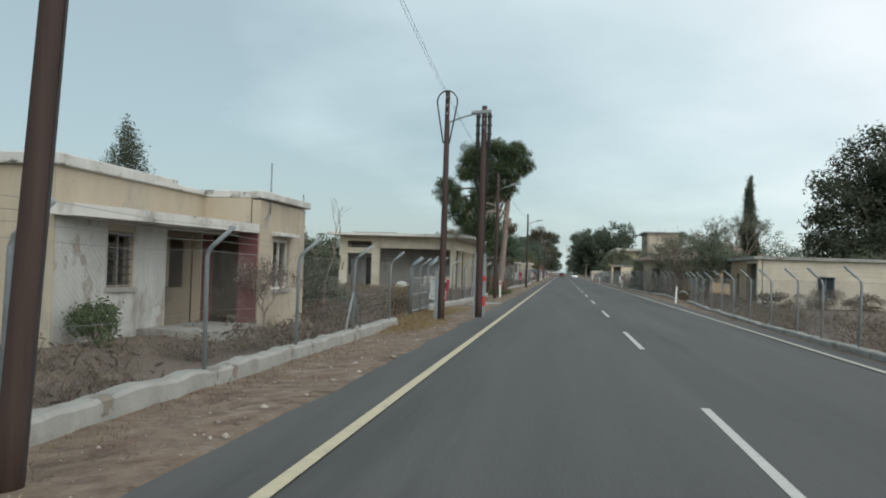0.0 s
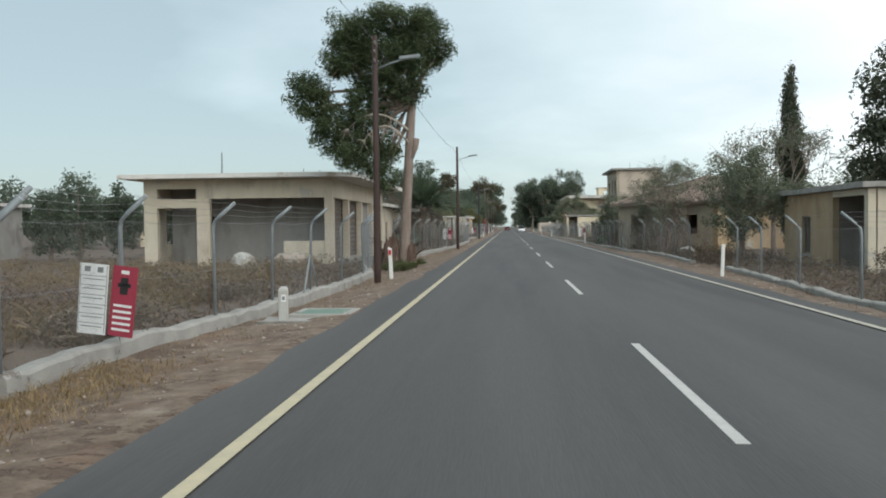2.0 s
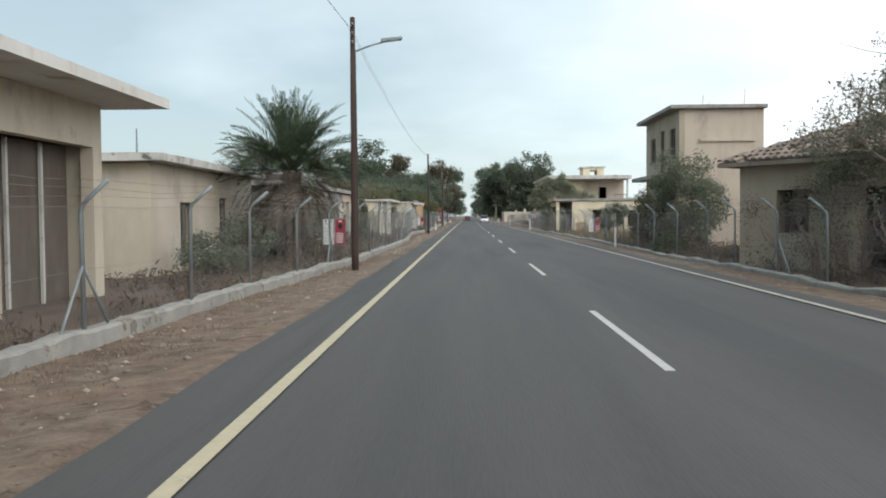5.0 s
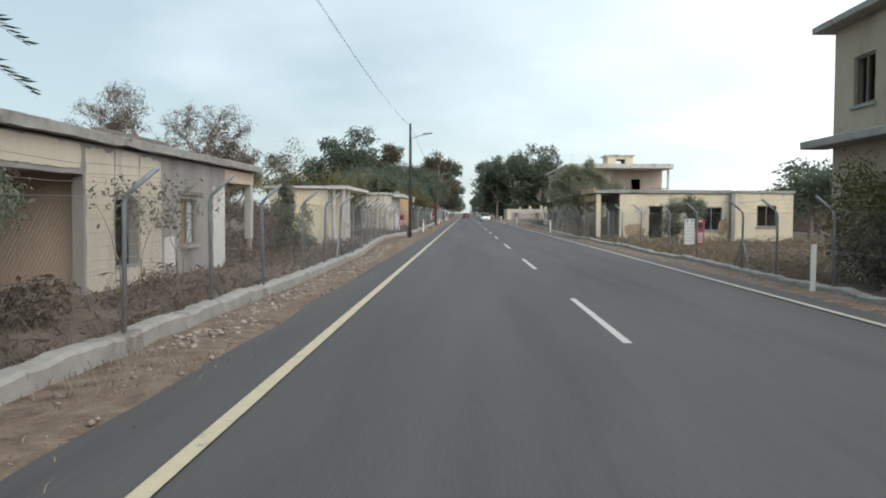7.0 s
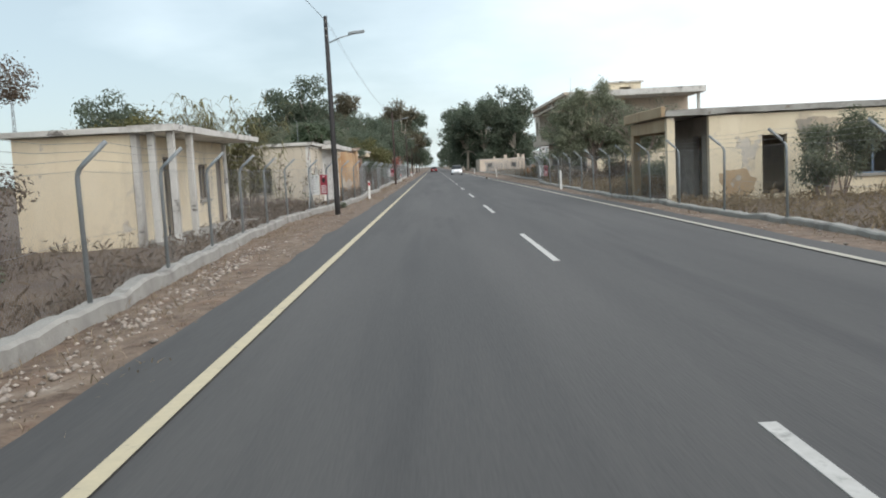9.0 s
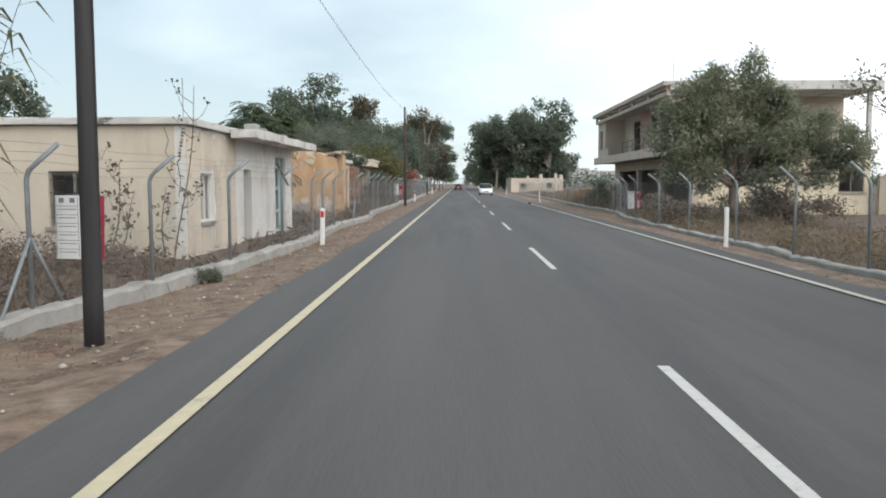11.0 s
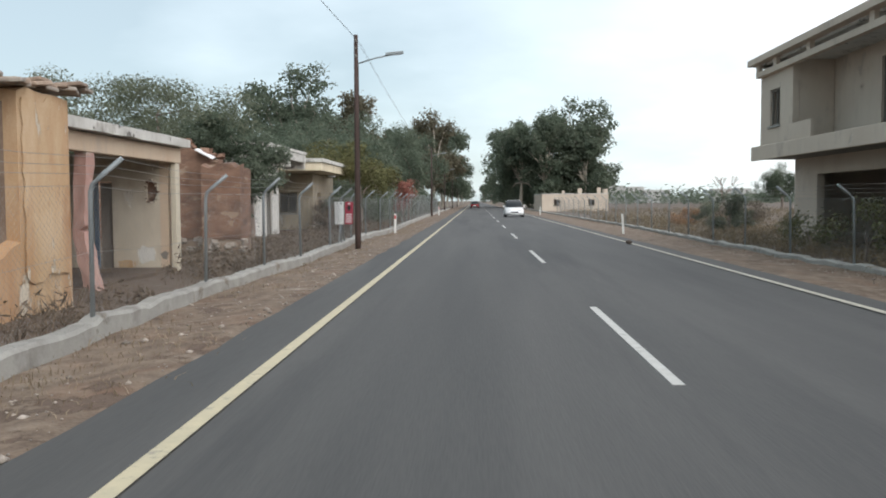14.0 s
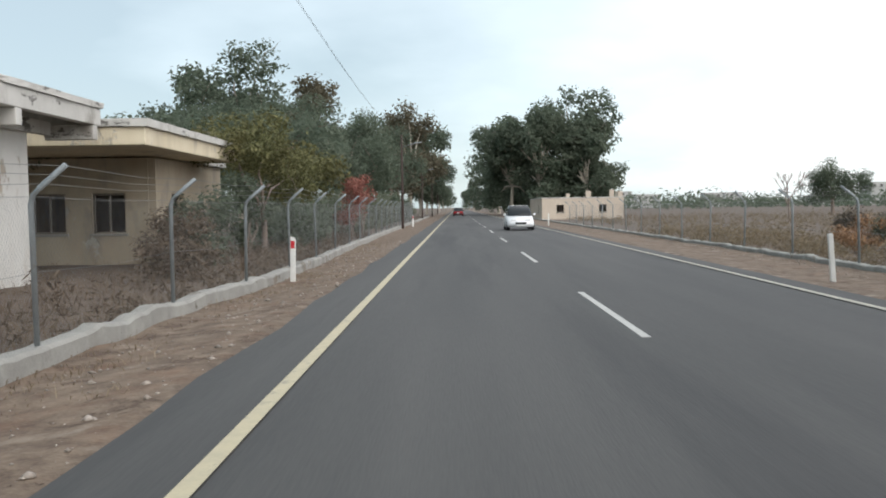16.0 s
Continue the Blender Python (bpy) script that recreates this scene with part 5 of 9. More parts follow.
def peeled_house():
    ob = thing("peeling_house", "long derelict house with peeling cream plaster and an open bay", "house")
    g, xf, ye = -0.2, -7.4, 113.5
    wall(ob, "x", xf, -0.22, 97.0, 110.1, g, 2.72, M_GREYP, [(97.3, 100.8, g - 1, 2.12), (102.25, 103.45, 0.3, 1.68), (106.2, 107.5, 0.58, 1.76)], "grey rendered front wall")
    # lifted plaster that has come away round the openings
    for y0, y1, z0, z1 in ((100.85, 102.2, g, 2.7), (103.5, 104.85, g, 2.7), (102.2, 103.5, 1.75, 2.7), (102.2, 103.5, g, 0.25), (97.05, 100.8, 2.2, 2.7)):
        worn_patch("plaster", xf + 0.003, y0, y1, z0, z1, M_SHOP, ob, "flaking cream plaster")
    worn_patch("plaster", xf + 0.003, 108.85, 110.08, g, 2.2, M_WHITE, ob, "flaking pale plaster pier")
    worn_patch("plaster", xf + 0.003, 104.95, 105.75, 0.1, 0.85, M_WHITE, ob, "patch of white plaster", 7.0)
    for i in range(9):
        boxes("exposed_course", [(xf + 0.016, xf + 0.022, 100.9 + 0.13 * (i % 3), 104.7 - 0.37 * (i % 2), 0.2 + 0.27 * i, 0.212 + 0.27 * i)], M_BEIGE, ob)
    opening(ob, "x", xf, -1, 106.2, 107.5, 0.58, 1.76, M_WOODGREY)
    boxes("shutter", [(xf - 0.16, xf - 0.12, 106.26, 106.8, 0.64, 1.7)], M_PLANK, ob, "orange-brown plank shutter")
    boxes("shutter", [(xf - 0.16, xf - 0.12, 107.05, 107.4, 0.64, 1.7)], M_TURQ, ob, "faded turquoise shutter")
    boxes("window_head", [(xf + 0.002, xf + 0.05, 106.0, 107.9, 1.86, 1.95)], M_WOODGREY, ob)
    wall(ob, "x", xf - 3.0, -0.2, 97.3, 109.9, g, 2.7, M_PEACH)
    wall(ob, "y", 97.0, 0.22, -15, xf - 0.23, g, 2.72, M_GREYP)
    wall(ob, "y", 101.2, 0.2, xf - 2.98, xf - 0.24, g, 2.7, M_PEACH)
    wall(ob, "y", ye, -0.22, -15, -9.5, g, 2.72, M_GREYP)
    wall(ob, "x", -15, 0.22, 97.25, ye - 0.24, g, 2.72, M_GREYP)
    # porch back walls: the dimness under the roof is put into their colour
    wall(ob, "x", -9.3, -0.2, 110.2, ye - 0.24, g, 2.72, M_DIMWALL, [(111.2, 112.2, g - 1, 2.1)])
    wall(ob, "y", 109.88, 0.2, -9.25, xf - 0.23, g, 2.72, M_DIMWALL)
    boxes("porch_beam", [(xf - 0.2, xf, 110.12, ye, 2.32, 2.7)], M_PEACH, ob, "tan painted porch beam")
    boxes("porch_column", [(xf - 0.24, xf - 0.005, ye - 0.3, ye - 0.02, 0.55, 2.31)], M_OLDWASH, ob, "pale flaking porch column", bevel=0.02)
    boxes("column_core", [(xf - 0.2, xf - 0.04, ye - 0.25, ye - 0.06, g, 0.55)], M_RUBBLE, ob, "broken bare foot of the column", bevel=0.03)
    boxes("lintel", [(-9.3, xf - 0.25, ye - 0.22, ye - 0.02, 2.32, 2.7)], M_PEACH, ob)
    worn_slab("roof", -15.2, xf + 0.22, 96.6, ye + 0.4, 2.76, 2.95, M_CONC, ob, "stained concrete roof slab with a broken edge", 0.16, 3.0)
    boxes("porch_floor", [(-9.3, xf + 0.1, 110.2, ye, g - 0.1, -0.05)], M_SOIL, ob, "dirt-covered porch floor")
    boxes("roof_plank", [(xf - 0.1, xf + 0.12, 101.4, 104.6, 2.98, 3.05)], M_WOODGREY, ob, "loose plank on the roof edge")
    return ob


def worn_patch(name, x, y0, y1, z0, z1, mat, parent, label="", seed=1.0, axis="x"):
    """A thin coat of plaster with a ragged outline, standing proud of a wall that faces +x, or -y for axis y."""
    bm = bmesh.new()
    rim = []
    ny, nz = max(3, int((y1 - y0) / 0.12)), max(3, int((z1 - z0) / 0.12))
    for i in range(ny):
        rim.append((y0 + (y1 - y0) * i / ny, z0))
    for i in range(nz):
        rim.append((y1, z0 + (z1 - z0) * i / nz))
    for i in range(ny):
        rim.append((y1 - (y1 - y0) * i / ny, z1))
    for i in range(nz):
        rim.append((y0, z1 - (z1 - z0) * i / nz))
    cy, cz = (y0 + y1) / 2, (z0 + z1) / 2
    out = []
    for y, z in rim:
        k = 0.09 * abs(noise.noise((y * 2.1, z * 2.1, seed))) + 0.05 * abs(noise.noise((y * 7, z * 7, seed)))
        out.append((y + (cy - y) * k * 2, z + (cz - z) * k * 2))
    if axis == "y":
        n = 44
        out = []
        for i in range(n):
            t = 2 * math.pi * i / n
            cs, sn = math.cos(t), math.sin(t)
            k = 0.78 + 0.42 * noise.noise((cs * 1.3 + seed, sn * 1.3, seed)) + 0.22 * noise.noise((cs * 4 + seed, sn * 4, seed))
            out.append((cy + (y1 - y0) / 2 * k * math.copysign(abs(cs) ** 0.75, cs), max(z0, cz + (z1 - z0) / 2 * k * math.copysign(abs(sn) ** 0.75, sn))))
    if axis == "x":
        a = [bm.verts.new((x, y, z)) for y, z in out]
        b = [bm.verts.new((x + 0.014, y, z)) for y, z in out]
    else:
        a = [bm.verts.new((y, x, z)) for y, z in out]
        b = [bm.verts.new((y, x - 0.014, z)) for y, z in out]
    bm.faces.new(b)
    for i in range(len(a)):
        j = (i + 1) % len(a)
        bm.faces.new((a[i], a[j], b[j], b[i]))
    bmesh.ops.recalc_face_normals(bm, faces=bm.faces[:])
    return part(name, bm, mat, parent, label)


peeled_house()


def porch_house():
    ob = shell("yellow_house", "small cream house with slim white porch columns and a thin canopy", -10.3, -7.45, 128.2, 137.5, -0.2, 2.62, M_CREAM,
               {"E": [(130.6, 131.5, -1, 2.1, "door"), (134, 135, 0.8, 1.9), (136.1, 137.0, -1, 2.1, "door")]}, (0.2, 0.02, 0.2, 0.2), 0.16)
    worn_slab("canopy", -7.42, -6.3, 128.0, 137.8, 2.64, 2.80, M_FASCIA, ob, "thin white concrete canopy", 0.06, 9.0)
    boxes("corner_pier", [(-7.44, -7.3, 128.22, 128.5, -0.2, 2.63)], M_FASCIA, ob)
    for x, yy in ((-6.98, 128.35), (-6.5, 128.35), (-6.5, 129.9)):
        boxes("porch_column", [(x - 0.08, x + 0.08, yy - 0.08, yy + 0.08, -0.2, 2.64)], M_FASCIA, ob, "slim white porch column", bevel=0.012)
    boxes("porch_floor", [(-7.44, -6.35, 128.2, 137.6, -0.3, -0.04)], M_CONC, ob)
    boxes("corner_pier", [(-7.44, -7.4, 137.1, 137.48, -0.2, 2.6)], M_FASCIA, ob)
    boxes("door", [(-7.62, -7.56, 136.15, 136.95, -0.15, 2.05)], M_WOODGREY, ob, "grey weathered plank door")


porch_house()


def rubble_stone(parent, m, rnd, name="rubble_stone", mat=None, size=0.12):
    """One broken block of a rubble wall."""
    bm = bmesh.new()
    bmesh.ops.create_cube(bm, size=1)
    bmesh.ops.bevel(bm, geom=bm.edges[:], offset=0.16, segments=1, affect="EDGES")
    for v in bm.verts:
        v.co = Vector((v.co.x * size * rnd.uniform(0.9, 1.7), v.co.y * size * rnd.uniform(0.9, 2.2), v.co.z * size * rnd.uniform(0.7, 1.2)))
    o = part(name, bm, mat or M_RUBBLE, parent)
    o.matrix_basis = m
    return o


def white_house():
    mats = {"S": M_PALEWALL, "E": M_WHITE, "W": M_PALEWALL, "N": M_WHITE}
    ob = shell("whitewashed_house", "derelict whitewashed house with a broken concrete canopy over its door", -14.5, -6.15, 149.2, 161.1, -0.2, 2.78, mats,
               {"S": [(-9.2, -8.1, 0.55, 1.78, "frame", M_WOODGREY, 4)], "E": [(150.3, 151.3, 0.6, 1.74, "frame", M_WHITE), (154.3, 155.2, -1, 1.9, "hole"), (158.4, 160.0, -1, 2.36, "hole")]}, (0.15, 0.15, 0.15, 0.15), 0.17)
    worn_slab("canopy", -5.98, -5.3, 152.4, 161.5, 2.68, 2.9, M_FASCIA, ob, "thick broken concrete canopy", 0.17, 6.0)
    for yy, h in ((154.2, 0.2), (155.1, 0.14), (158.0, 0.12)):
        boxes("roof_block", [(-6.1, -5.75, yy, yy + 0.5, 2.96, 2.96 + h)], M_CONC, ob, "loose concrete block on the roof edge", bevel=0.03)
    bm = bmesh.new()
    tube(bm, [(-6.1, 158.5, 2.15), (-6.05, 159.95, 1.45)], 0.035, 4)
    part("fallen_plank", bm, M_WOODGREY, ob)
    bm = bmesh.new()
    tube(bm, [(-6.1, 158.35, 1.9), (-6.06, 159.0, 2.02)], 0.035, 4)
    part("fallen_plank", bm, M_WOODGREY, ob)
    for y0, y1, z0, z1 in ((149.22, 150.26, -0.2, 2.74), (151.36, 153.5, -0.2, 2.74), (150.26, 151.36, -0.2, 0.5), (150.26, 151.36, 1.8, 2.74)):
        worn_patch("cream_coat", -6.147, y0, y1, z0, z1, M_PALEWALL, ob, "older cream coat on the wall", y0)
    # cracked corner
    rnd = random.Random(44)
    for k in range(9):
        z = 2.7 - 0.075 * k
        rubble_stone(ob, pose(-6.17 - 0.012 * k, 149.22, z, rnd.uniform(-15, 15), rnd.uniform(-15, 15), rnd.uniform(-15, 15)), rnd, "loose_stone", M_MUD if k % 3 else M_GREYP, 0.05)
    for pts in (((-6.6, 2.74), (-6.5, 2.45), (-6.58, 2.2), (-6.42, 1.95), (-6.3, 1.9)), ((-6.32, 2.0), (-6.25, 1.6), (-6.3, 1.2))):
        bm = bmesh.new()
        tube(bm, [(u, 149.197, w) for u, w in pts], 0.008, 4)
        part("crack", bm, M_DARK, ob)
    # glazed turquoise door leaf ajar
    d = boxes("door_leaf", [(-6.25, -6.2, 158.45, 158.55, -0.1, 2.1), (-6.25, -6.2, 159.1, 159.2, -0.1, 2.1)] + [(-6.25, -6.2, 158.55, 159.1, z, z + 0.09) for z in (-0.1, 0.55, 1.3, 2.01)], M_TURQ, ob, "pale turquoise glazed door leaf")
    boxes("door_frame", [(-6.33, -6.2, 159.25, 159.35, -0.1, 2.34), (-6.33, -6.2, 159.9, 159.98, -0.1, 2.34)], M_TURQ, ob)
    bm = bmesh.new()
    tube(bm, [(-7.2, 152.4, 2.9), (-7.2, 152.4, 4.2)], 0.012, 5)
    part("roof_rod", bm, M_GALV, ob)


white_house()


def broken_wall(parent, axis, plane, thick, u0, u1, z0, top, mat, seed, label="", step=0.22):
    """A wall with a crumbled top; top(u) gives its height."""
    bm = bmesh.new()
    n = max(4, int((u1 - u0) / step))
    cols = []
    for i in range(n + 1):
        u = u0 + (u1 - u0) * i / n
        z = top(u) + 0.13 * noise.noise((u * 2.3, seed, 0)) + 0.07 * noise.noise((u * 7.1, seed, 3))
        col = []
        for side in (0, 1):
            for zz in (z0, z - 0.12, z + (0.04 if side else -0.03)):
                w = plane + (thick if side else 0) + 0.02 * noise.noise((u * 2, zz * 2, seed))
                col.append(bm.verts.new((w, u, zz) if axis == "x" else (u, w, zz)))
        cols.append(col)
    for a, b in zip(cols, cols[1:]):
        for p, q in ((0, 1), (1, 2), (2, 5), (5, 4), (4, 3), (3, 0)):
            bm.faces.new((a[p], a[q], b[q], b[p]))
    for c in (cols[0], cols[-1]):
        bm.faces.new((c[0], c[1], c[2], c[5], c[4], c[3]))
    bmesh.ops.recalc_face_normals(bm, faces=bm.faces[:])
    return part("wall", bm, mat, parent, label)


def ochre_ruin():
    ob = thing("ochre_ruin", "roofless ochre plaster ruin with crumbling wall tops", "ruin")
    g, xe, ys = -0.2, -6.3, 172.5
    broken_wall(ob, "y", ys, 0.45, -9.0, xe, g, lambda u: 2.78 + 0.36 * min(1, max(0, (xe - u) / 1.0)) + 0.18 * max(0, min(1, (-7.4 - u))), M_OCHRE, 1)
    broken_wall(ob, "y", ys, 0.45, -14, -10.0, g, lambda u: 3.1, M_OCHRE, 2)
    boxes("lintel", [(-10.05, -8.95, ys - 0.01, ys + 0.43, 2.15, 3.02)], M_OCHRE, ob)
    boxes("door", [(-9.98, -9.02, ys + 0.18, ys + 0.24, g, 2.13)], M_WOODGREY, ob, "grey weathered plank door")
    # road face with a tall breach where plaster and facing fell out
    broken_wall(ob, "x", xe, -0.45, ys + 0.46, 173.95, g, lambda u: 2.78, M_OCHRE, 3)
    broken_wall(ob, "x", xe, -0.45, 175.55, 177.0, g, lambda u: 3.06, M_OCHRE, 4)
    broken_wall(ob, "x", xe, -0.45, 173.95, 175.55, g, lambda u: 0.72 + 0.25 * abs(u - 174.75), M_OCHRE, 5)
    boxes("infill", [(xe - 0.42, xe - 0.2, 173.95, 175.55, 0.0, 2.85)], M_RUBBLE, ob, "brown rubble core of the broken wall")
    rnd = random.Random(5)
    for k in range(90):
        z = rnd.uniform(0.85, 2.9)
        half = 0.55 + 0.25 * max(0.0, z - 2.0)
        y = 174.78 + rnd.uniform(-half, half) * 0.95
        rubble_stone(ob, pose(xe - 0.2 - 0.06 * rnd.random(), y, z, rnd.uniform(-20, 20), rnd.uniform(-20, 20), rnd.uniform(-20, 20)), rnd, size=rnd.uniform(0.08, 0.15))
    for k in range(40):
        y = 172.55 + rnd.random() * 1.6
        rubble_stone(ob, pose(xe - 0.05 - 0.4 * rnd.random(), y, 2.72 + 0.2 * rnd.random() + 0.1 * (y - 172.5), rnd.uniform(-25, 25), rnd.uniform(-25, 25), rnd.uniform(0, 90)), rnd, size=rnd.uniform(0.07, 0.13))
    # ragged plaster round the breach
    for y0, y1, z0, z1 in ((173.0, 173.9, 0.5, 2.6), (175.6, 176.95, 0.3, 3.0)):
        worn_patch("plaster", xe + 0.012, y0, y1, z0, z1, M_OCHRE, ob, "stained ochre plaster", 4.0)
    for u0, u1, z0, z1, m_, sd in ((-9.0, -8.0, -0.15, 1.0, M_BEIGE, 2.0), (-8.4, -7.4, -0.1, 0.6, M_GREYP, 3.0), (-8.0, -7.5, 0.5, 0.85, M_TAUPE, 5.0), (-7.0, -6.34, -0.15, 0.9, M_TAUPE, 6.0), (-7.7, -7.2, 2.45, 2.75, M_PALEWALL, 7.0), (-11.6, -10.1, 0.0, 0.9, M_GREYP, 8.0)):
        worn_patch("bare_patch", ys - 0.008 - 0.003 * sd, u0, u1, z0, z1, m_, ob, "pale patch where the ochre coat fell off", sd, "y")
    # remains of the roof: flat slabs and tiles along the eaves
    for k in range(34):
        y = 172.8 + 4.6 * k / 34 + rnd.uniform(-0.05, 0.05)
        bm = bmesh.new()
        box(bm, -0.28, 0.28, -0.16, 0.16, -0.03, 0.03)
        bmesh.ops.bevel(bm, geom=bm.edges[:], offset=0.012, segments=1, affect="EDGES")
        o = part("roof_slab_piece", bm, M_RUBBLE if k % 3 else M_STONE, ob)
        o.matrix_basis = pose(xe - 0.12 + rnd.uniform(-0.2, 0.14), y, 2.9 + 0.065 * (y - 172.8) + rnd.uniform(-0.02, 0.09), rnd.uniform(-8, 8), rnd.uniform(-10, 4), rnd.uniform(-25, 25))
    for k in range(16):
        bm = bmesh.new()
        box(bm, -0.22, 0.22, -0.15, 0.15, -0.03, 0.03)
        o = part("roof_slab_piece", bm, M_STONE if k % 2 else M_RUBBLE, ob)
        x = -7.0 - rnd.random() * 4
        o.matrix_basis = pose(x, 172.75 + rnd.uniform(-0.1, 0.1), 3.2 + 0.06 * rnd.random() + 0.12 * min(1, max(0, -7.4 - x)), rnd.uniform(-12, 12), rnd.uniform(-12, 12), rnd.uniform(0, 90))
    broken_wall(ob, "y", 177.0, -0.4, -14, xe - 0.46, g, lambda u: 2.7, M_OCHRE, 6)
    broken_wall(ob, "x", -14, 0.4, 172.96, 176.6, g, lambda u: 2.5, M_OCHRE, 7)


ochre_ruin()


def open_shed():
    ob = thing("open_shed", "cream open-fronted shed with a concrete beam and flat roof", "shed")
    g, yn, xf = -0.2, 183.9, -7.0
    wall(ob, "y", yn, -0.2, -12.6, xf - 0.42, g, 2.6, M_PALEWALL, [(-8.97, -8.55, g - 1, 1.95), (-7.74, -7.49, 1.48, 1.94)], "pale stained end wall")
    boxes("door_edge", [(-8.96, -8.86, yn - 0.26, yn - 0.21, g, 1.93)], M_BLUE, ob, "faded blue door edge")
    boxes("door", [(-8.86, -8.56, yn - 0.12, yn - 0.08, g, 1.93)], M_WOODGREY, ob)
    # small ragged breach in the end wall with bare brick behind it
    boxes("brick_core", [(-7.78, -7.45, yn - 0.1, yn - 0.04, 1.4, 2.0)], M_MUD, ob, "bare brown brick inside the breach")
    rnd = random.Random(71)
    for k in range(12):
        t = k / 12 * 6.283
        rubble_stone(ob, pose(-7.615 + 0.15 * math.cos(t), yn - 0.19, 1.71 + 0.27 * math.sin(t), rnd.uniform(-20, 20), rnd.uniform(-20, 20), rnd.uniform(-30, 30)), rnd, "loose_stone", M_PALEWALL if k % 4 else M_MUD, 0.06)
    # small low hole drawn as a flat patch, its inner shade as dark colour
    worn_patch("dark_scar", yn - 0.202, -7.42, -7.22, 0.12, 0.34, M_DIMWALL, ob, "flat dark patch drawn for the shade in a small low hole", 6.0, "y")
    worn_patch("pale_patch", yn - 0.202, -8.0, -7.5, 0.0, 0.5, M_WHITE, ob, "paler plaster patch", 9.0, "y")
    worn_patch("rusty_patch", yn - 0.202, -8.5, -7.9, -0.15, 0.15, M_OCHRE, ob, "rusty damp stain at the wall's foot", 3.0, "y")
    wall(ob, "x", -12.6, 0.2, 177.6, yn - 0.22, g, 2.6, M_GREYP)
    wall(ob, "x", xf - 0.42, 0.2, yn - 0.2, yn, g, 2.6, M_PEACH, label="faded pink plaster return of the end wall")
    wall(ob, "y", 177.2, 0.2, -12.6, xf, g, 2.6, M_PEACH)
    boxes("pillar", [(xf - 0.14, xf, 183.62, 183.88, g, 2.37)], M_SHOP, ob, "slim cream pillar", bevel=0.015)
    # pillar broken at half height, its lower half knocked askew
    for z0, z1, at0, at1, tilt in ((0.98, 2.37, -0.07, 0.0, 0.16), (g, 0.97, 0.12, -0.09, -0.1)):
        bm = bmesh.new()
        box(bm, xf - 0.22, xf, 179.1, 179.42, z0, z1)
        bmesh.ops.subdivide_edges(bm, edges=bm.edges[:], cuts=5, use_grid_fill=True)
        for v in bm.verts:
            t = (v.co.z - z0) / (z1 - z0)
            end = (1 - t) if tilt > 0 else t
            v.co.z += tilt * (v.co.x - xf + 0.11) * 4 * end ** 6
            v.co.x += at0 + (at1 - at0) * t + 0.03 * noise.noise((v.co.x * 6, v.co.y * 6, v.co.z * 5))
            v.co.y += 0.03 * noise.noise((v.co.z * 5, v.co.x * 6, v.co.y * 6))
        part("pillar", bm, M_PINK, ob, "broken peeling pink pillar")
    boxes("beam", [(xf - 0.22, xf + 0.01, 177.42, 183.95, 2.375, 2.72)], M_PEACH, ob, bevel=0.01)
    worn_slab("roof", -12.9, xf + 0.2, 177.0, 184.1, 2.74, 2.93, M_FASCIA, ob, "stained white roof slab", 0.08, 8.0)
    boxes("sill_slab", [(-12.4, xf - 0.02, 177.45, yn - 0.22, g - 0.1, -0.06)], M_SOIL, ob, "dirt-covered floor")


open_shed()


def mud_wall():
    ob = thing("mud_brick_ruin", "crumbling red mud-brick ruin on a rubble footing", "ruin")
    broken_wall(ob, "y", 189.4, 0.5, -8.3, -7.12, 0.35, lambda u: 2.6, M_MUD, 11, step=0.12)
    broken_wall(ob, "y", 190.2, 0.5, -12.0, -8.0, 0.35, lambda u: 2.75 + 0.6 * min(1, max(0, (-8.2 - u) / 1.0)), M_MUD, 12, step=0.12)
    broken_wall(ob, "x", -8.3, 0.4, 189.92, 190.2, 0.35, lambda u: 2.6, M_MUD, 13)
    broken_wall(ob, "x", -7.12, -0.5, 189.92, 190.6, 0.35, lambda u: 2.5, M_MUD, 14, step=0.12)
    rnd = random.Random(9)
    for k in range(46):
        u = -12 + 5.0 * rnd.random()
        y = 189.55 if u > -8.3 else 190.35
        rubble_stone(ob, pose(u, y - 0.12 + rnd.uniform(-0.08, 0.08), rnd.uniform(-0.1, 0.32), 0, 0, rnd.uniform(-15, 15)), rnd, mat=M_STONE, size=rnd.uniform(0.13, 0.2))
    boxes("footing", [(-8.3, -7.1, 189.45, 189.9, -0.3, 0.34), (-12.0, -8.31, 190.25, 190.7, -0.3, 0.34), (-7.6, -7.13, 189.92, 190.6, -0.3, 0.34)], M_RUBBLE, ob, "rubble footing")
    for k in range(26):
        u = -10.5 + 2.5 * rnd.random()
        rubble_stone(ob, pose(u, 190.4 + rnd.uniform(-0.2, 0.2), 2.85 + 0.5 * min(1, max(0, (-8.2 - u) / 1.0)) + 0.1 * rnd.random(), rnd.uniform(-20, 20), rnd.uniform(-20, 20), rnd.uniform(0, 90)), rnd, mat=M_MUD, size=rnd.uniform(0.1, 0.18))
    bm = bmesh.new()
    box(bm, -0.3, 0.3, -0.2, 0.2, -0.01, 0.01)
    o = part("roof_sheet", bm, M_SACK, ob, "crumpled pale metal sheet on the wall")
    o.matrix_basis = pose(-8.35, 190.0, 2.95, 12, 28, 10)


mud_wall()


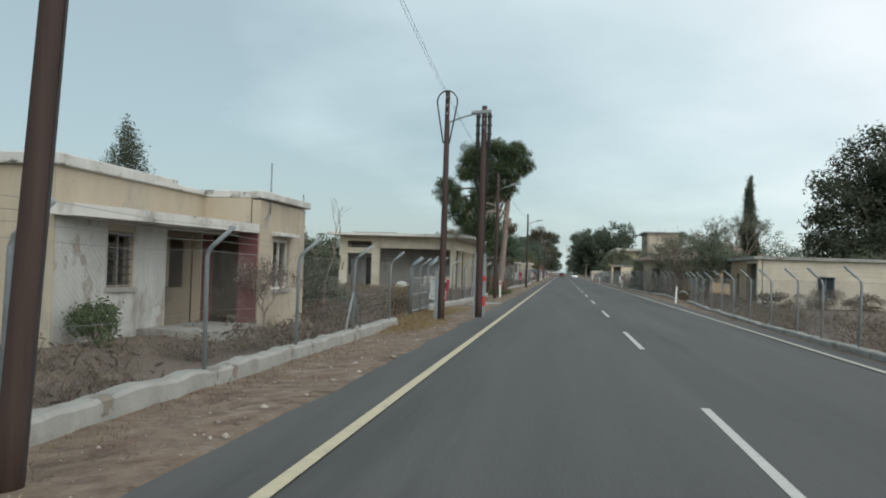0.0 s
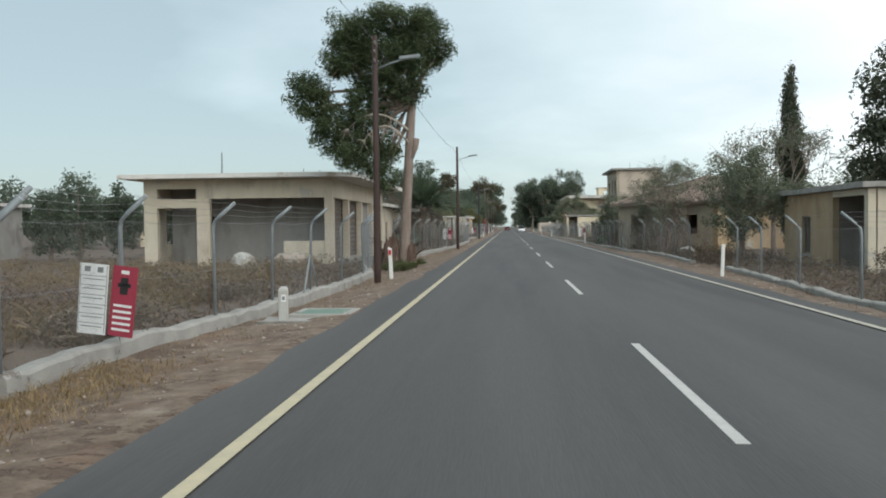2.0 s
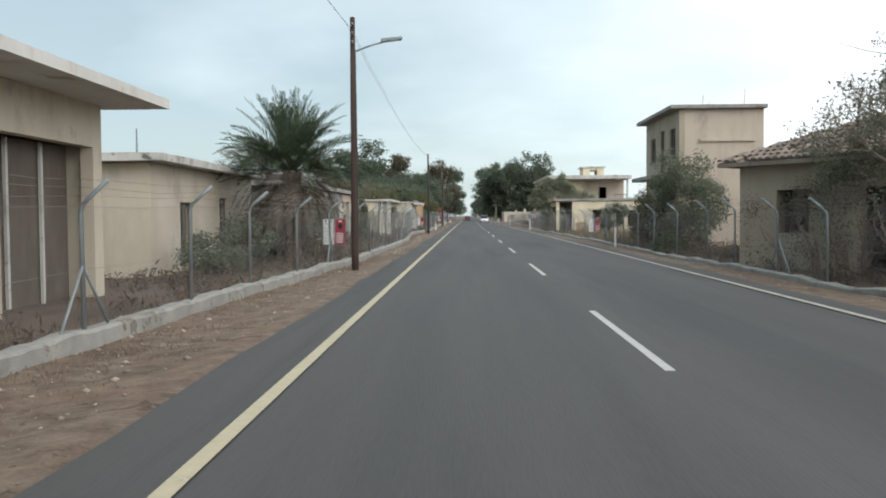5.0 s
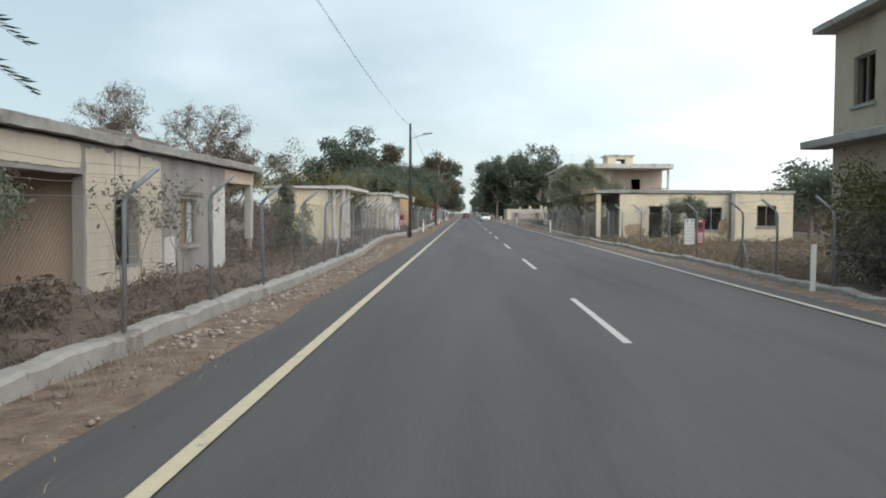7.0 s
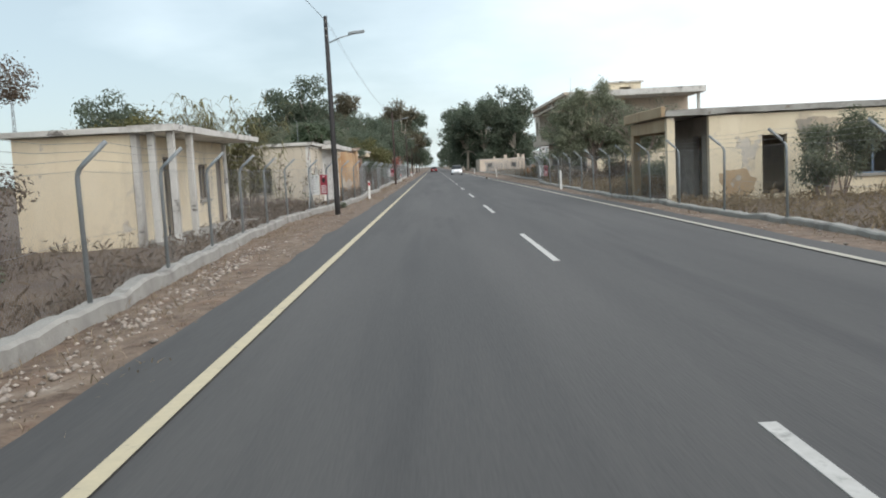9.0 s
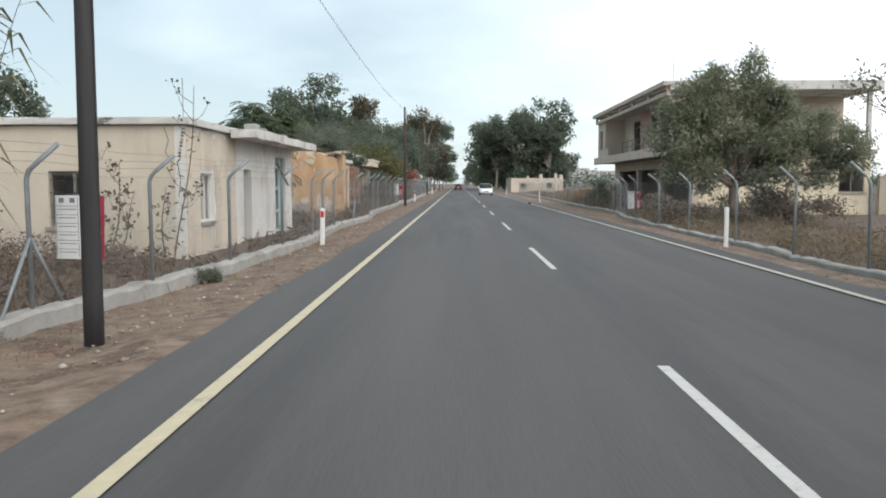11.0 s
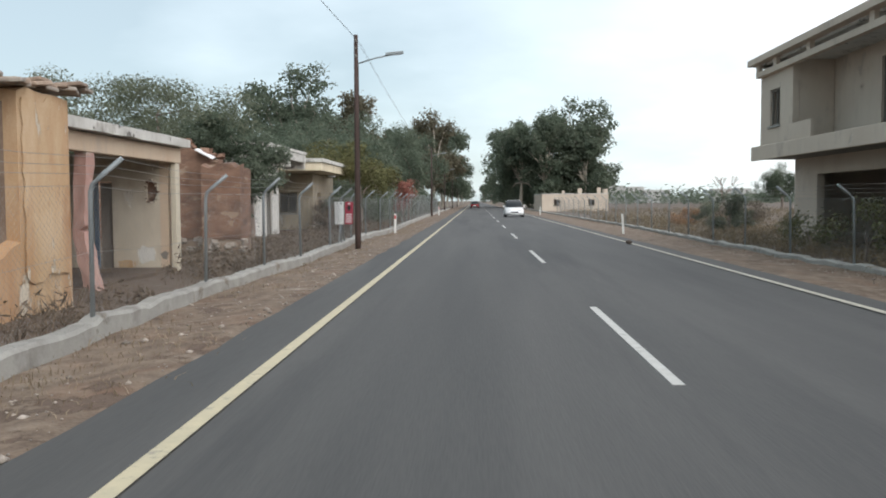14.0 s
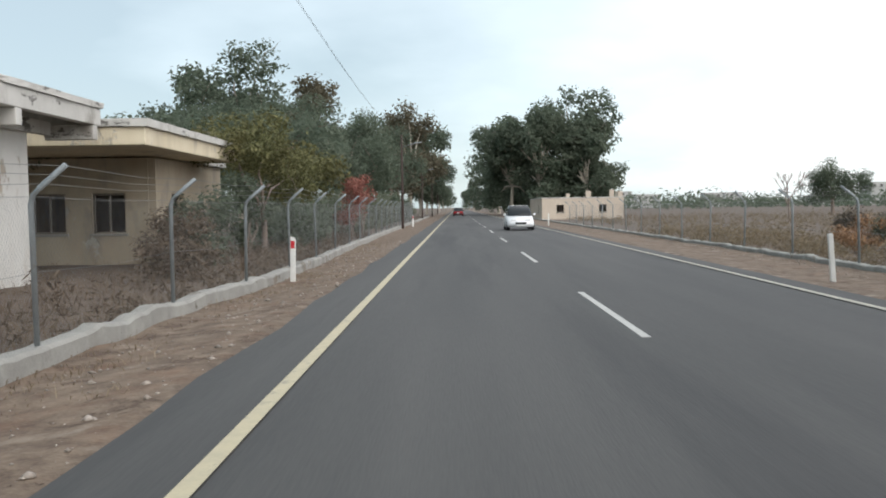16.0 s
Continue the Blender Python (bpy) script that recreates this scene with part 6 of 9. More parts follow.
def canopy_house():
    ob = thing("canopy_house", "white derelict house with a heavy stained canopy and dark holes", "house")
    g = -0.2
    y0, y1, zt = 198.6, 206.3, 3.45
    wall(ob, "x", -9.9, -0.22, y0, y1, g, zt, M_WHITE, [(199.1, 201.8, 0.9, 2.05), (203.8, 204.9, g - 1, 2.32), (202.85, 203.6, 1.7, 2.15)])
    wall(ob, "y", y0, 0.22, -16, -10.13, g, zt, M_WHITE)
    wall(ob, "y", y1, -0.22, -16, -10.13, g, zt, M_WHITE)
    wall(ob, "x", -16, 0.22, y0 + 0.25, y1 - 0.25, g, zt, M_WHITE)
    # inner wall coloured dark for the unlit room behind the holes
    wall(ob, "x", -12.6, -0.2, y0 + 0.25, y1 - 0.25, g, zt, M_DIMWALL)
    opening(ob, "x", -9.9, -1, 203.8, 204.9, g + 0.1, 2.32, None, "door")
    boxes("door", [(-10.06, -10.0, 203.86, 204.35, g, 2.26)], M_SHUT, ob, "dark weathered door leaf")
    opening(ob, "x", -9.9, -1, 202.85, 203.6, 1.7, 2.15)
    worn_slab("roof", -16.3, -8.7, 199.4, 207.6, 3.84, 3.97, M_FASCIA, ob, "stained white roof slab", 0.08, 5.0)
    boxes("fascia_beam", [(-8.95, -8.75, 199.6, 207.5, 3.44, 3.835)], M_FASCIA, ob, "stained white fascia beam", bevel=0.015)
    boxes("fascia_beam", [(-16.0, -8.96, 207.3, 207.5, 3.46, 3.835)], M_FASCIA, ob, bevel=0.015)
    for yy in (199.7, 203.65, 207.05):
        boxes("cross_beam", [(-9.88, -8.74, yy, yy + 0.22, 3.1, 3.43)], M_FASCIA, ob, bevel=0.015)
    boxes("soffit_beam", [(-9.88, -9.7, 199.95, 207.0, 3.2, 3.5)], M_FASCIA, ob)
    o2 = thing("beige_house", "beige flat-roofed house with a deep concrete canopy", "house")
    # walls in the greyer beige: the canopy's shadow is put into their colour
    wall(o2, "y", 213.0, 0.22, -15, -9.7, g, 3.05, M_BEIGE, [(-13.2, -12.2, 0.8, 2.0), (-11.4, -10.4, 0.8, 2.0)])
    opening(o2, "y", 213.0, 1, -13.2, -12.2, 0.8, 2.0)
    opening(o2, "y", 213.0, 1, -11.4, -10.4, 0.8, 2.0)
    wall(o2, "x", -9.47, -0.22, 213.0, 220, g, 3.05, M_BEIGE, [(214.4, 215.6, 0.8, 2.0)])
    wall(o2, "y", 220, -0.22, -15, -9.7, g, 3.05, M_BEIGE)
    wall(o2, "x", -15, 0.22, 213.25, 219.7, g, 3.05, M_BEIGE)
    boxes("canopy", [(-15.3, -8.2, 208.8, 217.5, 3.1, 3.55)], M_CREAM, o2, "cream concrete canopy", bevel=0.02)
    worn_slab("roof_edge", -15.4, -8.1, 208.7, 217.55, 3.555, 3.75, M_FASCIA, o2, "", 0.06, 4.0)
    boxes("roof", [(-15.2, -9.3, 217.52, 220.2, 3.07, 3.25)], M_FASCIA, o2)


canopy_house()


# ---- houses across the road ----
def long_white_house():
    ob = thing("white_cottage", "long low whitewashed house with a corner porch", "house")
    g, z1, y0, y1 = -0.35, 2.55, 54.2, 62.0
    wall(ob, "y", y0, 0.22, 11.25, 26, g, z1, M_PALEWALL, [(14.2, 15.15, 0.45, 1.69), (19, 20, 0.45, 1.69)])
    opening(ob, "y", y0, 1, 14.2, 15.15, 0.45, 1.69, M_BLUE)
    opening(ob, "y", y0, 1, 19, 20, 0.45, 1.69, M_BLUE)
    # corner porch open towards the road
    boxes("porch_column", [(10.95, 11.2, y0 - 0.02, y0 + 0.26, g, z1 - 0.2)], M_SHOP, ob, "peeling cream porch column", bevel=0.015)
    boxes("porch_beam", [(10.95, 11.2, y0 - 0.01, 57.0, z1 - 0.2, z1)], M_SHOP, ob)
    # porch inner walls painted dark to stand for the shade in there
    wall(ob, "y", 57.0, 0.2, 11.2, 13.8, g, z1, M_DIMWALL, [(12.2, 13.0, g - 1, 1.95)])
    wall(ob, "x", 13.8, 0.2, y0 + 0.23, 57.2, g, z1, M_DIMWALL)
    boxes("porch_floor", [(10.9, 13.78, y0 + 0.24, 56.98, g - 0.1, -0.12)], M_CONC, ob)
    wall(ob, "x", 10.95, 0.22, 57.0, y1, g, z1, M_OLDOCHRE, [(59.1, 60.0, 0.35, 1.75)])
    opening(ob, "x", 10.95, 1, 59.1, 60.0, 0.35, 1.75)
    wall(ob, "y", y1, -0.22, 11.18, 26, g, z1, M_WHITE)
    wall(ob, "x", 26, -0.22, y0 + 0.25, y1 - 0.25, g, z1, M_WHITE)
    worn_slab("roof", 10.7, 26.2, y0 - 0.25, y1 + 0.2, z1 + 0.02, z1 + 0.2, M_CONC, ob, "stained roof slab with a broken edge", 0.1, 2.0)


long_white_house()


def tiled_house():
    ob = thing("tiled_house", "long ochre house with a sagging hipped tile roof", "house")
    ob.matrix_basis = pose(12.7, 80.0, 0, 0, 0, 36)
    g, z1 = -0.25, 2.95
    x0, x1, y0, y1 = 0.0, 9.5, 0.0, 8.6
    wall(ob, "y", y0, 0.4, x0, x1, g, z1, M_OLDOCHRE, [(1.5, 2.5, 0.9, 2.15), (6, 7, 0.9, 2.15)])
    opening(ob, "y", y0, 1, 1.5, 2.5, 0.9, 2.15)
    wall(ob, "x", x0, 0.4, y0 + 0.4, y1, g, z1, M_BEIGE, [(1.6, 2.6, 0.9, 2.1), (4.0, 5.0, -1, 2.1), (6.4, 7.4, 0.9, 2.1)])
    wall(ob, "y", y1, -0.4, x0 + 0.42, x1, g, z1, M_OLDOCHRE)
    wall(ob, "x", x1, -0.4, y0 + 0.42, y1 - 0.42, g, z1, M_OLDOCHRE)
    # hipped roof deck
    a, zc = 0.45, 4.7
    c = [(x0 - a, y0 - a, z1 - 0.05), (x1 + a, y0 - a, z1 - 0.05), (x1 + a, y1 + a, z1 - 0.05), (x0 - a, y1 + a, z1 - 0.05)]
    ym = (y0 + y1) / 2
    r0, r1 = (x0 + 4.0, ym, zc), (x1 - 4.0, ym, zc)
    deck = raw_mesh("roof", c + [r0, r1] + [(p[0], p[1], p[2] + 0.004 - 0.12) for p in c], [(0, 1, 5, 4), (1, 2, 5), (2, 3, 4, 5), (3, 0, 4), (0, 6, 7, 1), (1, 7, 8, 2), (2, 8, 9, 3), (3, 9, 6, 0), (6, 9, 8, 7)], M_TILEJ, ob, "grey-brown clay tiles on a hipped roof")
    return ob, deck, (c, r0, r1)


TILED, DECK, ROOF = tiled_house()


def roof_tiles():
    """Half-round tiles laid in courses on the near hip and the road-side slope, the nearest as pieces."""
    c, r0, r1 = ROOF
    rnd = random.Random(12)
    prof = [(math.cos(math.pi * k / 5) * 0.1, math.sin(math.pi * k / 5) * 0.065) for k in range(6)]
    tv = [(x, yy, z + lift) for yy, lift in ((0.0, 0.035), (0.42, 0.0)) for x, z in prof]
    tf = [(k, k + 1, k + 7, k + 6) for k in range(5)] + [(0, 1, 2, 3, 4, 5)]
    me = bpy.data.meshes.new("roof_tile")
    me.from_pydata(tv, [], tf)
    me.materials.append(M_TILE)
    spots = []
    for a, b, ridge_a, ridge_b in ((Vector(c[0]), Vector(c[1]), Vector(r0), Vector(r1)), (Vector(c[0]), Vector(c[3]), Vector(r0), Vector(r0))):
        for row in range(14):
            f = row / 14
            p, q = a.lerp(ridge_a, f), b.lerp(ridge_b, f)
            n = max(1, int((q - p).length / 0.225))
            side = (q - p).normalized()
            up = ((ridge_a + ridge_b) / 2 - (a + b) / 2)
            up = (up - side * up.dot(side)).normalized()
            nor = side.cross(up)
            if nor.z < 0:
                nor = -nor
            for i in range(n):
                if rnd.random() < 0.04:
                    continue
                o = p.lerp(q, (i + 0.5) / n) + nor * (0.01 + 0.012 * rnd.random())
                sg = side if side.cross(up).dot(nor) > 0 else -side
                m = Matrix(((sg.x, up.x, nor.x, o.x), (sg.y, up.y, nor.y, o.y), (sg.z, up.z, nor.z, o.z), (0, 0, 0, 1))) @ pose(rnd.uniform(-.01, .01), 0, 0, rnd.uniform(-3, 3), 0, rnd.uniform(-5, 5))
                spots.append((o.y + o.x, m))
    spots.sort(key=lambda s: s[0])
    for _, m in spots[:300]:
        o = new("roof_tile", me)
        o.parent = DECK
        o.matrix_basis = m
    v, f = [], []
    for _, m in spots[300:]:
        b = len(v)
        v += [tuple(m @ Vector(p)) for p in tv]
        f += [tuple(b + k for k in q) for q in tf]
    tagged(raw_mesh("roof_tile_rest", v, f, M_TILEJ, DECK), kind="stuff")


def tower_house():
    ob = thing("two_storey_house", "narrow two-storey grey-beige house with a flat overhanging roof", "house")
    x0, x1, y0, y1, g = 9.25, 13.0, 100.5, 107.5, -0.2
    wall(ob, "x", x0, 0.22, y0, y1, g, 6.15, M_BEIGE, [(101.2, 102.3, 4.1, 5.4), (103.4, 104.2, 3.5, 5.5), (105.3, 106.4, 4.1, 5.3), (101.4, 102.6, 0.8, 2.2), (104.4, 105.4, -1, 2.2)])
    for u in ((101.2, 102.3, 4.1, 5.4), (105.3, 106.4, 4.1, 5.3), (101.4, 102.6, 0.8, 2.2)):
        opening(ob, "x", x0, 1, *u)
    opening(ob, "x", x0, 1, 103.4, 104.2, 3.5, 5.5, None, "door")
    wall(ob, "y", y0, 0.22, x0 + 0.23, x1, g, 6.15, M_TAUPE)
    boxes("ledge", [(x0 + 0.9, x1 - 0.4, y0 - 0.1, y0 - 0.003, 4.7, 4.85)], M_TAUPE, ob)
    wall(ob, "y", y1, -0.22, x0 + 0.23, x1, g, 6.15, M_TAUPE)
    wall(ob, "x", x1, -0.22, y0 + 0.23, y1 - 0.23, g, 6.15, M_TAUPE)
    boxes("floor_slab", [(x0 + 0.23, x1 - 0.23, y0 + 0.23, y1 - 0.23, 3.0, 3.2)], M_CONC, ob)
    boxes("roof", [(x0 - 0.45, x1 + 0.1, y0 - 0.25, y1 + 0.4, 6.155, 6.33)], M_CONC, ob, bevel=0.02)
    boxes("balcony_slab", [(x0 - 0.7, x0 - 0.003, 103.0, y1 + 0.4, 3.15, 3.35)], M_CONC, ob, bevel=0.02)
    for x, y, h in ((10.4, 101, 0.5), (12.6, 102, 0.9), (11.5, 104, 0.6)):
        bm = bmesh.new(); tube(bm, [(x, y, 6.33), (x + 0.05, y, 6.33 + h)], 0.012, 5)
        part("rebar", bm, M_WOODGREY, ob)


tower_house()


def cream_row():
    ob = thing("cream_row_house", "long cream flat-roofed house with a corner porch and empty windows", "house")
    g, z1, y0 = -0.25, 2.6, 134.8
    wall(ob, "y", y0, 0.22, 8.7, 15.0, g, z1, M_CREAM, [(10.4, 11.2, 0.0, 1.9), (13.4, 14.6, 0.5, 1.85)])
    opening(ob, "y", y0, 1, 13.4, 14.6, 0.5, 1.85, M_BLUE)
    wall(ob, "y", y0 - 0.5, 0.22, 15.2, 18.5, g, z1 + 0.05, M_CREAM, [(16.45, 17.55, 0.75, 1.95)])
    opening(ob, "y", y0 - 0.5, 1, 16.45, 17.55, 0.75, 1.95)
    boxes("pier", [(15.0, 15.2, y0 - 0.52, y0, g, z1 + 0.05)], M_GREYP, ob)
    boxes("porch_column", [(7.35, 7.6, y0, y0 + 0.25, g, z1)], M_CREAM, ob)
    # wall inside the porch, its shade given by a darker plaster colour
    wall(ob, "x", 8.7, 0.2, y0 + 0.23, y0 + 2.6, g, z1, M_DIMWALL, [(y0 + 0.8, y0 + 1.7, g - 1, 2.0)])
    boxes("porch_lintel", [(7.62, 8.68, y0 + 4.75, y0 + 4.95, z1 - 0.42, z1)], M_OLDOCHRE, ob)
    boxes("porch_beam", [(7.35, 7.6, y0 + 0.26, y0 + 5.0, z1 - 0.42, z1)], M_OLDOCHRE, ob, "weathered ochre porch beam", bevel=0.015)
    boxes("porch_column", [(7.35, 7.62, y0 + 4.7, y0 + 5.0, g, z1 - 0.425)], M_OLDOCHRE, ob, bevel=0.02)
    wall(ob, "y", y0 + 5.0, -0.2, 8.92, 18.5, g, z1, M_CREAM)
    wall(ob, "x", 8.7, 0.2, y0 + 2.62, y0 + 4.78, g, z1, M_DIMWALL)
    wall(ob, "x", 18.5, -0.22, y0 - 0.27, y0 + 4.78, g, z1, M_CREAM)
    worn_slab("roof", 7.3, 15.1, y0 - 0.12, y0 + 5.2, z1 + 0.055, z1 + 0.24, M_CONC, ob, "stained roof slab", 0.12, 1.0)
    boxes("roof_edge", [(7.14, 7.29, y0 - 0.1, y0 + 5.15, z1 + 0.03, z1 + 0.36)], M_OLDOCHRE, ob, "weathered ochre roof edge", bevel=0.02)
    worn_slab("roof", 15.12, 18.6, y0 - 0.58, y0 + 5.2, z1 + 0.055, z1 + 0.2, M_CONC, ob, "thin stained roof slab", 0.1, 4.0)
    for k, (u0, u1, z0, z2, m) in enumerate(((8.9, 10.2, -0.2, 1.0, M_OLDOCHRE), (11.3, 13.2, 1.7, 2.5, M_BEIGE), (12.0, 13.3, -0.2, 0.9, M_BEIGE), (14.3, 14.95, 0.2, 1.2, M_OLDOCHRE))):
        worn_patch("plaster_patch", y0 - 0.002, u0, u1, z0, z2, m, ob, "discoloured plaster patch", 2.0 + k, axis="y")


cream_row()


def villa():
    ob = thing("balcony_villa", "two-storey taupe villa with a long balcony and slotted roof beam", "house")
    g = -0.25
    x0, xb, x1, y0, y1 = 11.95, 10.5, 21.0, 174.6, 196.6
    low = [(175.2, 181.5, g - 1, 2.35), (182.0, 188.0, g - 1, 2.35), (188.6, 194.5, g - 1, 2.35)]
    wall(ob, "x", x0, 0.25, y0, y1, g, 2.95, M_TAUPE, low)
    wall(ob, "y", y0, 0.25, x0 + 0.26, x1, g, 2.95, M_CREAM, [(19.4, 20.7, 1.0, 2.3)])
    opening(ob, "y", y0, 1, 19.4, 20.7, 1.0, 2.3)
    wall(ob, "y", y1, -0.25, x0 + 0.26, x1, g, 2.95, M_TAUPE)
    wall(ob, "x", x1, -0.25, y0 + 0.26, y1 - 0.26, g, 2.95, M_TAUPE)
    wall(ob, "x", x0 + 4.5, 0.2, y0 + 0.3, y1 - 0.3, g, 2.94, M_GREYP)
    boxes("balcony_slab", [(xb, x1 + 0.2, y0 - 0.3, y1 + 0.2, 2.953, 3.2)], M_CONC, ob, bevel=0.02)
    boxes("balcony_edge", [(xb - 0.12, xb - 0.002, y0 - 0.4, y1 + 0.25, 2.9, 3.42)], M_TAUPE, ob, bevel=0.02)
    # upper rooms set back behind the balcony, end room flush
    up = 6.16
    wall(ob, "x", x0 + 0.1, 0.22, y0 + 2.0, 193.6, 3.2, up, M_TAUPE, [(177.0, 178.6, 3.1, 5.7), (180.3, 182.4, 3.1, 5.7), (183.3, 185.0, 3.1, 5.7), (188.0, 190.1, 3.1, 5.7)])
    boxes("pink_panel", [(x0 + 0.085, x0 + 0.097, 185.1, 187.9, 3.2, 6.1)], M_PINK, ob, "faded pink wall panel")
    # room wall behind the balcony doors, coloured as dark as the shaded depth
    boxes("inner_wall", [(x0 + 3.4, x0 + 3.6, y0 + 3.4, 193.2, 3.21, 6.1)], M_DIMWALL, ob)
    for a, b in ((177.0, 178.6), (180.3, 182.4), (183.3, 185.0), (188.0, 190.1)):
        opening(ob, "x", x0 + 0.1, 1, a, b, 3.2, 5.7, M_BLUE if a == 180.3 else None, "door")
    # iron balcony rail
    for za in (3.75, 4.1):
        boxes("rail", [(xb + 0.02, xb + 0.06, 175.2, 186.4, za, za + 0.04)], M_WOODGREY, ob, "thin rusty balcony rail")
    for k in range(8):
        boxes("rail_post", [(xb + 0.02, xb + 0.06, 175.2 + 1.59 * k, 175.24 + 1.59 * k, 3.4, 4.14)], M_WOODGREY, ob)
    wall(ob, "x", xb + 0.15, 0.22, 193.4, y1, 3.2, up, M_TAUPE, [(194.6, 195.6, 4.1, 5.4)])
    opening(ob, "x", xb + 0.15, 1, 194.6, 195.6, 4.1, 5.4)
    wall(ob, "y", 193.4, 0.2, xb + 0.38, x0 + 0.08, 3.2, up, M_TAUPE)
    wall(ob, "y", y1, -0.22, xb + 0.4, x1, 3.2, up, M_TAUPE)
    wall(ob, "x", x1, -0.22, y0 + 3.3, y1 - 0.25, 3.2, up, M_TAUPE)
    wall(ob, "y", y0 + 2.0, 0.22, x0 + 0.34, 15.5, 3.2, up, M_CREAM)
    wall(ob, "y", y0 + 3.0, 0.22, 15.5, x1 - 0.25, 3.2, up, M_TAUPE, [(17.6, 18.6, 3.3, 5.2)])
    boxes("parapet_wall", [(xb + 0.02, xb + 0.14, 191.5, 193.38, 3.2, 4.0)], M_TAUPE, ob)
    # roof and slotted beam
    boxes("roof", [(xb + 0.5, x1 + 0.3, y0 - 0.3, y1 + 0.3, up + 0.003, up + 0.2)], M_FASCIA, ob, bevel=0.02)
    bm = bmesh.new()
    box(bm, xb - 0.25, xb + 0.1, y0 - 0.5, y1 + 0.4, up + 0.28, up + 0.5)
    box(bm, xb - 0.05, xb + 0.15, y0 - 0.3, y1, up - 0.2, up)
    for yy in (y0 - 0.3, 178.6, 182.9, 187.2, 191.5, 194.5, 196.3):
        box(bm, xb - 0.04, xb + 0.1, yy, yy + 0.3, up, up + 0.28)
    part("slotted_beam", bm, M_TAUPE, ob, "pale concrete beam with long slots")
    boxes("end_fascia", [(xb + 0.102, x1 + 0.32, y0 - 0.5, y0 - 0.31, up + 0.05, up + 0.5)], M_FASCIA, ob)
    boxes("roof_edge", [(xb + 0.102, xb + 0.5, y0 - 0.3, y1 + 0.3, up + 0.2, up + 0.28)], M_FASCIA, ob)
    for yy in (y0 + 0.05,):
        boxes("column", [(x1 - 0.2, x1, yy, yy + 0.22, 3.2, up)], M_FASCIA, ob)
        boxes("column", [(xb + 0.2, xb + 0.45, yy, yy + 0.22, 3.2, up)], M_TAUPE, ob)
    # railing on the end balcony
    bm = bmesh.new()
    box(bm, 19.0, x1 - 0.2, y0 - 0.2, y0 - 0.16, 4.1, 4.15)
    for k in range(14):
        box(bm, 19.0 + k * 0.13, 19.015 + k * 0.13, y0 - 0.19, y0 - 0.17, 3.2, 4.1)
    part("railing", bm, M_BLACK, ob)
    # roof stair tower
    wall(ob, "y", 191.0, 0.2, 17.3, 20.4, up + 0.2, 8.6, M_CREAM, [(18.3, 19.4, 7.2, 8.2)])
    wall(ob, "y", 195.0, -0.2, 17.3, 20.4, up + 0.2, 8.6, M_CREAM, [(18.2, 19.6, 7.0, 8.2)])
    wall(ob, "x", 17.3, 0.2, 191.22, 194.78, up + 0.2, 8.6, M_CREAM)
    wall(ob, "x", 20.4, -0.2, 191.22, 194.78, up + 0.2, 8.6, M_CREAM)
    boxes("tower_roof", [(17.05, 20.65, 190.8, 195.2, 8.603, 8.75)], M_FASCIA, ob)
    bm = bmesh.new(); tube(bm, [(xb + 0.3, y0 - 0.2, up + 0.5), (xb + 0.3, y0 - 0.2, up + 1.6)], 0.012, 5)
    part("roof_rod", bm, M_GALV, ob)
    o2 = thing("yard_wall", "pale plastered yard wall beside the villa", "wall")
    boxes("body", [(21.2, 24.5, 174.0, 174.25, g, 1.75)], M_BEIGE, o2)
    boxes("coping", [(21.18, 24.5, 173.96, 174.29, 1.753, 1.83)], M_CONC, o2, bevel=0.015)


villa()

shell("brick_house", "brown flat-roofed house far behind the scrub", 31, 40, 160, 168, -0.3, 3.6, M_MUD, {"S": [(33, 34, 0.8, 2)], "W": [(162, 163, 0.8, 2.0)]}, (0.3, 0.3, 0.3, 0.3))
far = shell("roofless_block", "low beige unfinished block with broken parapet stubs", 9.6, 19.2, 288, 304, -0.3, 2.35, M_TAUPE, {"S": [(11.3, 12.2, 0.7, 1.6), (16.3, 17.2, 0.7, 1.6)], "W": [(292, 293, 0.7, 1.6)]}, (0.05, 0.05, 0.05, 0.05), 0.12)
for row in [(14.8, 15.4, 288.1, 288.5, 2.47, 3.2), (17.6, 18.1, 288.1, 288.5, 2.47, 3.3), (18.6, 19.1, 288.1, 290, 2.47, 3.1), (12.6, 13.0, 289, 289.4, 2.47, 2.9)]:
    boxes("stub", [row], M_TAUPE, far)


def rubble(name, label, x, y, z, size, seed, mat=None):
    bm = bmesh.new()
    bmesh.ops.create_icosphere(bm, subdivisions=2, radius=1)
    for v in bm.verts:
        v.co *= 1 + 0.35 * noise.noise(v.co * 1.3 + Vector((seed, 0, 0)))
        v.co = Vector((v.co.x * size[0], v.co.y * size[1], v.co.z * size[2]))
    ob = tagged(mesh_object(name, bm, mat or M_STONE), label, "rock")
    ob.location = (x, y, z)


rubble("boulder", "pale rounded boulder lying by the far fence", 9.6, 74.0, 0.05, (0.45, 0.35, 0.28), 3, M_CONC)
rubble("boulder", "grey block of rubble before the shop front", -9.3, 62.6, 0.0, (0.9, 0.5, 0.5), 5)
rubble("boulder", "pale broken concrete block inside the shop yard", -11.2, 62.2, 0.0, (0.6, 0.4, 0.5), 8, M_OLDWASH)
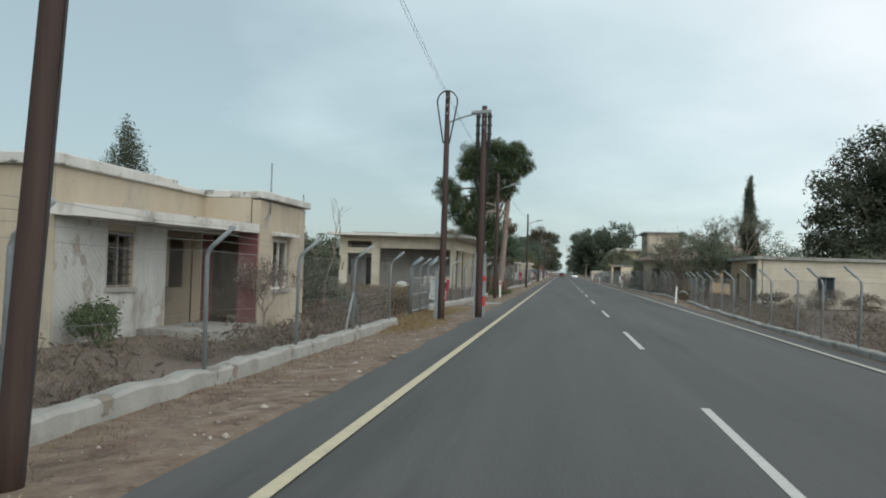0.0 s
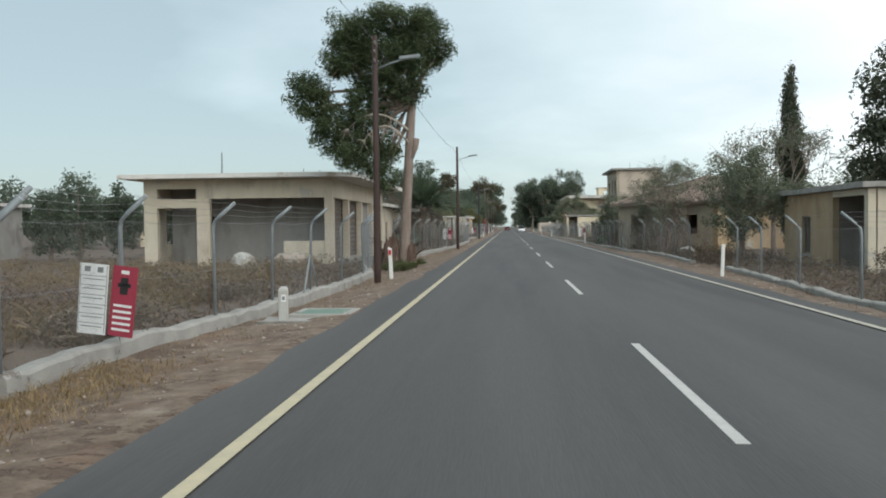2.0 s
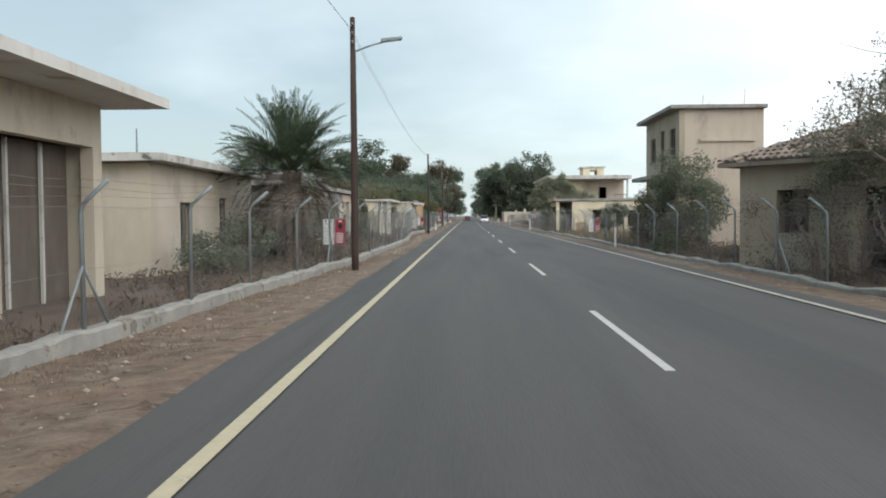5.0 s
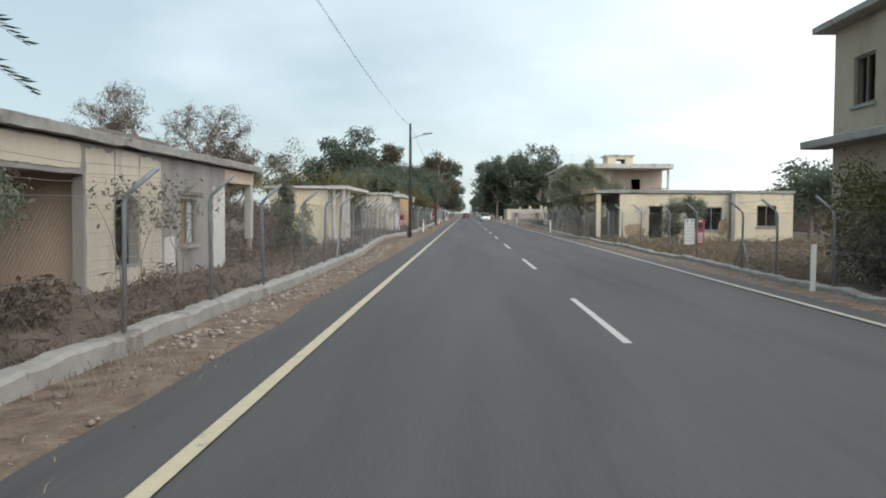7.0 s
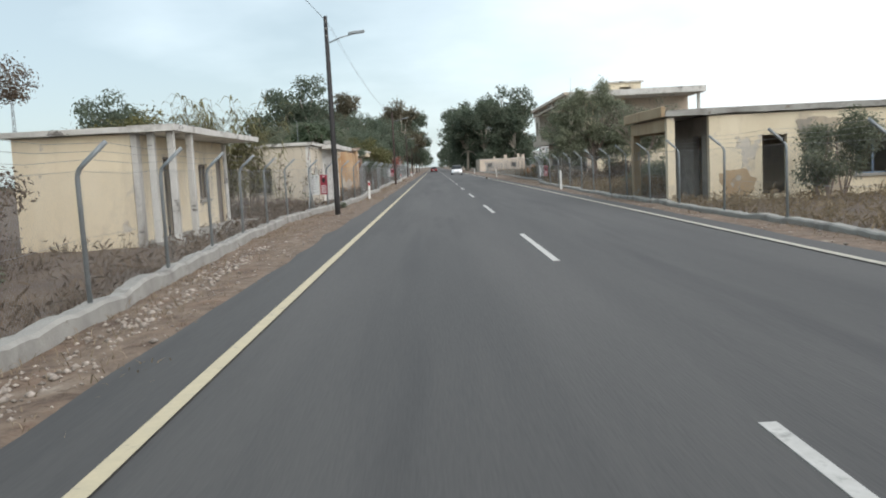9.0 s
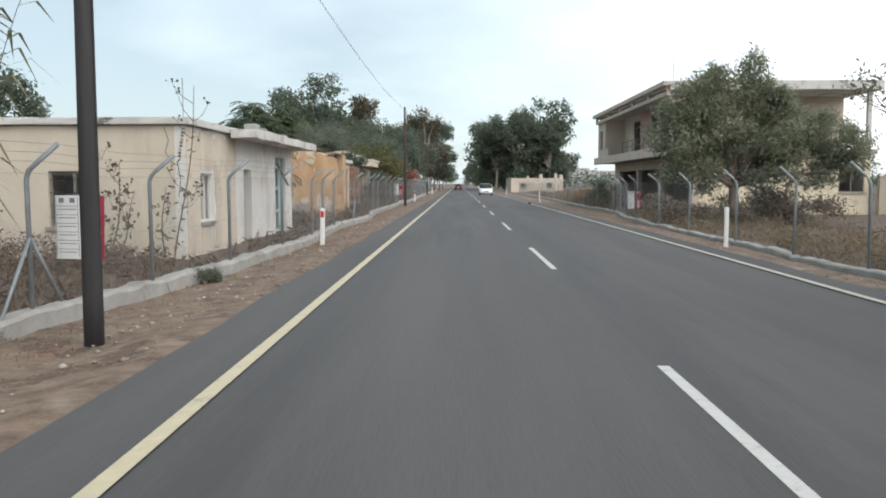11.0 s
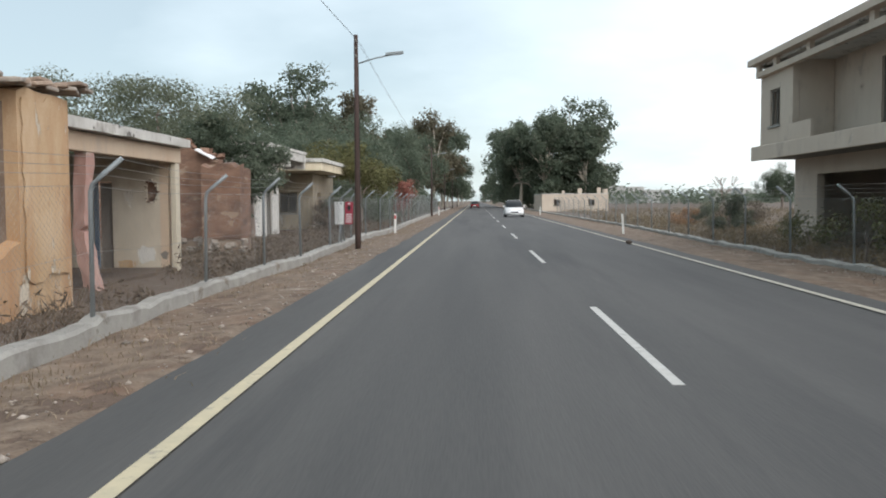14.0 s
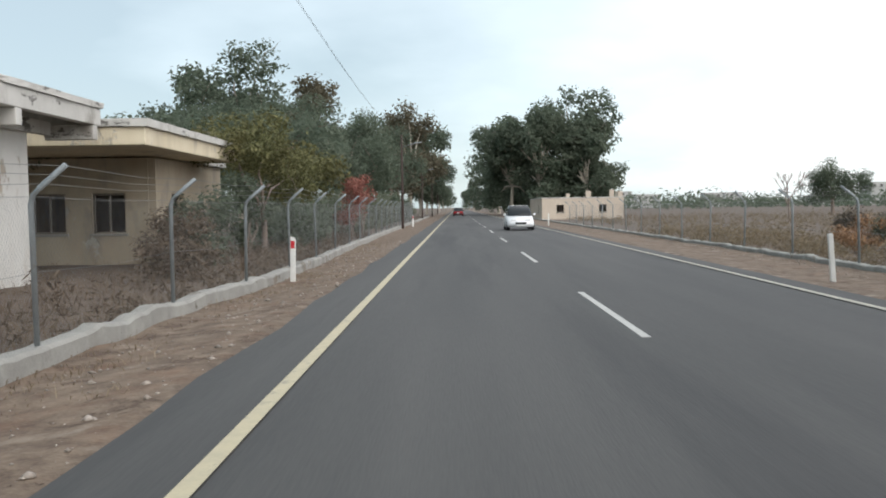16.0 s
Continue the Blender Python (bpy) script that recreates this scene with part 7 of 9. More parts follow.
for i, (x, y) in enumerate(((-4.1, 66.6),)):
    o = thing("concrete_slab", "broken flat concrete slab lying on the verge", "slab")
    o.matrix_basis = pose(x, y, ground_z(x, y) + 0.02, 2, 3, 20 + 40 * i)
    worn_slab("body", -0.4, 0.4, -0.75, 0.75, -0.04, 0.03, M_CONC, o, "", 0.08, 3.0 + i)


# ---- trees and shrubs ----
tree("pine_tree", "tall leaning pine with a lopsided dark crown and pale trunk", -4.2, 61.2, 11.0, 0.23,
     [(-1.9, 0, 9.2, 1.4, 1.5, 1.1), (-0.3, 0, 9.8, 1.5, 1.6, 0.9), (1.0, 0, 9.3, 1.1, 1.4, 0.95), (-2.2, 0, 8.2, 1.0, 1.4, 0.85), (-0.8, 0, 8.4, 1.6, 1.6, 1.1), (0.6, 0, 8.3, 1.1, 1.3, 0.95), (-0.9, 0, 7.3, 1.1, 1.2, 0.75), (0.2, 0, 7.2, 0.75, 0.9, 0.65), (1.6, 0, 8.8, 0.5, 0.8, 0.5),
      (-4.0, 0, 7.2, 0.75, 1.0, 0.75), (-3.5, 0, 6.5, 0.95, 1.2, 0.85), (-2.8, 0, 5.7, 1.15, 1.2, 0.95), (-2.1, 0, 5.0, 1.15, 1.1, 0.85), (-1.5, 0, 4.4, 1.0, 0.95, 0.65), (-1.7, 0, 6.3, 0.9, 1.0, 0.75), (-0.8, 0.2, 6.5, 0.7, 0.8, 0.6), (-1.1, 0.1, 5.5, 0.8, 0.9, 0.65), (-0.6, 0.1, 4.7, 0.55, 0.7, 0.5), (-1.0, -0.2, 3.9, 0.6, 0.7, 0.45), (-0.6, -0.3, 3.45, 0.45, 0.6, 0.4)],
     M_PINE, M_BARK, 92000, 0.15, 11, lean=(0.35, 0.1), fork=0.6, twigs=40, hollow=0.55, slim=0.24)
bm = bmesh.new()
tube(bm, [(-3.98, 61.25, 4.1), (-3.72, 61.25, 4.7), (-3.66, 61.25, 5.05)], [0.12, 0.13, 0.12], 9)
tagged(mesh_object("sawn_limb", bm, M_BARK, bpy.data.objects["pine_tree"]), "sawn-off stub of a limb").matrix_parent_inverse = Matrix.Translation((4.2, -61.2, -ground_z(-4.2, 61.2)))
def dead_limb():
    """A bare grey limb arching out under the pine's crown, with hanging twigs."""
    rnd = random.Random(6)
    ob = bpy.data.objects["pine_tree"]
    for z, dx, dy in ((5.5, -2.3, -0.9), (5.0, -1.6, -1.3)):
        bm = bmesh.new()
        pts = [Vector((0.25 + dx * t, dy * t, z + 0.9 * math.sin(2.2 * t) - 0.7 * t * t)) for t in [i / 10 for i in range(11)]]
        tube(bm, pts, [0.06 - 0.005 * i for i in range(11)], 6)
        for k in range(34):
            p = pts[rnd.randint(3, 10)]
            q = p + Vector((rnd.uniform(-0.35, 0.25), rnd.uniform(-0.3, 0.3), rnd.uniform(-0.75, -0.1)))
            tube(bm, [p, (p + q) / 2 + Vector((rnd.uniform(-.1, .1), 0, 0.06)), q], [0.012, 0.008, 0.003], 3, False)
        part("dead_limb", bm, M_BARKPALE, ob, "bare grey dead limb")


dead_limb()
tree("conifer_tree", "large dark dense tree behind the white house", 26.5, 79, 14.5, 0.4,
     [(0, 0, 11, 4, 4, 3.2), (-2.5, -1, 8.5, 3.6, 3.6, 2.8), (2.5, 0, 9, 4, 4, 3), (0, 0, 5.5, 5.5, 5, 2.8), (-4.2, -1, 5, 2.6, 2.6, 2.2)], M_CYPRESS, M_BARK, 36000, 0.33, 12, fork=0.3)
cypress("cypress_tree", "slender dark cypress rising above the scrub", 13.7, 69.8, 9.5, 0.66, 13, 17000)
cypress("cypress_tree", "broad dark cypress far behind the cream house", -26.5, 52, 10.4, 1.55, 14, 16000, 0.62)
bush("scrub_thicket", "feathery green wild bush beside the cream house", -7.6, 29.4, [(0, 0, 0.7, 0.9, 0.9, 0.7), (-0.1, 0, 1.5, 0.7, 0.7, 0.7), (0, 0, 2.2, 0.4, 0.4, 0.5), (-1.2, 0.6, 0.9, 1.0, 1.0, 0.9), (0.5, 0.7, 0.4, 0.6, 0.7, 0.4)], M_OLIVE, 11000, 0.12, 15)
bare_tree("dead_tree", "bare dead tree standing in the scrub", -7.3, 29.2, 4.0, 0.42, 0.05, 16, depth=5, n=2)
bush("shrub", "small green shrub against the whitewashed wall", -8.25, 17.9, [(0, 0, 0.45, 0.6, 0.5, 0.45)], M_GREEN, 2600, 0.09, 17)
bush("shrub", "soft low green weed at the foot of the pine", -3.95, 57.9, [(0, 0, 0.12, 0.34, 0.5, 0.2), (-0.3, 1.1, 0.12, 0.4, 0.6, 0.2), (0.05, 1.7, 0.14, 0.42, 0.6, 0.24), (-0.55, 2.2, 0.2, 0.4, 0.5, 0.28)], M_WEED, 9000, 0.055, 18)
bush("shrub", "small green tuft beside the stump", -3.75, 62.6, [(0, 0, 0.1, 0.28, 0.3, 0.14)], M_WEED, 900, 0.06, 418)
bush("shrub", "small green weed at the foot of the fence wall", -4.25, 144.2, [(0, 0, 0.12, 0.25, 0.4, 0.14)], M_OLIVE, 900, 0.06, 19)


def stump():
    """Two split masses of old root wood grown round the foot of the pine, with broken limbs."""
    rnd = random.Random(2)
    for label, x, y, rx, ry, h, cut in (("broad shaggy reddish-brown stump wrapped round the pine", -4.78, 61.0, 0.46, 0.4, 1.15, 3.0), ("dark split hollow stump leaning beside the pine", -3.98, 61.25, 0.3, 0.3, 0.98, 5.0)):
        ob = thing("tree_stump", label, "tree stump")
        ob.location = (x, y, -0.2)
        bm = bmesh.new()
        rings = []
        for j in range(15):
            t = j / 14
            ring = []
            for k in range(36):
                a = 2 * math.pi * k / 36
                ca, sa = math.cos(a), math.sin(a)
                ridge = 0.24 * noise.noise((ca * 1.7, sa * 1.7, t * 0.8 + cut)) + 0.13 * noise.noise((ca * 7, sa * 7, t * 1.4 + cut)) + 0.06 * noise.noise((ca * 17, sa * 17, t * 4))
                r = 0.9 - 0.28 * t + ridge + 0.35 * max(0, 0.25 - t)
                top = h * t + (0.34 * h * noise.noise((ca * 1.6, sa * 1.6, cut)) + 0.12 * rnd.uniform(-1, 1)) * t ** 3
                ring.append(bm.verts.new((rx * r * ca + 0.08 * t, ry * r * sa, top)))
            rings.append(ring)
        for r0, r1 in zip(rings, rings[1:]):
            for k in range(36):
                bm.faces.new((r0[k], r0[(k + 1) % 36], r1[(k + 1) % 36], r1[k])).smooth = True
        core = bm.verts.new((0, 0, h * 0.55))
        for k in range(36):
            bm.faces.new((rings[-1][k], rings[-1][(k + 1) % 36], core))
        part("wood", bm, M_ROTTEN, ob)
        for k in range(9 if rx > 0.4 else 4):
            bm = bmesh.new()
            a = rnd.uniform(2.2, 4.4) if rx > 0.4 else rnd.uniform(0, 6.28)
            p = Vector((rx * 0.75 * math.cos(a), ry * 0.75 * math.sin(a), rnd.uniform(0.45, 1.0) * h))
            L = rnd.uniform(0.25, 0.6)
            q = p + Vector((math.cos(a) * L, math.sin(a) * L * 0.6, rnd.uniform(-0.05, 0.4)))
            r = rnd.uniform(0.012, 0.05)
            tube(bm, [p, (p + q) / 2 + Vector((0, 0, 0.05)), q], [r, r * 0.85, r * 0.5], 6)
            part("broken_limb", bm, M_ROTTEN, ob)
        for k in range(26):
            bm = bmesh.new()
            a = rnd.uniform(0, 6.28)
            z = rnd.uniform(0.15, 0.95) * h
            p = Vector((rx * 0.82 * math.cos(a), ry * 0.82 * math.sin(a), z))
            q = p + Vector((math.cos(a) * 0.07, math.sin(a) * 0.07, -rnd.uniform(0.1, 0.3)))
            tube(bm, [p, q], [0.03, 0.006], 4)
            part("bark_strip", bm, M_ROTTEN, ob)


stump()


def palm(x, y, trunk_h, seed):
    rnd = random.Random(seed)
    ob = thing("palm_tree", "shaggy date palm with a skirt of dead fronds", "palm")
    ob.location = (x, y, ground_z(x, y))
    bm = bmesh.new()
    tube(bm, [(0, 0, -0.2), (0, 0, trunk_h * 0.5), (0, 0, trunk_h)], [0.3, 0.27, 0.33], 10)
    part("trunk", bm, M_BARK, ob)

    def frond(elev, az, L, droop, leaflet, verts, faces, foot=0.0, n=34):
        """A curved midrib with two rows of narrow leaflets in a shallow V."""
        d = Vector((math.cos(az) * math.cos(elev), math.sin(az) * math.cos(elev), math.sin(elev)))
        p = Vector((0, 0, trunk_h - foot)) + d * 0.2
        side = Vector((-math.sin(az), math.cos(az), 0))
        for i in range(n):
            t = i / n
            d = (d + Vector((0, 0, -droop * (0.25 + 1.3 * t * t) * 3.0 / n))).normalized()
            up = side.cross(d) * -1
            if up.z < 0:
                up = -up
            q = p + d * L / n
            b = len(verts)
            w = 0.022 * (1 - t) + 0.004
            verts.extend([p - side * w, p + side * w, q + side * w, q - side * w])
            faces.append((b, b + 1, b + 2, b + 3))
            if t > 0.14:
                for s in (-1, 1):
                    ll = leaflet * math.sin(math.pi * min(1, 0.3 + t * 0.62)) * rnd.uniform(0.8, 1.2)
                    tip = q + side * s * ll * 0.6 + d * ll * 0.75 + up * ll * rnd.uniform(0.1, 0.4) + Vector((0, 0, -ll * 0.3 * max(0, droop - 0.6)))
                    mid = (q + tip) / 2
                    c = len(verts)
                    verts.extend([q, mid - d * 0.028, tip, mid + d * 0.028])
                    faces.append((c, c + 1, c + 2, c + 3))
            p = q
    for k in range(140):
        v, f = [], []
        e = -0.08 + 1.5 * rnd.uniform(0.0, 1.0) ** 0.9
        frond(e, rnd.uniform(0, 6.28), rnd.uniform(2.1, 2.8), rnd.uniform(0.2, 0.6), 0.46, v, f, rnd.uniform(0.0, 0.2))
        raw_mesh("frond", [tuple(a) for a in v], f, M_PALM, ob)
    for k in range(110):
        v, f = [], []
        frond(rnd.uniform(-0.5, 0.2), rnd.uniform(0, 6.28), rnd.uniform(1.5, 2.6), rnd.uniform(0.9, 1.9), 0.36, v, f, rnd.uniform(0.1, 0.7), 22)
        raw_mesh("dead_frond", [tuple(a) for a in v], f, M_PALMDEAD, ob)
    for k in range(46):
        v, f = [], []
        frond(rnd.uniform(-1.3, -0.8), rnd.uniform(0, 6.28), rnd.uniform(0.9, 1.8), rnd.uniform(1.0, 2.0), 0.3, v, f, rnd.uniform(0.3, 1.4), 16)
        raw_mesh("dead_frond", [tuple(a) for a in v], f, M_PALMDEAD, ob)
    return ob


palm(-6.3, 91.0, 3.15, 3)
bush("scrub_thicket", "tall dark green scrub crowding the palm", -6.7, 95.3, [(0, 0, 1.1, 0.9, 1.3, 1.0), (-0.6, -1.6, 1.3, 0.9, 1.2, 1.1)], M_OLIVE, 7000, 0.1, 421)
bush("scrub_thicket", "dry grey scrub under the palm", -7.3, 93.5, [(0, 0, 0.9, 1.9, 1.8, 0.9), (0.7, 3.4, 0.3, 0.9, 1.4, 0.35), (-0.6, -3, 0.9, 1.3, 1.6, 0.9), (0.3, -1.5, 1.3, 0.9, 1.5, 0.9)], M_BRUSH, 26000, 0.1, 21)
bush("scrub_thicket", "dark olive scrub between the shop and the palm", -7.2, 84.5, [(0, 0, 0.6, 0.7, 1.6, 0.6), (0.2, 3, 0.8, 0.8, 1.4, 0.8)], M_OLIVE, 6000, 0.13, 22)
bare_tree("bare_tree", "spreading leafless tree behind the peeling house", -15.0, 124.6, 7.6, 0.95, 0.16, 23, M_BRUSH, 17000, 0.08, 6, 3, True)
bare_tree("bare_tree", "low twiggy leafless tree behind the peeling house", -11.9, 125.8, 5.6, 0.9, 0.1, 126, M_BRUSH, 11000, 0.08, 5, 3, True)
bare_tree("bare_tree", "spreading grey leafless tree at the field edge", -15.3, 122.5, 5.8, 0.9, 0.1, 124, M_TWIG, 5000, 0.07, 5, 3, True)
bush("shrub", "tall rounded dark green shrub beside the peeling house", -7.1, 117.0, [(0, 0, 0.8, 0.5, 0.5, 0.8), (0.02, 0, 1.8, 0.5, 0.5, 0.8), (0.02, 0, 2.5, 0.4, 0.4, 0.5)], M_OLIVE, 6500, 0.09, 24)
bare_tree("sapling", "slender airy sapling with pale sparse leaves", -7.25, 117.6, 4.2, 0.3, 0.03, 424, M_OLIVE, 420, 0.1, 5, 2)
bush("scrub_thicket", "green scrub beside the peeling house", -6.7, 118.2, [(0, 0, 0.9, 0.45, 0.7, 0.9), (-0.2, 0.8, 0.5, 0.6, 0.8, 0.5)], M_OLIVE, 2600, 0.1, 25)
bush("scrub_thicket", "dark brown thicket behind the open porch", -10.2, 119.0, [(0, 0, 0.9, 1.4, 1.6, 1.0), (-2.6, 1.0, 1.1, 1.6, 1.8, 1.1), (-5.2, 0.5, 1.2, 1.8, 1.8, 1.2), (1.6, 1.6, 0.7, 1.2, 1.6, 0.8), (0.4, 5.0, 1.0, 1.6, 2.0, 1.0), (-7.8, 2.0, 1.2, 1.8, 2.0, 1.2), (-1.2, 3.0, 2.0, 1.7, 1.6, 1.0), (-4.2, 3.0, 2.1, 1.8, 1.6, 1.0), (-7.4, 3.5, 2.1, 1.8, 1.6, 1.0)], M_BRUSH, 48000, 0.1, 525)
bush("scrub_thicket", "tall dead brown weeds beside the peeling house", -7.6, 118.5, [(-0.2, -6.4, 0.35, 0.9, 1.4, 0.45), (-0.3, -3.8, 0.5, 0.8, 1.4, 0.5), (0, 0, 0.5, 1.2, 2.4, 0.5), (-1.4, 3, 0.6, 1.4, 2.4, 0.6)], M_TWIG, 6000, 0.09, 125)
for i, (x, y, h) in enumerate(((-6.75, 100.9, 2.3), (-6.8, 102.1, 2.0), (-6.7, 103.9, 2.5), (-6.8, 104.6, 1.9))):
    bare_tree("creeper", "thin leafy creeper climbing the peeling wall", x, y, h, 0.34, 0.014, 130 + i, M_OLIVE, 170, 0.11, 4, 2)
bush("scrub_thicket", "yellow-green reeds behind the cream houses", -12.0, 142, [(0, 0, 2.6, 2.2, 3, 1.6), (-4, 4, 2.6, 3, 3, 1.8)], M_YELLOW, 8000, 0.2, 27)
bush("scrub_thicket", "low grey dry scrub before the cream gable", -8.6, 146.8, [(0, 0, 0.3, 1.6, 0.9, 0.35), (-3, 0.4, 0.35, 1.6, 0.8, 0.4), (2.2, -0.4, 0.25, 1.0, 0.8, 0.3)], M_TWIG, 6000, 0.08, 29)


def reeds(x, y, seed, n=46):
    """A clump of arching canes with long drooping strap leaves."""
    rnd = random.Random(seed)
    ob = thing("reed_clump", "tall yellow-green giant reeds arching over the fence", "reeds")
    ob.location = (x, y, ground_z(x, y))
    for k in range(n):
        bx, by = rnd.gauss(0, 0.7), rnd.gauss(0, 0.9)
        h, a = rnd.uniform(3.0, 5.2), rnd.uniform(0, 6.283)
        reach = rnd.uniform(0.3, 1.7)
        pts = [Vector((bx + math.cos(a) * reach * t * t, by + math.sin(a) * reach * t * t, -0.1 + h * (t - 0.22 * t * t * reach / 1.7))) for t in [i / 8 for i in range(9)]]
        bm = bmesh.new()
        tube(bm, pts, [0.014 - 0.0012 * i for i in range(9)], 4, False)
        cane = part("cane", bm, M_DRYLEAF, ob)
        v, f = [], []
        for i in range(34):
            t = rnd.uniform(0.25, 1.0)
            q = t * 8
            p = pts[int(min(7, q))].lerp(pts[int(min(7, q)) + 1], q - int(min(7, q)))
            b = rnd.uniform(0, 6.283)
            L = rnd.uniform(0.45, 0.9)
            d = Vector((math.cos(b), math.sin(b), 0))
            s = Vector((-d.y, d.x, 0)) * 0.024
            m = p + d * L * 0.45 + Vector((0, 0, 0.14))
            e = p + d * L * 0.95 + Vector((0, 0, rnd.uniform(-0.35, 0.02)))
            c = len(v)
            v += [tuple(p - s * 0.5), tuple(p + s * 0.5), tuple(m + s), tuple(m - s), tuple(e)]
            f += [(c, c + 1, c + 2, c + 3), (c + 3, c + 2, c + 4)]
        raw_mesh("foliage", v, f, M_REED, cane)


reeds(-8.2, 140.6, 55, 66)
reeds(-9.8, 141.4, 56, 38)


def tall_weed(x, y, h, seed, lean=0.15, arms=7):
    """A dry thistle: one bent stalk, short side arms with dark seed heads and a few leaves."""
    rnd = random.Random(seed)
    ob = thing("tall_weed", "dry branching thistle standing against the house wall", "weed")
    ob.location = (x, y, ground_z(x, y))
    bm = bmesh.new()
    pts = [Vector((lean * h * t + 0.06 * math.sin(5 * t + seed), 0.04 * math.sin(4 * t), h * t)) for t in [i / 10 for i in range(11)]]
    tube(bm, pts, [0.02 - 0.0014 * i for i in range(11)], 5, False)
    part("stalk", bm, M_DRYLEAF, ob)
    leaves, heads = [], []
    for k in range(arms):
        t = rnd.uniform(0.3, 1.0)
        p = pts[int(t * 10)]
        a = rnd.choice((0, math.pi)) + rnd.uniform(-0.7, 0.7)
        L = rnd.uniform(0.2, 0.5) * h * 0.4
        q = p + Vector((math.cos(a) * L * 0.6, math.sin(a) * L * 0.6, L * rnd.uniform(0.4, 0.9)))
        bm = bmesh.new()
        tube(bm, [p, p.lerp(q, 0.5) + Vector((math.cos(a) * 0.04, 0, -0.04)), q], [0.009, 0.007, 0.004], 4, False)
        for j in range(4):
            e = q + Vector((rnd.uniform(-0.1, 0.1), rnd.uniform(-0.1, 0.1), rnd.uniform(0.03, 0.16)))
            tube(bm, [q, e], [0.004, 0.003], 3, False)
            heads.append(e)
        part("arm", bm, M_DRYLEAF, ob)
    for e in heads:
        bm = bmesh.new()
        bmesh.ops.create_icosphere(bm, subdivisions=1, radius=rnd.uniform(0.018, 0.034), matrix=Matrix.Translation(e))
        part("seed_head", bm, M_BARKDARK, ob)
    rng = np.random.default_rng(seed)
    v, f = leaf_cloud(rng, [(tuple(p), (0.12, 0.12, 0.12)) for p in pts[1:8]], 40, 0.13, 0, 0.2)
    fast_mesh("foliage", v, f, M_OLIVE, ob)


for i, (x, y, h, lean, arms) in enumerate(((-6.15, 148.5, 3.7, 0.13, 9), (-7.55, 148.4, 2.1, 0.16, 9), (-7.35, 148.2, 1.5, 0.35, 6), (-7.8, 148.3, 2.3, 0.02, 6), (-6.35, 148.3, 1.6, 0.02, 6), (-9.9, 148.2, 1.2, -0.1, 5))):
    tall_weed(x, y, h, 300 + i, lean, arms)


def pinnate_tree(x, y, h, seed):
    """A spreading tree with long feathered leaves that droop in layers."""
    rnd = random.Random(seed)
    ob = thing("feather_leaf_tree", "dark green tree with drooping feathered leaves beside the whitewashed house", "tree")
    ob.location = (x, y, ground_z(x, y))
    bm = bmesh.new()
    tube(bm, [(0, 0, -0.2), (0.03, 0, h * 0.25), (0.1, 0.05, h * 0.5)], [0.13, 0.1, 0.08], 10)
    part("trunk", bm, M_BARK, ob)
    tips = []
    for k in range(15):
        a = 2.4 * k + rnd.uniform(-0.3, 0.3)
        r = rnd.uniform(0.5, 2.0)
        tip = Vector((math.cos(a) * r, math.sin(a) * r, h * rnd.uniform(0.42, 1.0) - 0.35 * r))
        bm = bmesh.new()
        branch_set(bm, rnd, (0.1, 0.05, h * rnd.uniform(0.2, 0.5)), [tip], 0.05)
        part("limb", bm, M_BARK, ob)
        tips.append(tip)
    verts, faces = [], []
    for tip in tips:
        for k in range(95):
            a = rnd.uniform(0, 6.283)
            p = tip + Vector((rnd.gauss(0, 0.32), rnd.gauss(0, 0.32), rnd.gauss(0, 0.16)))
            d = Vector((math.cos(a), math.sin(a), rnd.uniform(-0.1, 0.45))).normalized()
            side = Vector((-math.sin(a), math.cos(a), 0))
            L = rnd.uniform(0.4, 0.75)
            for i in range(9):
                d = (d + Vector((0, 0, -0.13))).normalized()
                q = p + d * L / 9
                for s in (-1, 1):
                    ll = 0.17 * math.sin(math.pi * (0.2 + 0.75 * i / 9))
                    e = q + side * s * ll + d * ll * 0.35 + Vector((0, 0, -ll * 0.4))
                    c = len(verts)
                    verts += [tuple(q - d * 0.03), tuple((q + e) / 2 - d * 0.032), tuple(e), tuple((q + e) / 2 + d * 0.032)]
                    faces.append((c, c + 1, c + 2, c + 3))
                p = q
    fast_mesh("crown", np.array(verts), np.array(faces), M_FEATHER, ob)


pinnate_tree(-8.5, 166.4, 5.1, 31)
tree("round_tree", "round dark tree behind the whitewashed house", -26, 176, 9, 0.3, [(0, 0, 6.4, 2.6, 2.6, 2.2), (1.5, 0, 5.2, 2.2, 2.2, 1.8)], M_EUC, M_BARK, 6000, 0.3, 32)
tree("carob_tree", "dense olive-green tree behind the ruins", -14.0, 201, 7.5, 0.3, [(0, 0, 5.4, 3.0, 3.0, 1.8), (3.0, -2.5, 4.4, 2.2, 2.4, 1.6), (-3, -2, 4.8, 2.8, 2.8, 1.9), (2.0, 1, 3.0, 2, 2.2, 1.4)], M_OLIVE, M_BARK, 30000, 0.14, 33, fork=0.35)
tree("carob_tree", "dense olive-green tree behind the open shed", -18.5, 214, 7.0, 0.3, [(0, 0, 4.9, 3.2, 3.2, 1.9), (3.4, -1, 4.2, 2.4, 2.4, 1.6), (-3, 0, 4.4, 2.6, 2.6, 1.7)], M_OLIVE, M_BARK, 22000, 0.15, 34, fork=0.35)
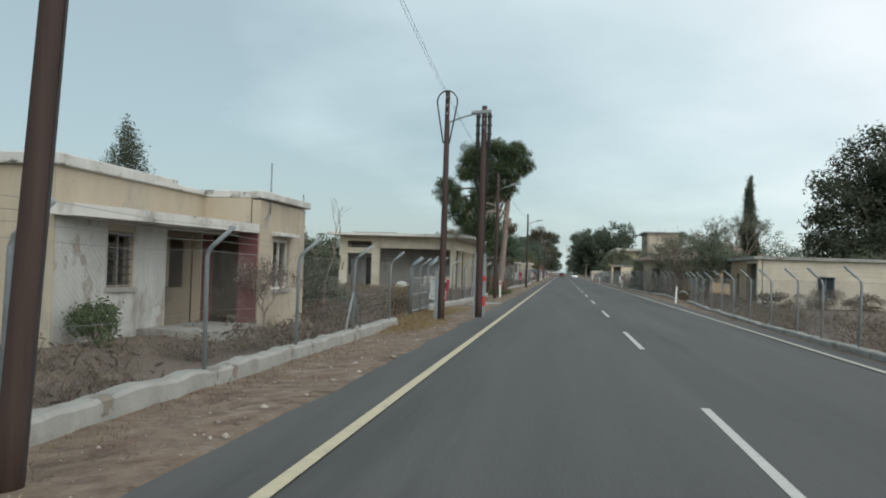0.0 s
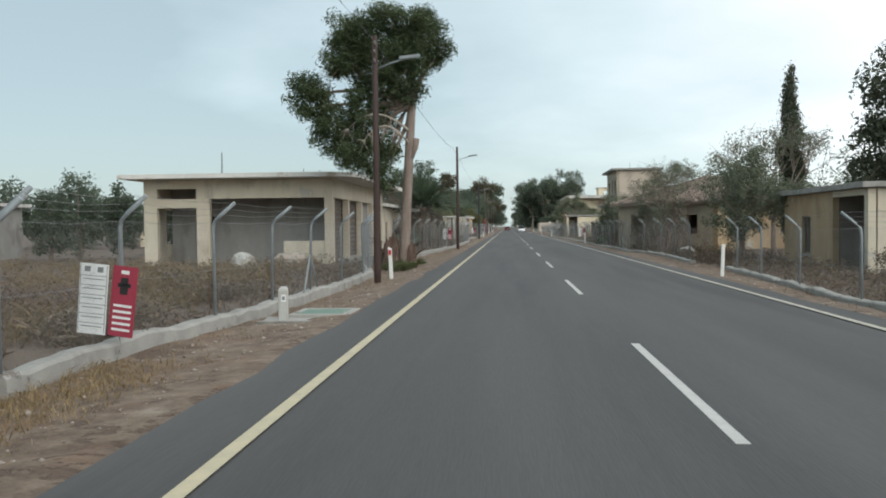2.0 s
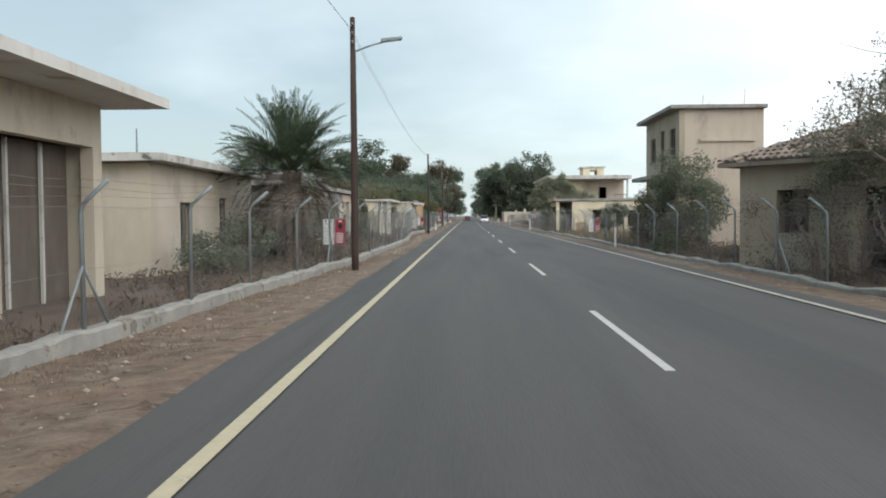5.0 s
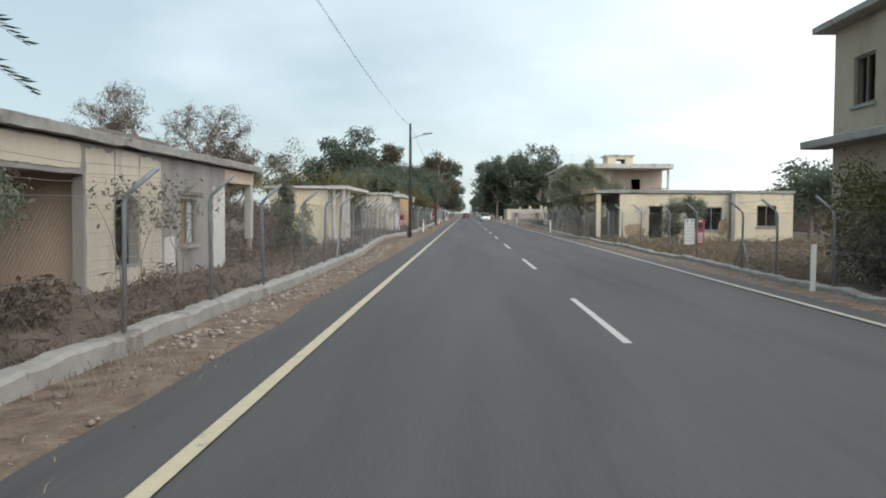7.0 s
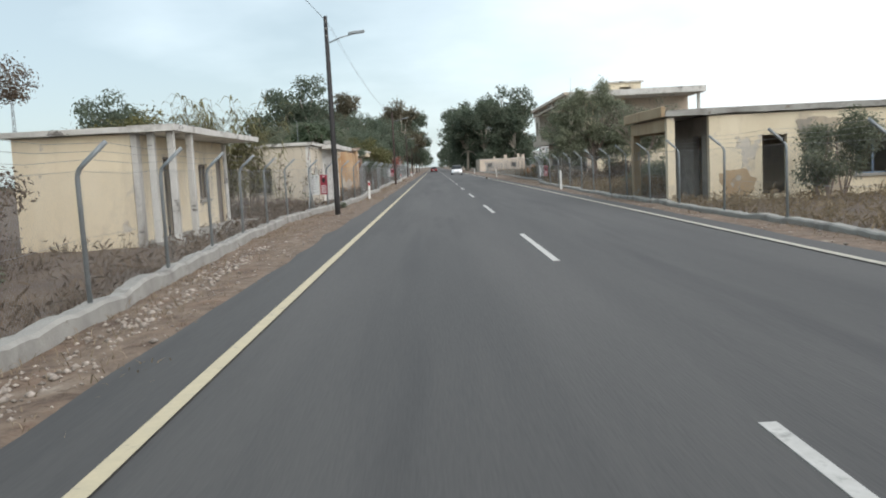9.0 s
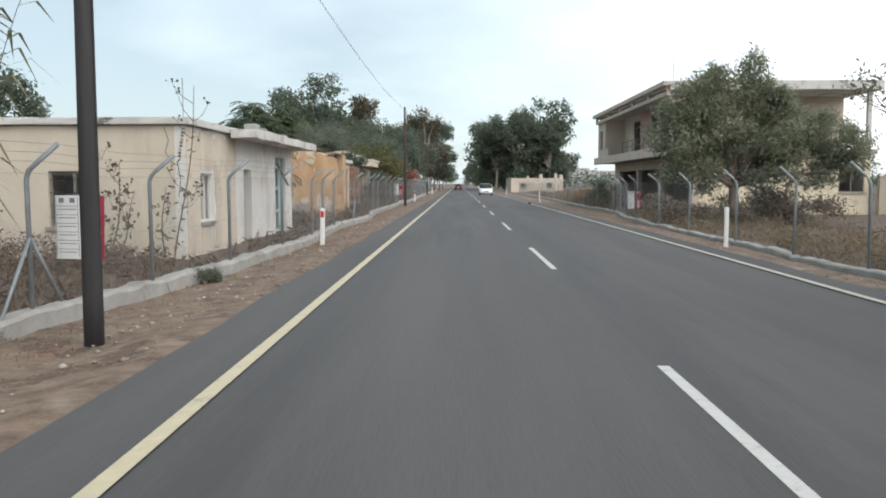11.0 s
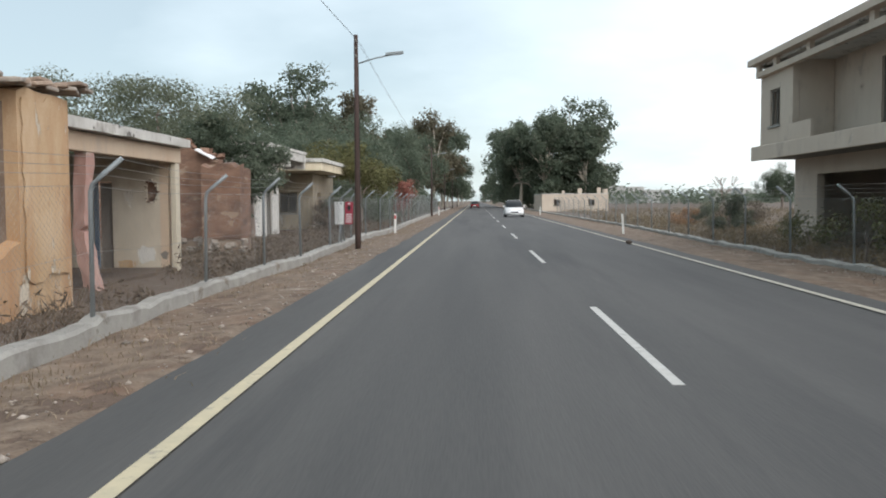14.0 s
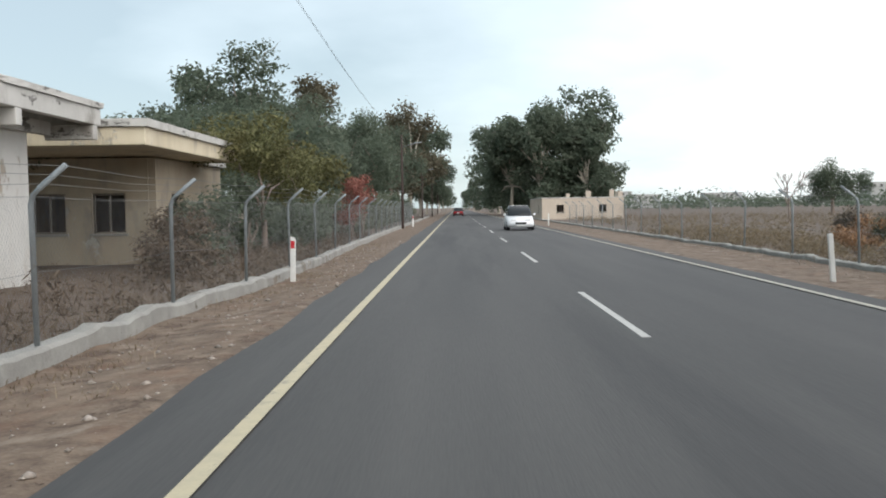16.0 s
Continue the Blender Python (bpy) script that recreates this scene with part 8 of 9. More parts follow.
tree("carob_tree", "dense olive-green tree leaning over the white house", -8.9, 197.2, 4.9, 0.16, [(0, 0, 3.3, 1.5, 1.3, 1.0), (0.5, -0.6, 2.4, 1.1, 1.0, 0.8), (-1.0, -0.3, 2.0, 1.2, 1.0, 1.1), (-0.5, -0.5, 1.0, 1.1, 0.8, 0.9), (-1.7, 0, 4.2, 1.2, 1.2, 0.9)], M_EUC, M_BARK, 17000, 0.15, 35, fork=0.3)
bush("scrub_thicket", "dark dead brush before the beige house", -7.6, 210.0, [(0, 0, 0.7, 1.2, 1.8, 0.8), (-1.0, 2.0, 0.9, 1.2, 1.8, 0.9), (0.6, -2.5, 0.5, 1.0, 1.6, 0.5)], M_BRUSH, 16000, 0.09, 436)
bush("scrub_thicket", "dark scrub before the beige house", -7.9, 212.5, [(0, 0, 1.2, 1.2, 1.8, 1.2), (0.6, 4, 1.3, 1.2, 2, 1.3), (-1.5, 8, 1.4, 2, 2.4, 1.4), (0.4, 13, 1.5, 1.4, 3, 1.4)], M_EUC, 24000, 0.12, 36)
tree("yellowing_tree", "yellow-green tree brushing the canopy of the beige house", -7.3, 217.5, 4.6, 0.12, [(0, 0, 3.3, 1.2, 1.6, 0.9), (-0.9, -1.2, 3.7, 1.0, 1.2, 0.7), (0.5, 2.2, 2.8, 1.1, 1.6, 1.0)], M_YELLOW, M_BARK, 9000, 0.14, 437, fork=0.35)
tree("yellowing_tree", "yellow-green tree spreading over the fence line", -9.5, 226, 6.0, 0.2, [(0, 0, 4.2, 2.6, 3.2, 1.5), (-3, 3, 4.4, 3, 3, 1.6), (1.5, 5, 3.2, 2, 3, 1.4)], M_YELLOW, M_BARK, 9000, 0.24, 37, fork=0.35)
ob = bush("bougainvillea", "coral-red flowering bougainvillea on the fence", -5.8, 231, [(0, 0, 2.0, 1.0, 1.3, 1.1), (0.3, 2, 2.5, 0.8, 1.2, 0.8)], M_FLOWER, 2600, 0.17, 38)
for i, (x, y, h, w) in enumerate(((-11, 243, 9, 4.2), (-16, 255, 12, 5.5), (-9.5, 262, 10, 4.2), (-23, 262, 12, 6), (-11, 280, 13, 5.0), (-16, 272, 14, 5.5), (-9, 298, 13, 4.5), (-18, 240, 9, 5))):
    tree("roadside_tree", "dark green tree in the woods along the fence", x, y, h, 0.25, [(0, 0, h * 0.68, w * 0.8, w * 0.8, h * 0.25), (w * 0.5, -w * 0.3, h * 0.5, w * 0.6, w * 0.6, h * 0.22), (-w * 0.5, 0, h * 0.5, w * 0.65, w * 0.65, h * 0.25)], M_EUC, M_BARK, 7000, 0.32, 40 + i, fork=0.35)


def eucalyptus(x, y, h, seed, w=1.0, count=12000, leafs=None, low=0.26, label="tall grey-green eucalyptus with a ragged crown"):
    rnd = random.Random(seed)
    bl = []
    for k in range(13):
        a = rnd.uniform(0, 6.28)
        q = rnd.uniform(0.04, 0.27) * h * w
        bl.append((q * math.cos(a), q * math.sin(a), h * rnd.uniform(low, 0.86), h * 0.15 * w, h * 0.15 * w, h * 0.12))
    bl.append((0, 0, h * 0.9, h * 0.1 * w, h * 0.1 * w, h * 0.09))
    tree("eucalyptus_tree", label, x, y, h, h * 0.022, bl, leafs or M_EUC, M_BARKPALE, count, 0.56, seed, lean=(rnd.uniform(-.6, .6), 0), fork=0.3, hollow=0.5, slim=0.55)


for i, (x, y, h) in enumerate(((-36, 300, 22), (-28, 296, 24.5), (-20, 300, 20.5), (-31, 312, 20), (-15, 312, 15), (-8.5, 330, 19.5), (-11, 342, 17), (-7.8, 364, 19), (8.8, 332, 17), (15.6, 333, 20), (13.0, 328, 18), (18.5, 334, 22), (22.2, 332, 18.5), (20.5, 328, 16), (11.5, 347, 18), (9.8, 365, 21), (9.8, 395, 21), (-8, 400, 15), (-8, 450, 14), (10, 455, 13), (-7.2, 520, 15), (9.4, 545, 15), (-7.0, 620, 15), (9.0, 650, 16), (-6.6, 760, 16), (8.8, 790, 16), (-6.0, 930, 17), (8.0, 960, 17))):
    eucalyptus(x, y, h * (0.95 if x < -12 else 1.0), 60 + i, count=9500 if y < 420 else 4500, leafs=M_EUCB if i in (2, 5) else None, low=0.12 if x > 0 else 0.26)
# dark wild trees in the field beside the shop
for i, (x, y, h, w) in enumerate(((-23.4, 72, 5.0, 1.5), (-25.6, 73, 3.9, 1.4), (-21.8, 73.5, 4.2, 1.1), (-21.2, 80, 4.4, 1.2), (-19.6, 82, 4.2, 1.0))):
    tree("wild_tree", "dark green bushy wild tree in the overgrown field", x, y, h, 0.12, [(0, 0, h * 0.78, w * 0.6, w * 0.6, h * 0.2), (w * 0.5, 0, h * 0.55, w * 0.6, w * 0.6, h * 0.2), (-w * 0.5, 0.2, h * 0.5, w * 0.65, w * 0.6, h * 0.22), (0, 0, h * 0.3, w * 0.8, w * 0.8, h * 0.22)], M_CYPRESS if i > 2 else M_EUC, M_BARK, 4200, 0.19, 560 + i, fork=0.25)
# dead brush in the yards
bare_tree("dead_shrub", "leafless twiggy brush growing before the porch", -7.05, 23.2, 1.7, 0.85, 0.03, 301, M_TWIG, 2600, 0.05, 6, 3)
bush("scrub_thicket", "grey-green weeds grown over the front yard", -5.7, 19.4, [(0, 0, 0.14, 0.6, 1.3, 0.16), (-0.4, 2.2, 0.12, 0.6, 1.0, 0.16), (0.3, 4.3, 0.16, 0.5, 1.2, 0.2), (-0.2, -2.3, 0.16, 0.6, 1.0, 0.18)], M_DRYLEAF, 9000, 0.05, 302)
bush("scrub_thicket", "dead brown brush against the end of the cream house", -6.6, 28.2, [(0, 0, 0.3, 0.8, 1.0, 0.35), (-0.9, 1.4, 0.45, 0.9, 1.2, 0.5), (0.3, 2.6, 0.3, 0.8, 1.2, 0.35)], M_TWIG, 9000, 0.06, 303)
for i, (x, y, w) in enumerate(((-7.0, 33.5, 1.5), (-9.6, 36.0, 1.9), (-6.9, 39.5, 1.4), (-10.5, 43.0, 2.0), (-7.2, 46.0, 1.3))):
    bush("scrub_thicket", "dead brown brush in the overgrown yard", x, y, [(0, 0, 0.35, w, w, 0.38), (w * 0.6, w * 0.5, 0.3, w * 0.7, w * 0.7, 0.32)], M_TWIG if i % 2 else M_DRYLEAF, 5000, 0.08, 310 + i)
# dense undergrowth below the far woods
for i, (x, y, h) in enumerate(((-7.6, 226, 2.4), (-9.8, 232, 3.4), (-7.4, 240, 2.6), (-8.2, 250, 3.2), (-7.2, 262, 2.8), (-8.0, 276, 3.4), (-7.4, 292, 3.0), (-8.0, 310, 3.4))):
    bush("scrub_thicket", "dark green undergrowth below the roadside woods", x, y, [(0, 0, h * 0.45, 1.5, 4.5, h * 0.5), (-1.2, 3, h * 0.6, 1.6, 4, h * 0.45), (0.3, -4, h * 0.35, 1.2, 4, h * 0.4)], M_OLIVE if i % 3 else M_EUC, 4600, 0.25, 330 + i)
# across the road
tree("olive_tree", "grey-green wild tree half hiding the tiled house", 9.5, 81.0, 6.6, 0.16, [(0.6, 0, 4.4, 1.5, 1.6, 1.2), (-0.2, 2, 3.2, 1.2, 1.8, 1.1), (2.0, 2.5, 4.9, 1.4, 1.4, 0.9), (0.2, -1.5, 2.4, 1.1, 1.3, 1.0)], M_OLIVE, M_BARK, 8500, 0.11, 80, fork=0.3, twigs=60, hollow=0.2)
bare_tree("bare_tree", "brown tangled wild tree before the tiled house", 9.7, 79.8, 5.6, 0.95, 0.11, 211, M_OLIVE, 5500, 0.08, 6, 3)
bare_tree("bare_tree", "grey sparsely leaved tree behind the tiled roof", 17.5, 93, 6.8, 0.8, 0.12, 81, M_OLIVE, 5200, 0.09, 5, 3)
tree("olive_tree", "dark green wild tree beside the white cottage", 9.8, 64.0, 5.6, 0.14, [(0, 0, 3.6, 1.4, 1.6, 1.3), (0.6, 2, 3.0, 1.6, 1.6, 1.3), (-0.4, -0.8, 1.9, 1.2, 1.3, 1.1), (1.6, -1, 2.6, 1.4, 1.4, 1.2)], M_OLIVE, M_BARK, 20000, 0.12, 82, fork=0.3, twigs=30)
bare_tree("bare_tree", "grey feathery tree beyond the white cottage", 12.5, 68.5, 6.9, 0.75, 0.12, 83, M_OLIVE, 5200, 0.10, 5, 3)
bush("scrub_thicket", "grey tangled scrub along the tiled house", 9.0, 76, [(0, 0, 1.0, 0.7, 2.4, 1.0), (0.1, 3.6, 1.3, 0.7, 2.0, 1.2), (0, 8.5, 1.4, 0.7, 2.2, 1.3), (0.1, 12.5, 1.1, 0.7, 2.0, 1.0)], M_TWIG, 6500, 0.07, 97)
bush("scrub_thicket", "brown leafless thicket before the tiled house", 8.9, 82, [(0, 0, 1.3, 0.6, 2.0, 1.3), (0.1, 3.6, 1.5, 0.6, 2.0, 1.4), (0.2, 7.2, 1.4, 0.6, 2.0, 1.3), (0, -4, 1.2, 0.6, 2.0, 1.1)], M_TWIG, 6000, 0.065, 204)
bush("scrub_thicket", "grey-brown tangle before the corner of the tiled house", 10.6, 78.6, [(0, 0, 1.2, 0.8, 0.8, 1.1), (-0.9, 0.7, 1.5, 0.8, 0.8, 1.3), (0.9, -0.2, 0.8, 0.7, 0.7, 0.8), (-0.3, 1.2, 2.1, 0.8, 0.8, 0.8)], M_TWIG, 3600, 0.06, 499)
bush("scrub_thicket", "dense brown tangle grown up the tiled house wall", 9.6, 81.6, [(1.0, -1.4, 1.3, 0.7, 0.7, 1.2), (0.2, -0.3, 1.5, 0.7, 0.8, 1.4), (-0.6, 0.9, 1.5, 0.7, 0.9, 1.4), (-1.4, 2.2, 1.4, 0.6, 0.9, 1.3), (-1.9, 3.6, 1.3, 0.6, 0.9, 1.2)], M_TWIG, 5000, 0.06, 498)
bush("scrub_thicket", "olive scrub tangled along the tiled house", 8.6, 77, [(0, 0, 1.7, 0.6, 1.6, 1.3), (0, 3.5, 1.8, 0.6, 1.8, 1.3), (0, 7, 1.7, 0.6, 2.0, 1.3)], M_OLIVE, 3000, 0.08, 98)
bush("scrub_thicket", "dense green scrub behind the white cottage", 17, 66, [(0, 0, 1.8, 2.6, 2, 1.6), (4, 1, 2.0, 3, 2, 1.7), (-2.5, -1, 1.6, 1.6, 1.6, 1.4)], M_OLIVE, 9000, 0.18, 84)
tree("olive_tree", "bushy wild tree growing against the two-storey house", 8.7, 98.7, 4.6, 0.12, [(0.2, 0, 3.2, 1.2, 1.5, 1.1), (0, 1.6, 2.4, 1.1, 1.4, 1.0), (0.8, -0.8, 2.2, 1.2, 1.2, 1.1), (0.5, 3.5, 2.4, 1.0, 1.6, 1.0), (0.2, -3.0, 2.0, 1.0, 1.8, 1.2), (0.1, -1.5, 1.0, 1.0, 2.0, 0.9), (0.1, 1.8, 1.0, 1.0, 2.0, 0.9)], M_OLIVE, M_BARK, 22000, 0.12, 85, fork=0.3, twigs=30)
bush("shrub", "round bright green shrub beside the two-storey house", 7.5, 95.0, [(0, 0, 0.4, 0.6, 0.8, 0.45), (0.6, 0.4, 0.45, 0.6, 0.7, 0.5)], M_GREEN, 5200, 0.09, 86)
bush("scrub_thicket", "brown dead scrub along the two-storey house", 8.3, 99.5, [(0, 0, 0.8, 0.6, 2.5, 0.8), (0, 4.5, 0.9, 0.6, 2.2, 0.9), (0.1, -4.0, 0.7, 0.6, 2.0, 0.7)], M_BRUSH, 16000, 0.08, 487)
bush("scrub_thicket", "dark leafless brush before the white cottage", 11.6, 52.6, [(0, 0, 0.5, 1.2, 0.8, 0.6), (2.2, 0.5, 0.6, 1.2, 0.8, 0.7), (4.8, 0.3, 0.4, 1.4, 0.9, 0.5)], M_BRUSH, 14000, 0.07, 488)
bush("scrub_thicket", "yellowing scrub along the two-storey house", 8.4, 103.5, [(0, 0, 1.5, 0.7, 2, 1.3)], M_YELLOW, 2500, 0.12, 87)
bush("shrub", "rounded dark bush before the cream row house", 11.5, 132.6, [(0, 0, 1.95, 1.2, 1.0, 0.95), (0.7, 0.3, 1.4, 1.0, 0.9, 0.9), (-0.3, 0.2, 1.0, 0.9, 0.8, 0.8)], M_OLIVE, 12000, 0.1, 88)
tree("olive_tree", "large feathery grey-green tree before the villa", 10.3, 163, 6.7, 0.24, [(-0.6, 0, 5.4, 0.8, 1.0, 0.7), (0.7, 0.1, 6.0, 0.55, 0.7, 0.6), (-1.6, 0, 4.6, 1.1, 1.4, 1.0), (0.7, 0.2, 4.6, 1.3, 1.5, 1.0), (1.9, 0.2, 4.2, 0.9, 1.2, 0.8), (-2.4, 0, 3.1, 1.0, 1.4, 0.9), (-0.7, 0, 3.4, 1.4, 1.6, 1.1), (1.2, 0, 3.2, 1.5, 1.6, 1.2), (2.9, 0, 3.2, 1.1, 1.4, 1.0), (4.0, -0.3, 2.9, 1.0, 1.3, 1.0), (3.4, 0, 2.0, 1.2, 1.2, 0.7), (1.6, -0.4, 1.9, 1.4, 1.3, 0.8), (-1.6, -0.4, 2.0, 1.2, 1.3, 0.7)],
     M_TAMARISK, M_BARK, 40000, 0.19, 90, fork=0.22, twigs=60, slim=0.28)
bush("scrub_thicket", "dark brown dead brush under the feathery tree", 10.6, 162.6, [(0, 0, 0.7, 1.6, 1.2, 0.8), (2.2, 0, 0.7, 1.3, 1.2, 0.8), (-1.8, 0, 0.5, 1.2, 1.2, 0.6)], M_BRUSH, 11000, 0.1, 495)
bush("scrub_thicket", "yellow and red-brown scrub before the villa", 9.8, 186, [(0, 0, 0.8, 0.8, 2.5, 0.8), (0.4, 5, 0.7, 0.8, 2, 0.7), (0.3, -5, 0.6, 0.7, 2, 0.6)], M_YELLOW, 4200, 0.12, 91)
bush("scrub_thicket", "tall dead weeds before the villa", 10.0, 171, [(0, 0, 0.6, 1.5, 3, 0.6), (4, -3, 0.6, 2.5, 3, 0.6)], M_DRYLEAF, 6000, 0.14, 92)
bare_tree("bare_tree", "thin wild tree with sparse leaves beside the cream row house", 9.1, 146.2, 4.3, 0.6, 0.06, 93, M_OLIVE, 1500, 0.1, 5, 3, True)
bush("scrub_thicket", "dark overgrown brush in the corner porch", 9.2, 142.6, [(0, 0, 1.1, 1.0, 1.2, 1.1), (1.6, 0.6, 1.2, 1.2, 1.2, 1.2), (-1.0, -0.6, 0.7, 0.7, 1.0, 0.7)], M_OLIVE, 7000, 0.11, 493)
bush("scrub_thicket", "rust-brown weeds beside the cream row house", 8.3, 141.5, [(0, 0, 0.4, 0.8, 2.2, 0.5), (0.2, 4.0, 0.45, 0.9, 2.0, 0.5)], M_RUST, 6000, 0.08, 494)
tree("round_tree", "round dark green tree out in the field", 45.8, 293, 7.4, 0.25, [(0, 0, 4.6, 3.2, 2.8, 2.3), (2.0, 0, 3.6, 2.4, 2.4, 2.1), (-1.8, 0, 3.4, 2.4, 2.3, 2.0)], M_EUC, M_BARK, 14000, 0.24, 94, fork=0.25)
bush("shrub", "dark olive shrub out in the field", 13.7, 215, [(0, 0, 0.8, 0.9, 1.0, 0.8)], M_OLIVE, 4000, 0.1, 201)
bush("shrub", "rust-brown dead shrub out in the field", 12.4, 214.6, [(0, 0, 0.6, 0.8, 0.9, 0.6)], M_PLANK, 2600, 0.09, 202)
bare_tree("bare_tree", "pale leafless tree out in the field", 27.7, 260, 5.2, 0.5, 0.09, 203, None, 0, 0.1, 4, 3)
bush("shrub", "dark shrub by the field fence", 12.0, 205.5, [(0, 0, 0.8, 0.9, 1.1, 0.8), (0.3, 0.2, 1.6, 0.7, 0.9, 0.7), (1.0, 1.0, 0.6, 0.8, 0.9, 0.6)], M_CYPRESS, 8000, 0.09, 95)
rubble("loose_stone", "small dark stone lying on the road edge", 5.05, 192.6, 0.06, (0.1, 0.09, 0.07), 31, M_BARKDARK)
bush("shrub", "grey-green shrub out in the field", 16, 222, [(0, 0, 0.8, 1.4, 1.4, 0.8), (4, 3, 0.7, 1.6, 1.4, 0.7)], M_DRYLEAF, 4000, 0.16, 96)
for i, (x, y, r) in enumerate(((-37.7, 100, 2.8), (-41.5, 99, 2.4), (-33.5, 101, 2.4), (-30, 101, 2.5), (-48, 104, 3.4), (-30, 118, 3.0), (-22, 112, 2.4), (-60, 110, 4.0), (30, 95, 4), (40, 110, 5), (24, 118, 3.4), (33, 140, 4.2), (46, 150, 5), (27, 151, 3.0), (23, 143, 2.6))):
    tree("field_tree", "dark green tree on the far side of the field", x, y, r * 2, 0.2, [(0, 0, r * 1.3, r, r, r * 0.6), (r * 0.6, 0, r, r * 0.7, r * 0.7, r * 0.5), (-r * 0.6, 0, r * 0.9, r * 0.7, r * 0.7, r * 0.5)], M_EUC, M_BARK, 3200, 0.36, 110 + i, fork=0.3)


# ---- dead grass, weeds and stones (uncountable) ----
def blades(name, label, n, area, h, seed, mat=M_GRASS, clump=7, loose=0.09, flat=0.0):
    """Thin bent blades in tufts; area(rng, n) gives x, y."""
    rng = np.random.default_rng(seed)
    m = n // clump
    x, y = area(rng, m)
    keep = np.array([noise.noise((a * 0.35, b * 0.35, seed)) + 0.5 * noise.noise((a * 1.3, b * 1.3, seed)) > -0.05 for a, b in zip(x, y)])
    x, y = x[keep], y[keep]
    z = np.array([ground_z(a, b) for a, b in zip(x, y)])
    hh = h * (0.5 + rng.random(len(x)))
    x, y, z, hh = (np.repeat(q, clump) for q in (x, y, z, hh))
    k = len(x)
    x = x + rng.normal(size=k) * loose
    y = y + rng.normal(size=k) * loose
    hh = hh * (0.5 + rng.random(k) * 0.7)
    a = rng.random(k) * 6.283
    w = 0.003 + 0.004 * rng.random(k)
    bend = hh * (0.15 + flat + 0.6 * rng.random(k))
    dx, dy = np.cos(a), np.sin(a)
    c = rng.random(k) * 6.283
    sx, sy = np.cos(c) * w, np.sin(c) * w
    rows = [(x - sx, y - sy, z - 0.03), (x + sx, y + sy, z - 0.03), (x + dx * bend * 0.35 + sx * 0.8, y + dy * bend * 0.35 + sy * 0.8, z + hh * 0.65),
            (x + dx * bend * 0.35 - sx * 0.8, y + dy * bend * 0.35 - sy * 0.8, z + hh * 0.65), (x + dx * bend + sx * 0.2, y + dy * bend + sy * 0.2, z + hh), (x + dx * bend - sx * 0.2, y + dy * bend - sy * 0.2, z + hh)]
    v = np.stack([np.stack(r, 1) for r in rows], 1).reshape(-1, 3)
    f = (np.array(((0, 1, 2, 3), (3, 2, 4, 5)))[None] + 6 * np.arange(k)[:, None, None]).reshape(-1, 4)
    tagged(fast_mesh(name, v, f, mat), label, "grass", kind="stuff")


def strip(table, d0, d1, y0, y1, side):
    def area(rng, n):
        y = y0 + (y1 - y0) * rng.random(n)
        base = np.interp(y, [p[0] for p in table], [p[1] for p in table])
        return base + side * (d0 + (d1 - d0) * rng.random(n) ** 1.4), y
    return area


blades("dead_grass", "tall dead grass and weeds behind the fence", 42000, strip(LEFT_WALL, 0.2, 8, 2, 225, -1), 0.17, 1, loose=0.2, flat=0.3)
blades("dead_grass", "tall dead grass and weeds behind the far fence", 30000, strip(RIGHT_WALL, 0.2, 12, 15, 240, 1), 0.24, 2, loose=0.2, flat=0.3)
blades("dry_grass", "short dry grass tufts on the verge", 24000, strip(LEFT_WALL, 0.1, 0.8, 2, 225, 1), 0.03, 3, loose=0.3, flat=0.4)
blades("dry_grass", "pale trampled straw on the verge", 27000, strip(LEFT_WALL, 0.12, 1.5, 2, 225, 1), 0.05, 9, M_LITTER, loose=0.22, flat=1.2)
blades("dry_grass", "golden straw at the gate entrance", 12000, strip(LEFT_WALL, 0.0, 1.3, 24, 37, 1), 0.07, 6, M_STRAW, loose=0.25, flat=0.8)
blades("dry_grass", "short dry grass tufts on the far verge", 13000, strip(RIGHT_WALL, 0.1, 0.8, 15, 240, -1), 0.05, 4, loose=0.2, flat=0.7)
blades("dead_grass", "dead grass over the open fields", 20000, strip(RIGHT_WALL, 10, 60, 170, 330, 1), 0.5, 5)


HOUSES = ((-17.2, -7.1, 17.2, 27.7), (-16.6, -6.4, 62.7, 79.7), (-14.4, -8.2, 83.6, 95), (-15.2, -7.2, 96.6, 114), (-10.5, -6.2, 127.8, 138), (-14.7, -5.2, 148.9, 161.7), (-14.1, -6.2, 172.2, 177.2), (-12.8, -6.8, 177, 184.2),
          (-12.1, -6.8, 189, 191), (-16.1, -9.8, 198.4, 206.5), (-15.2, -9.3, 212.8, 220.2), (10.7, 26.3, 53.9, 62.2), (9.0, 13.2, 100.3, 107.7), (7.0, 19.2, 134.0, 140.1), (11.7, 21.3, 174.3, 197))


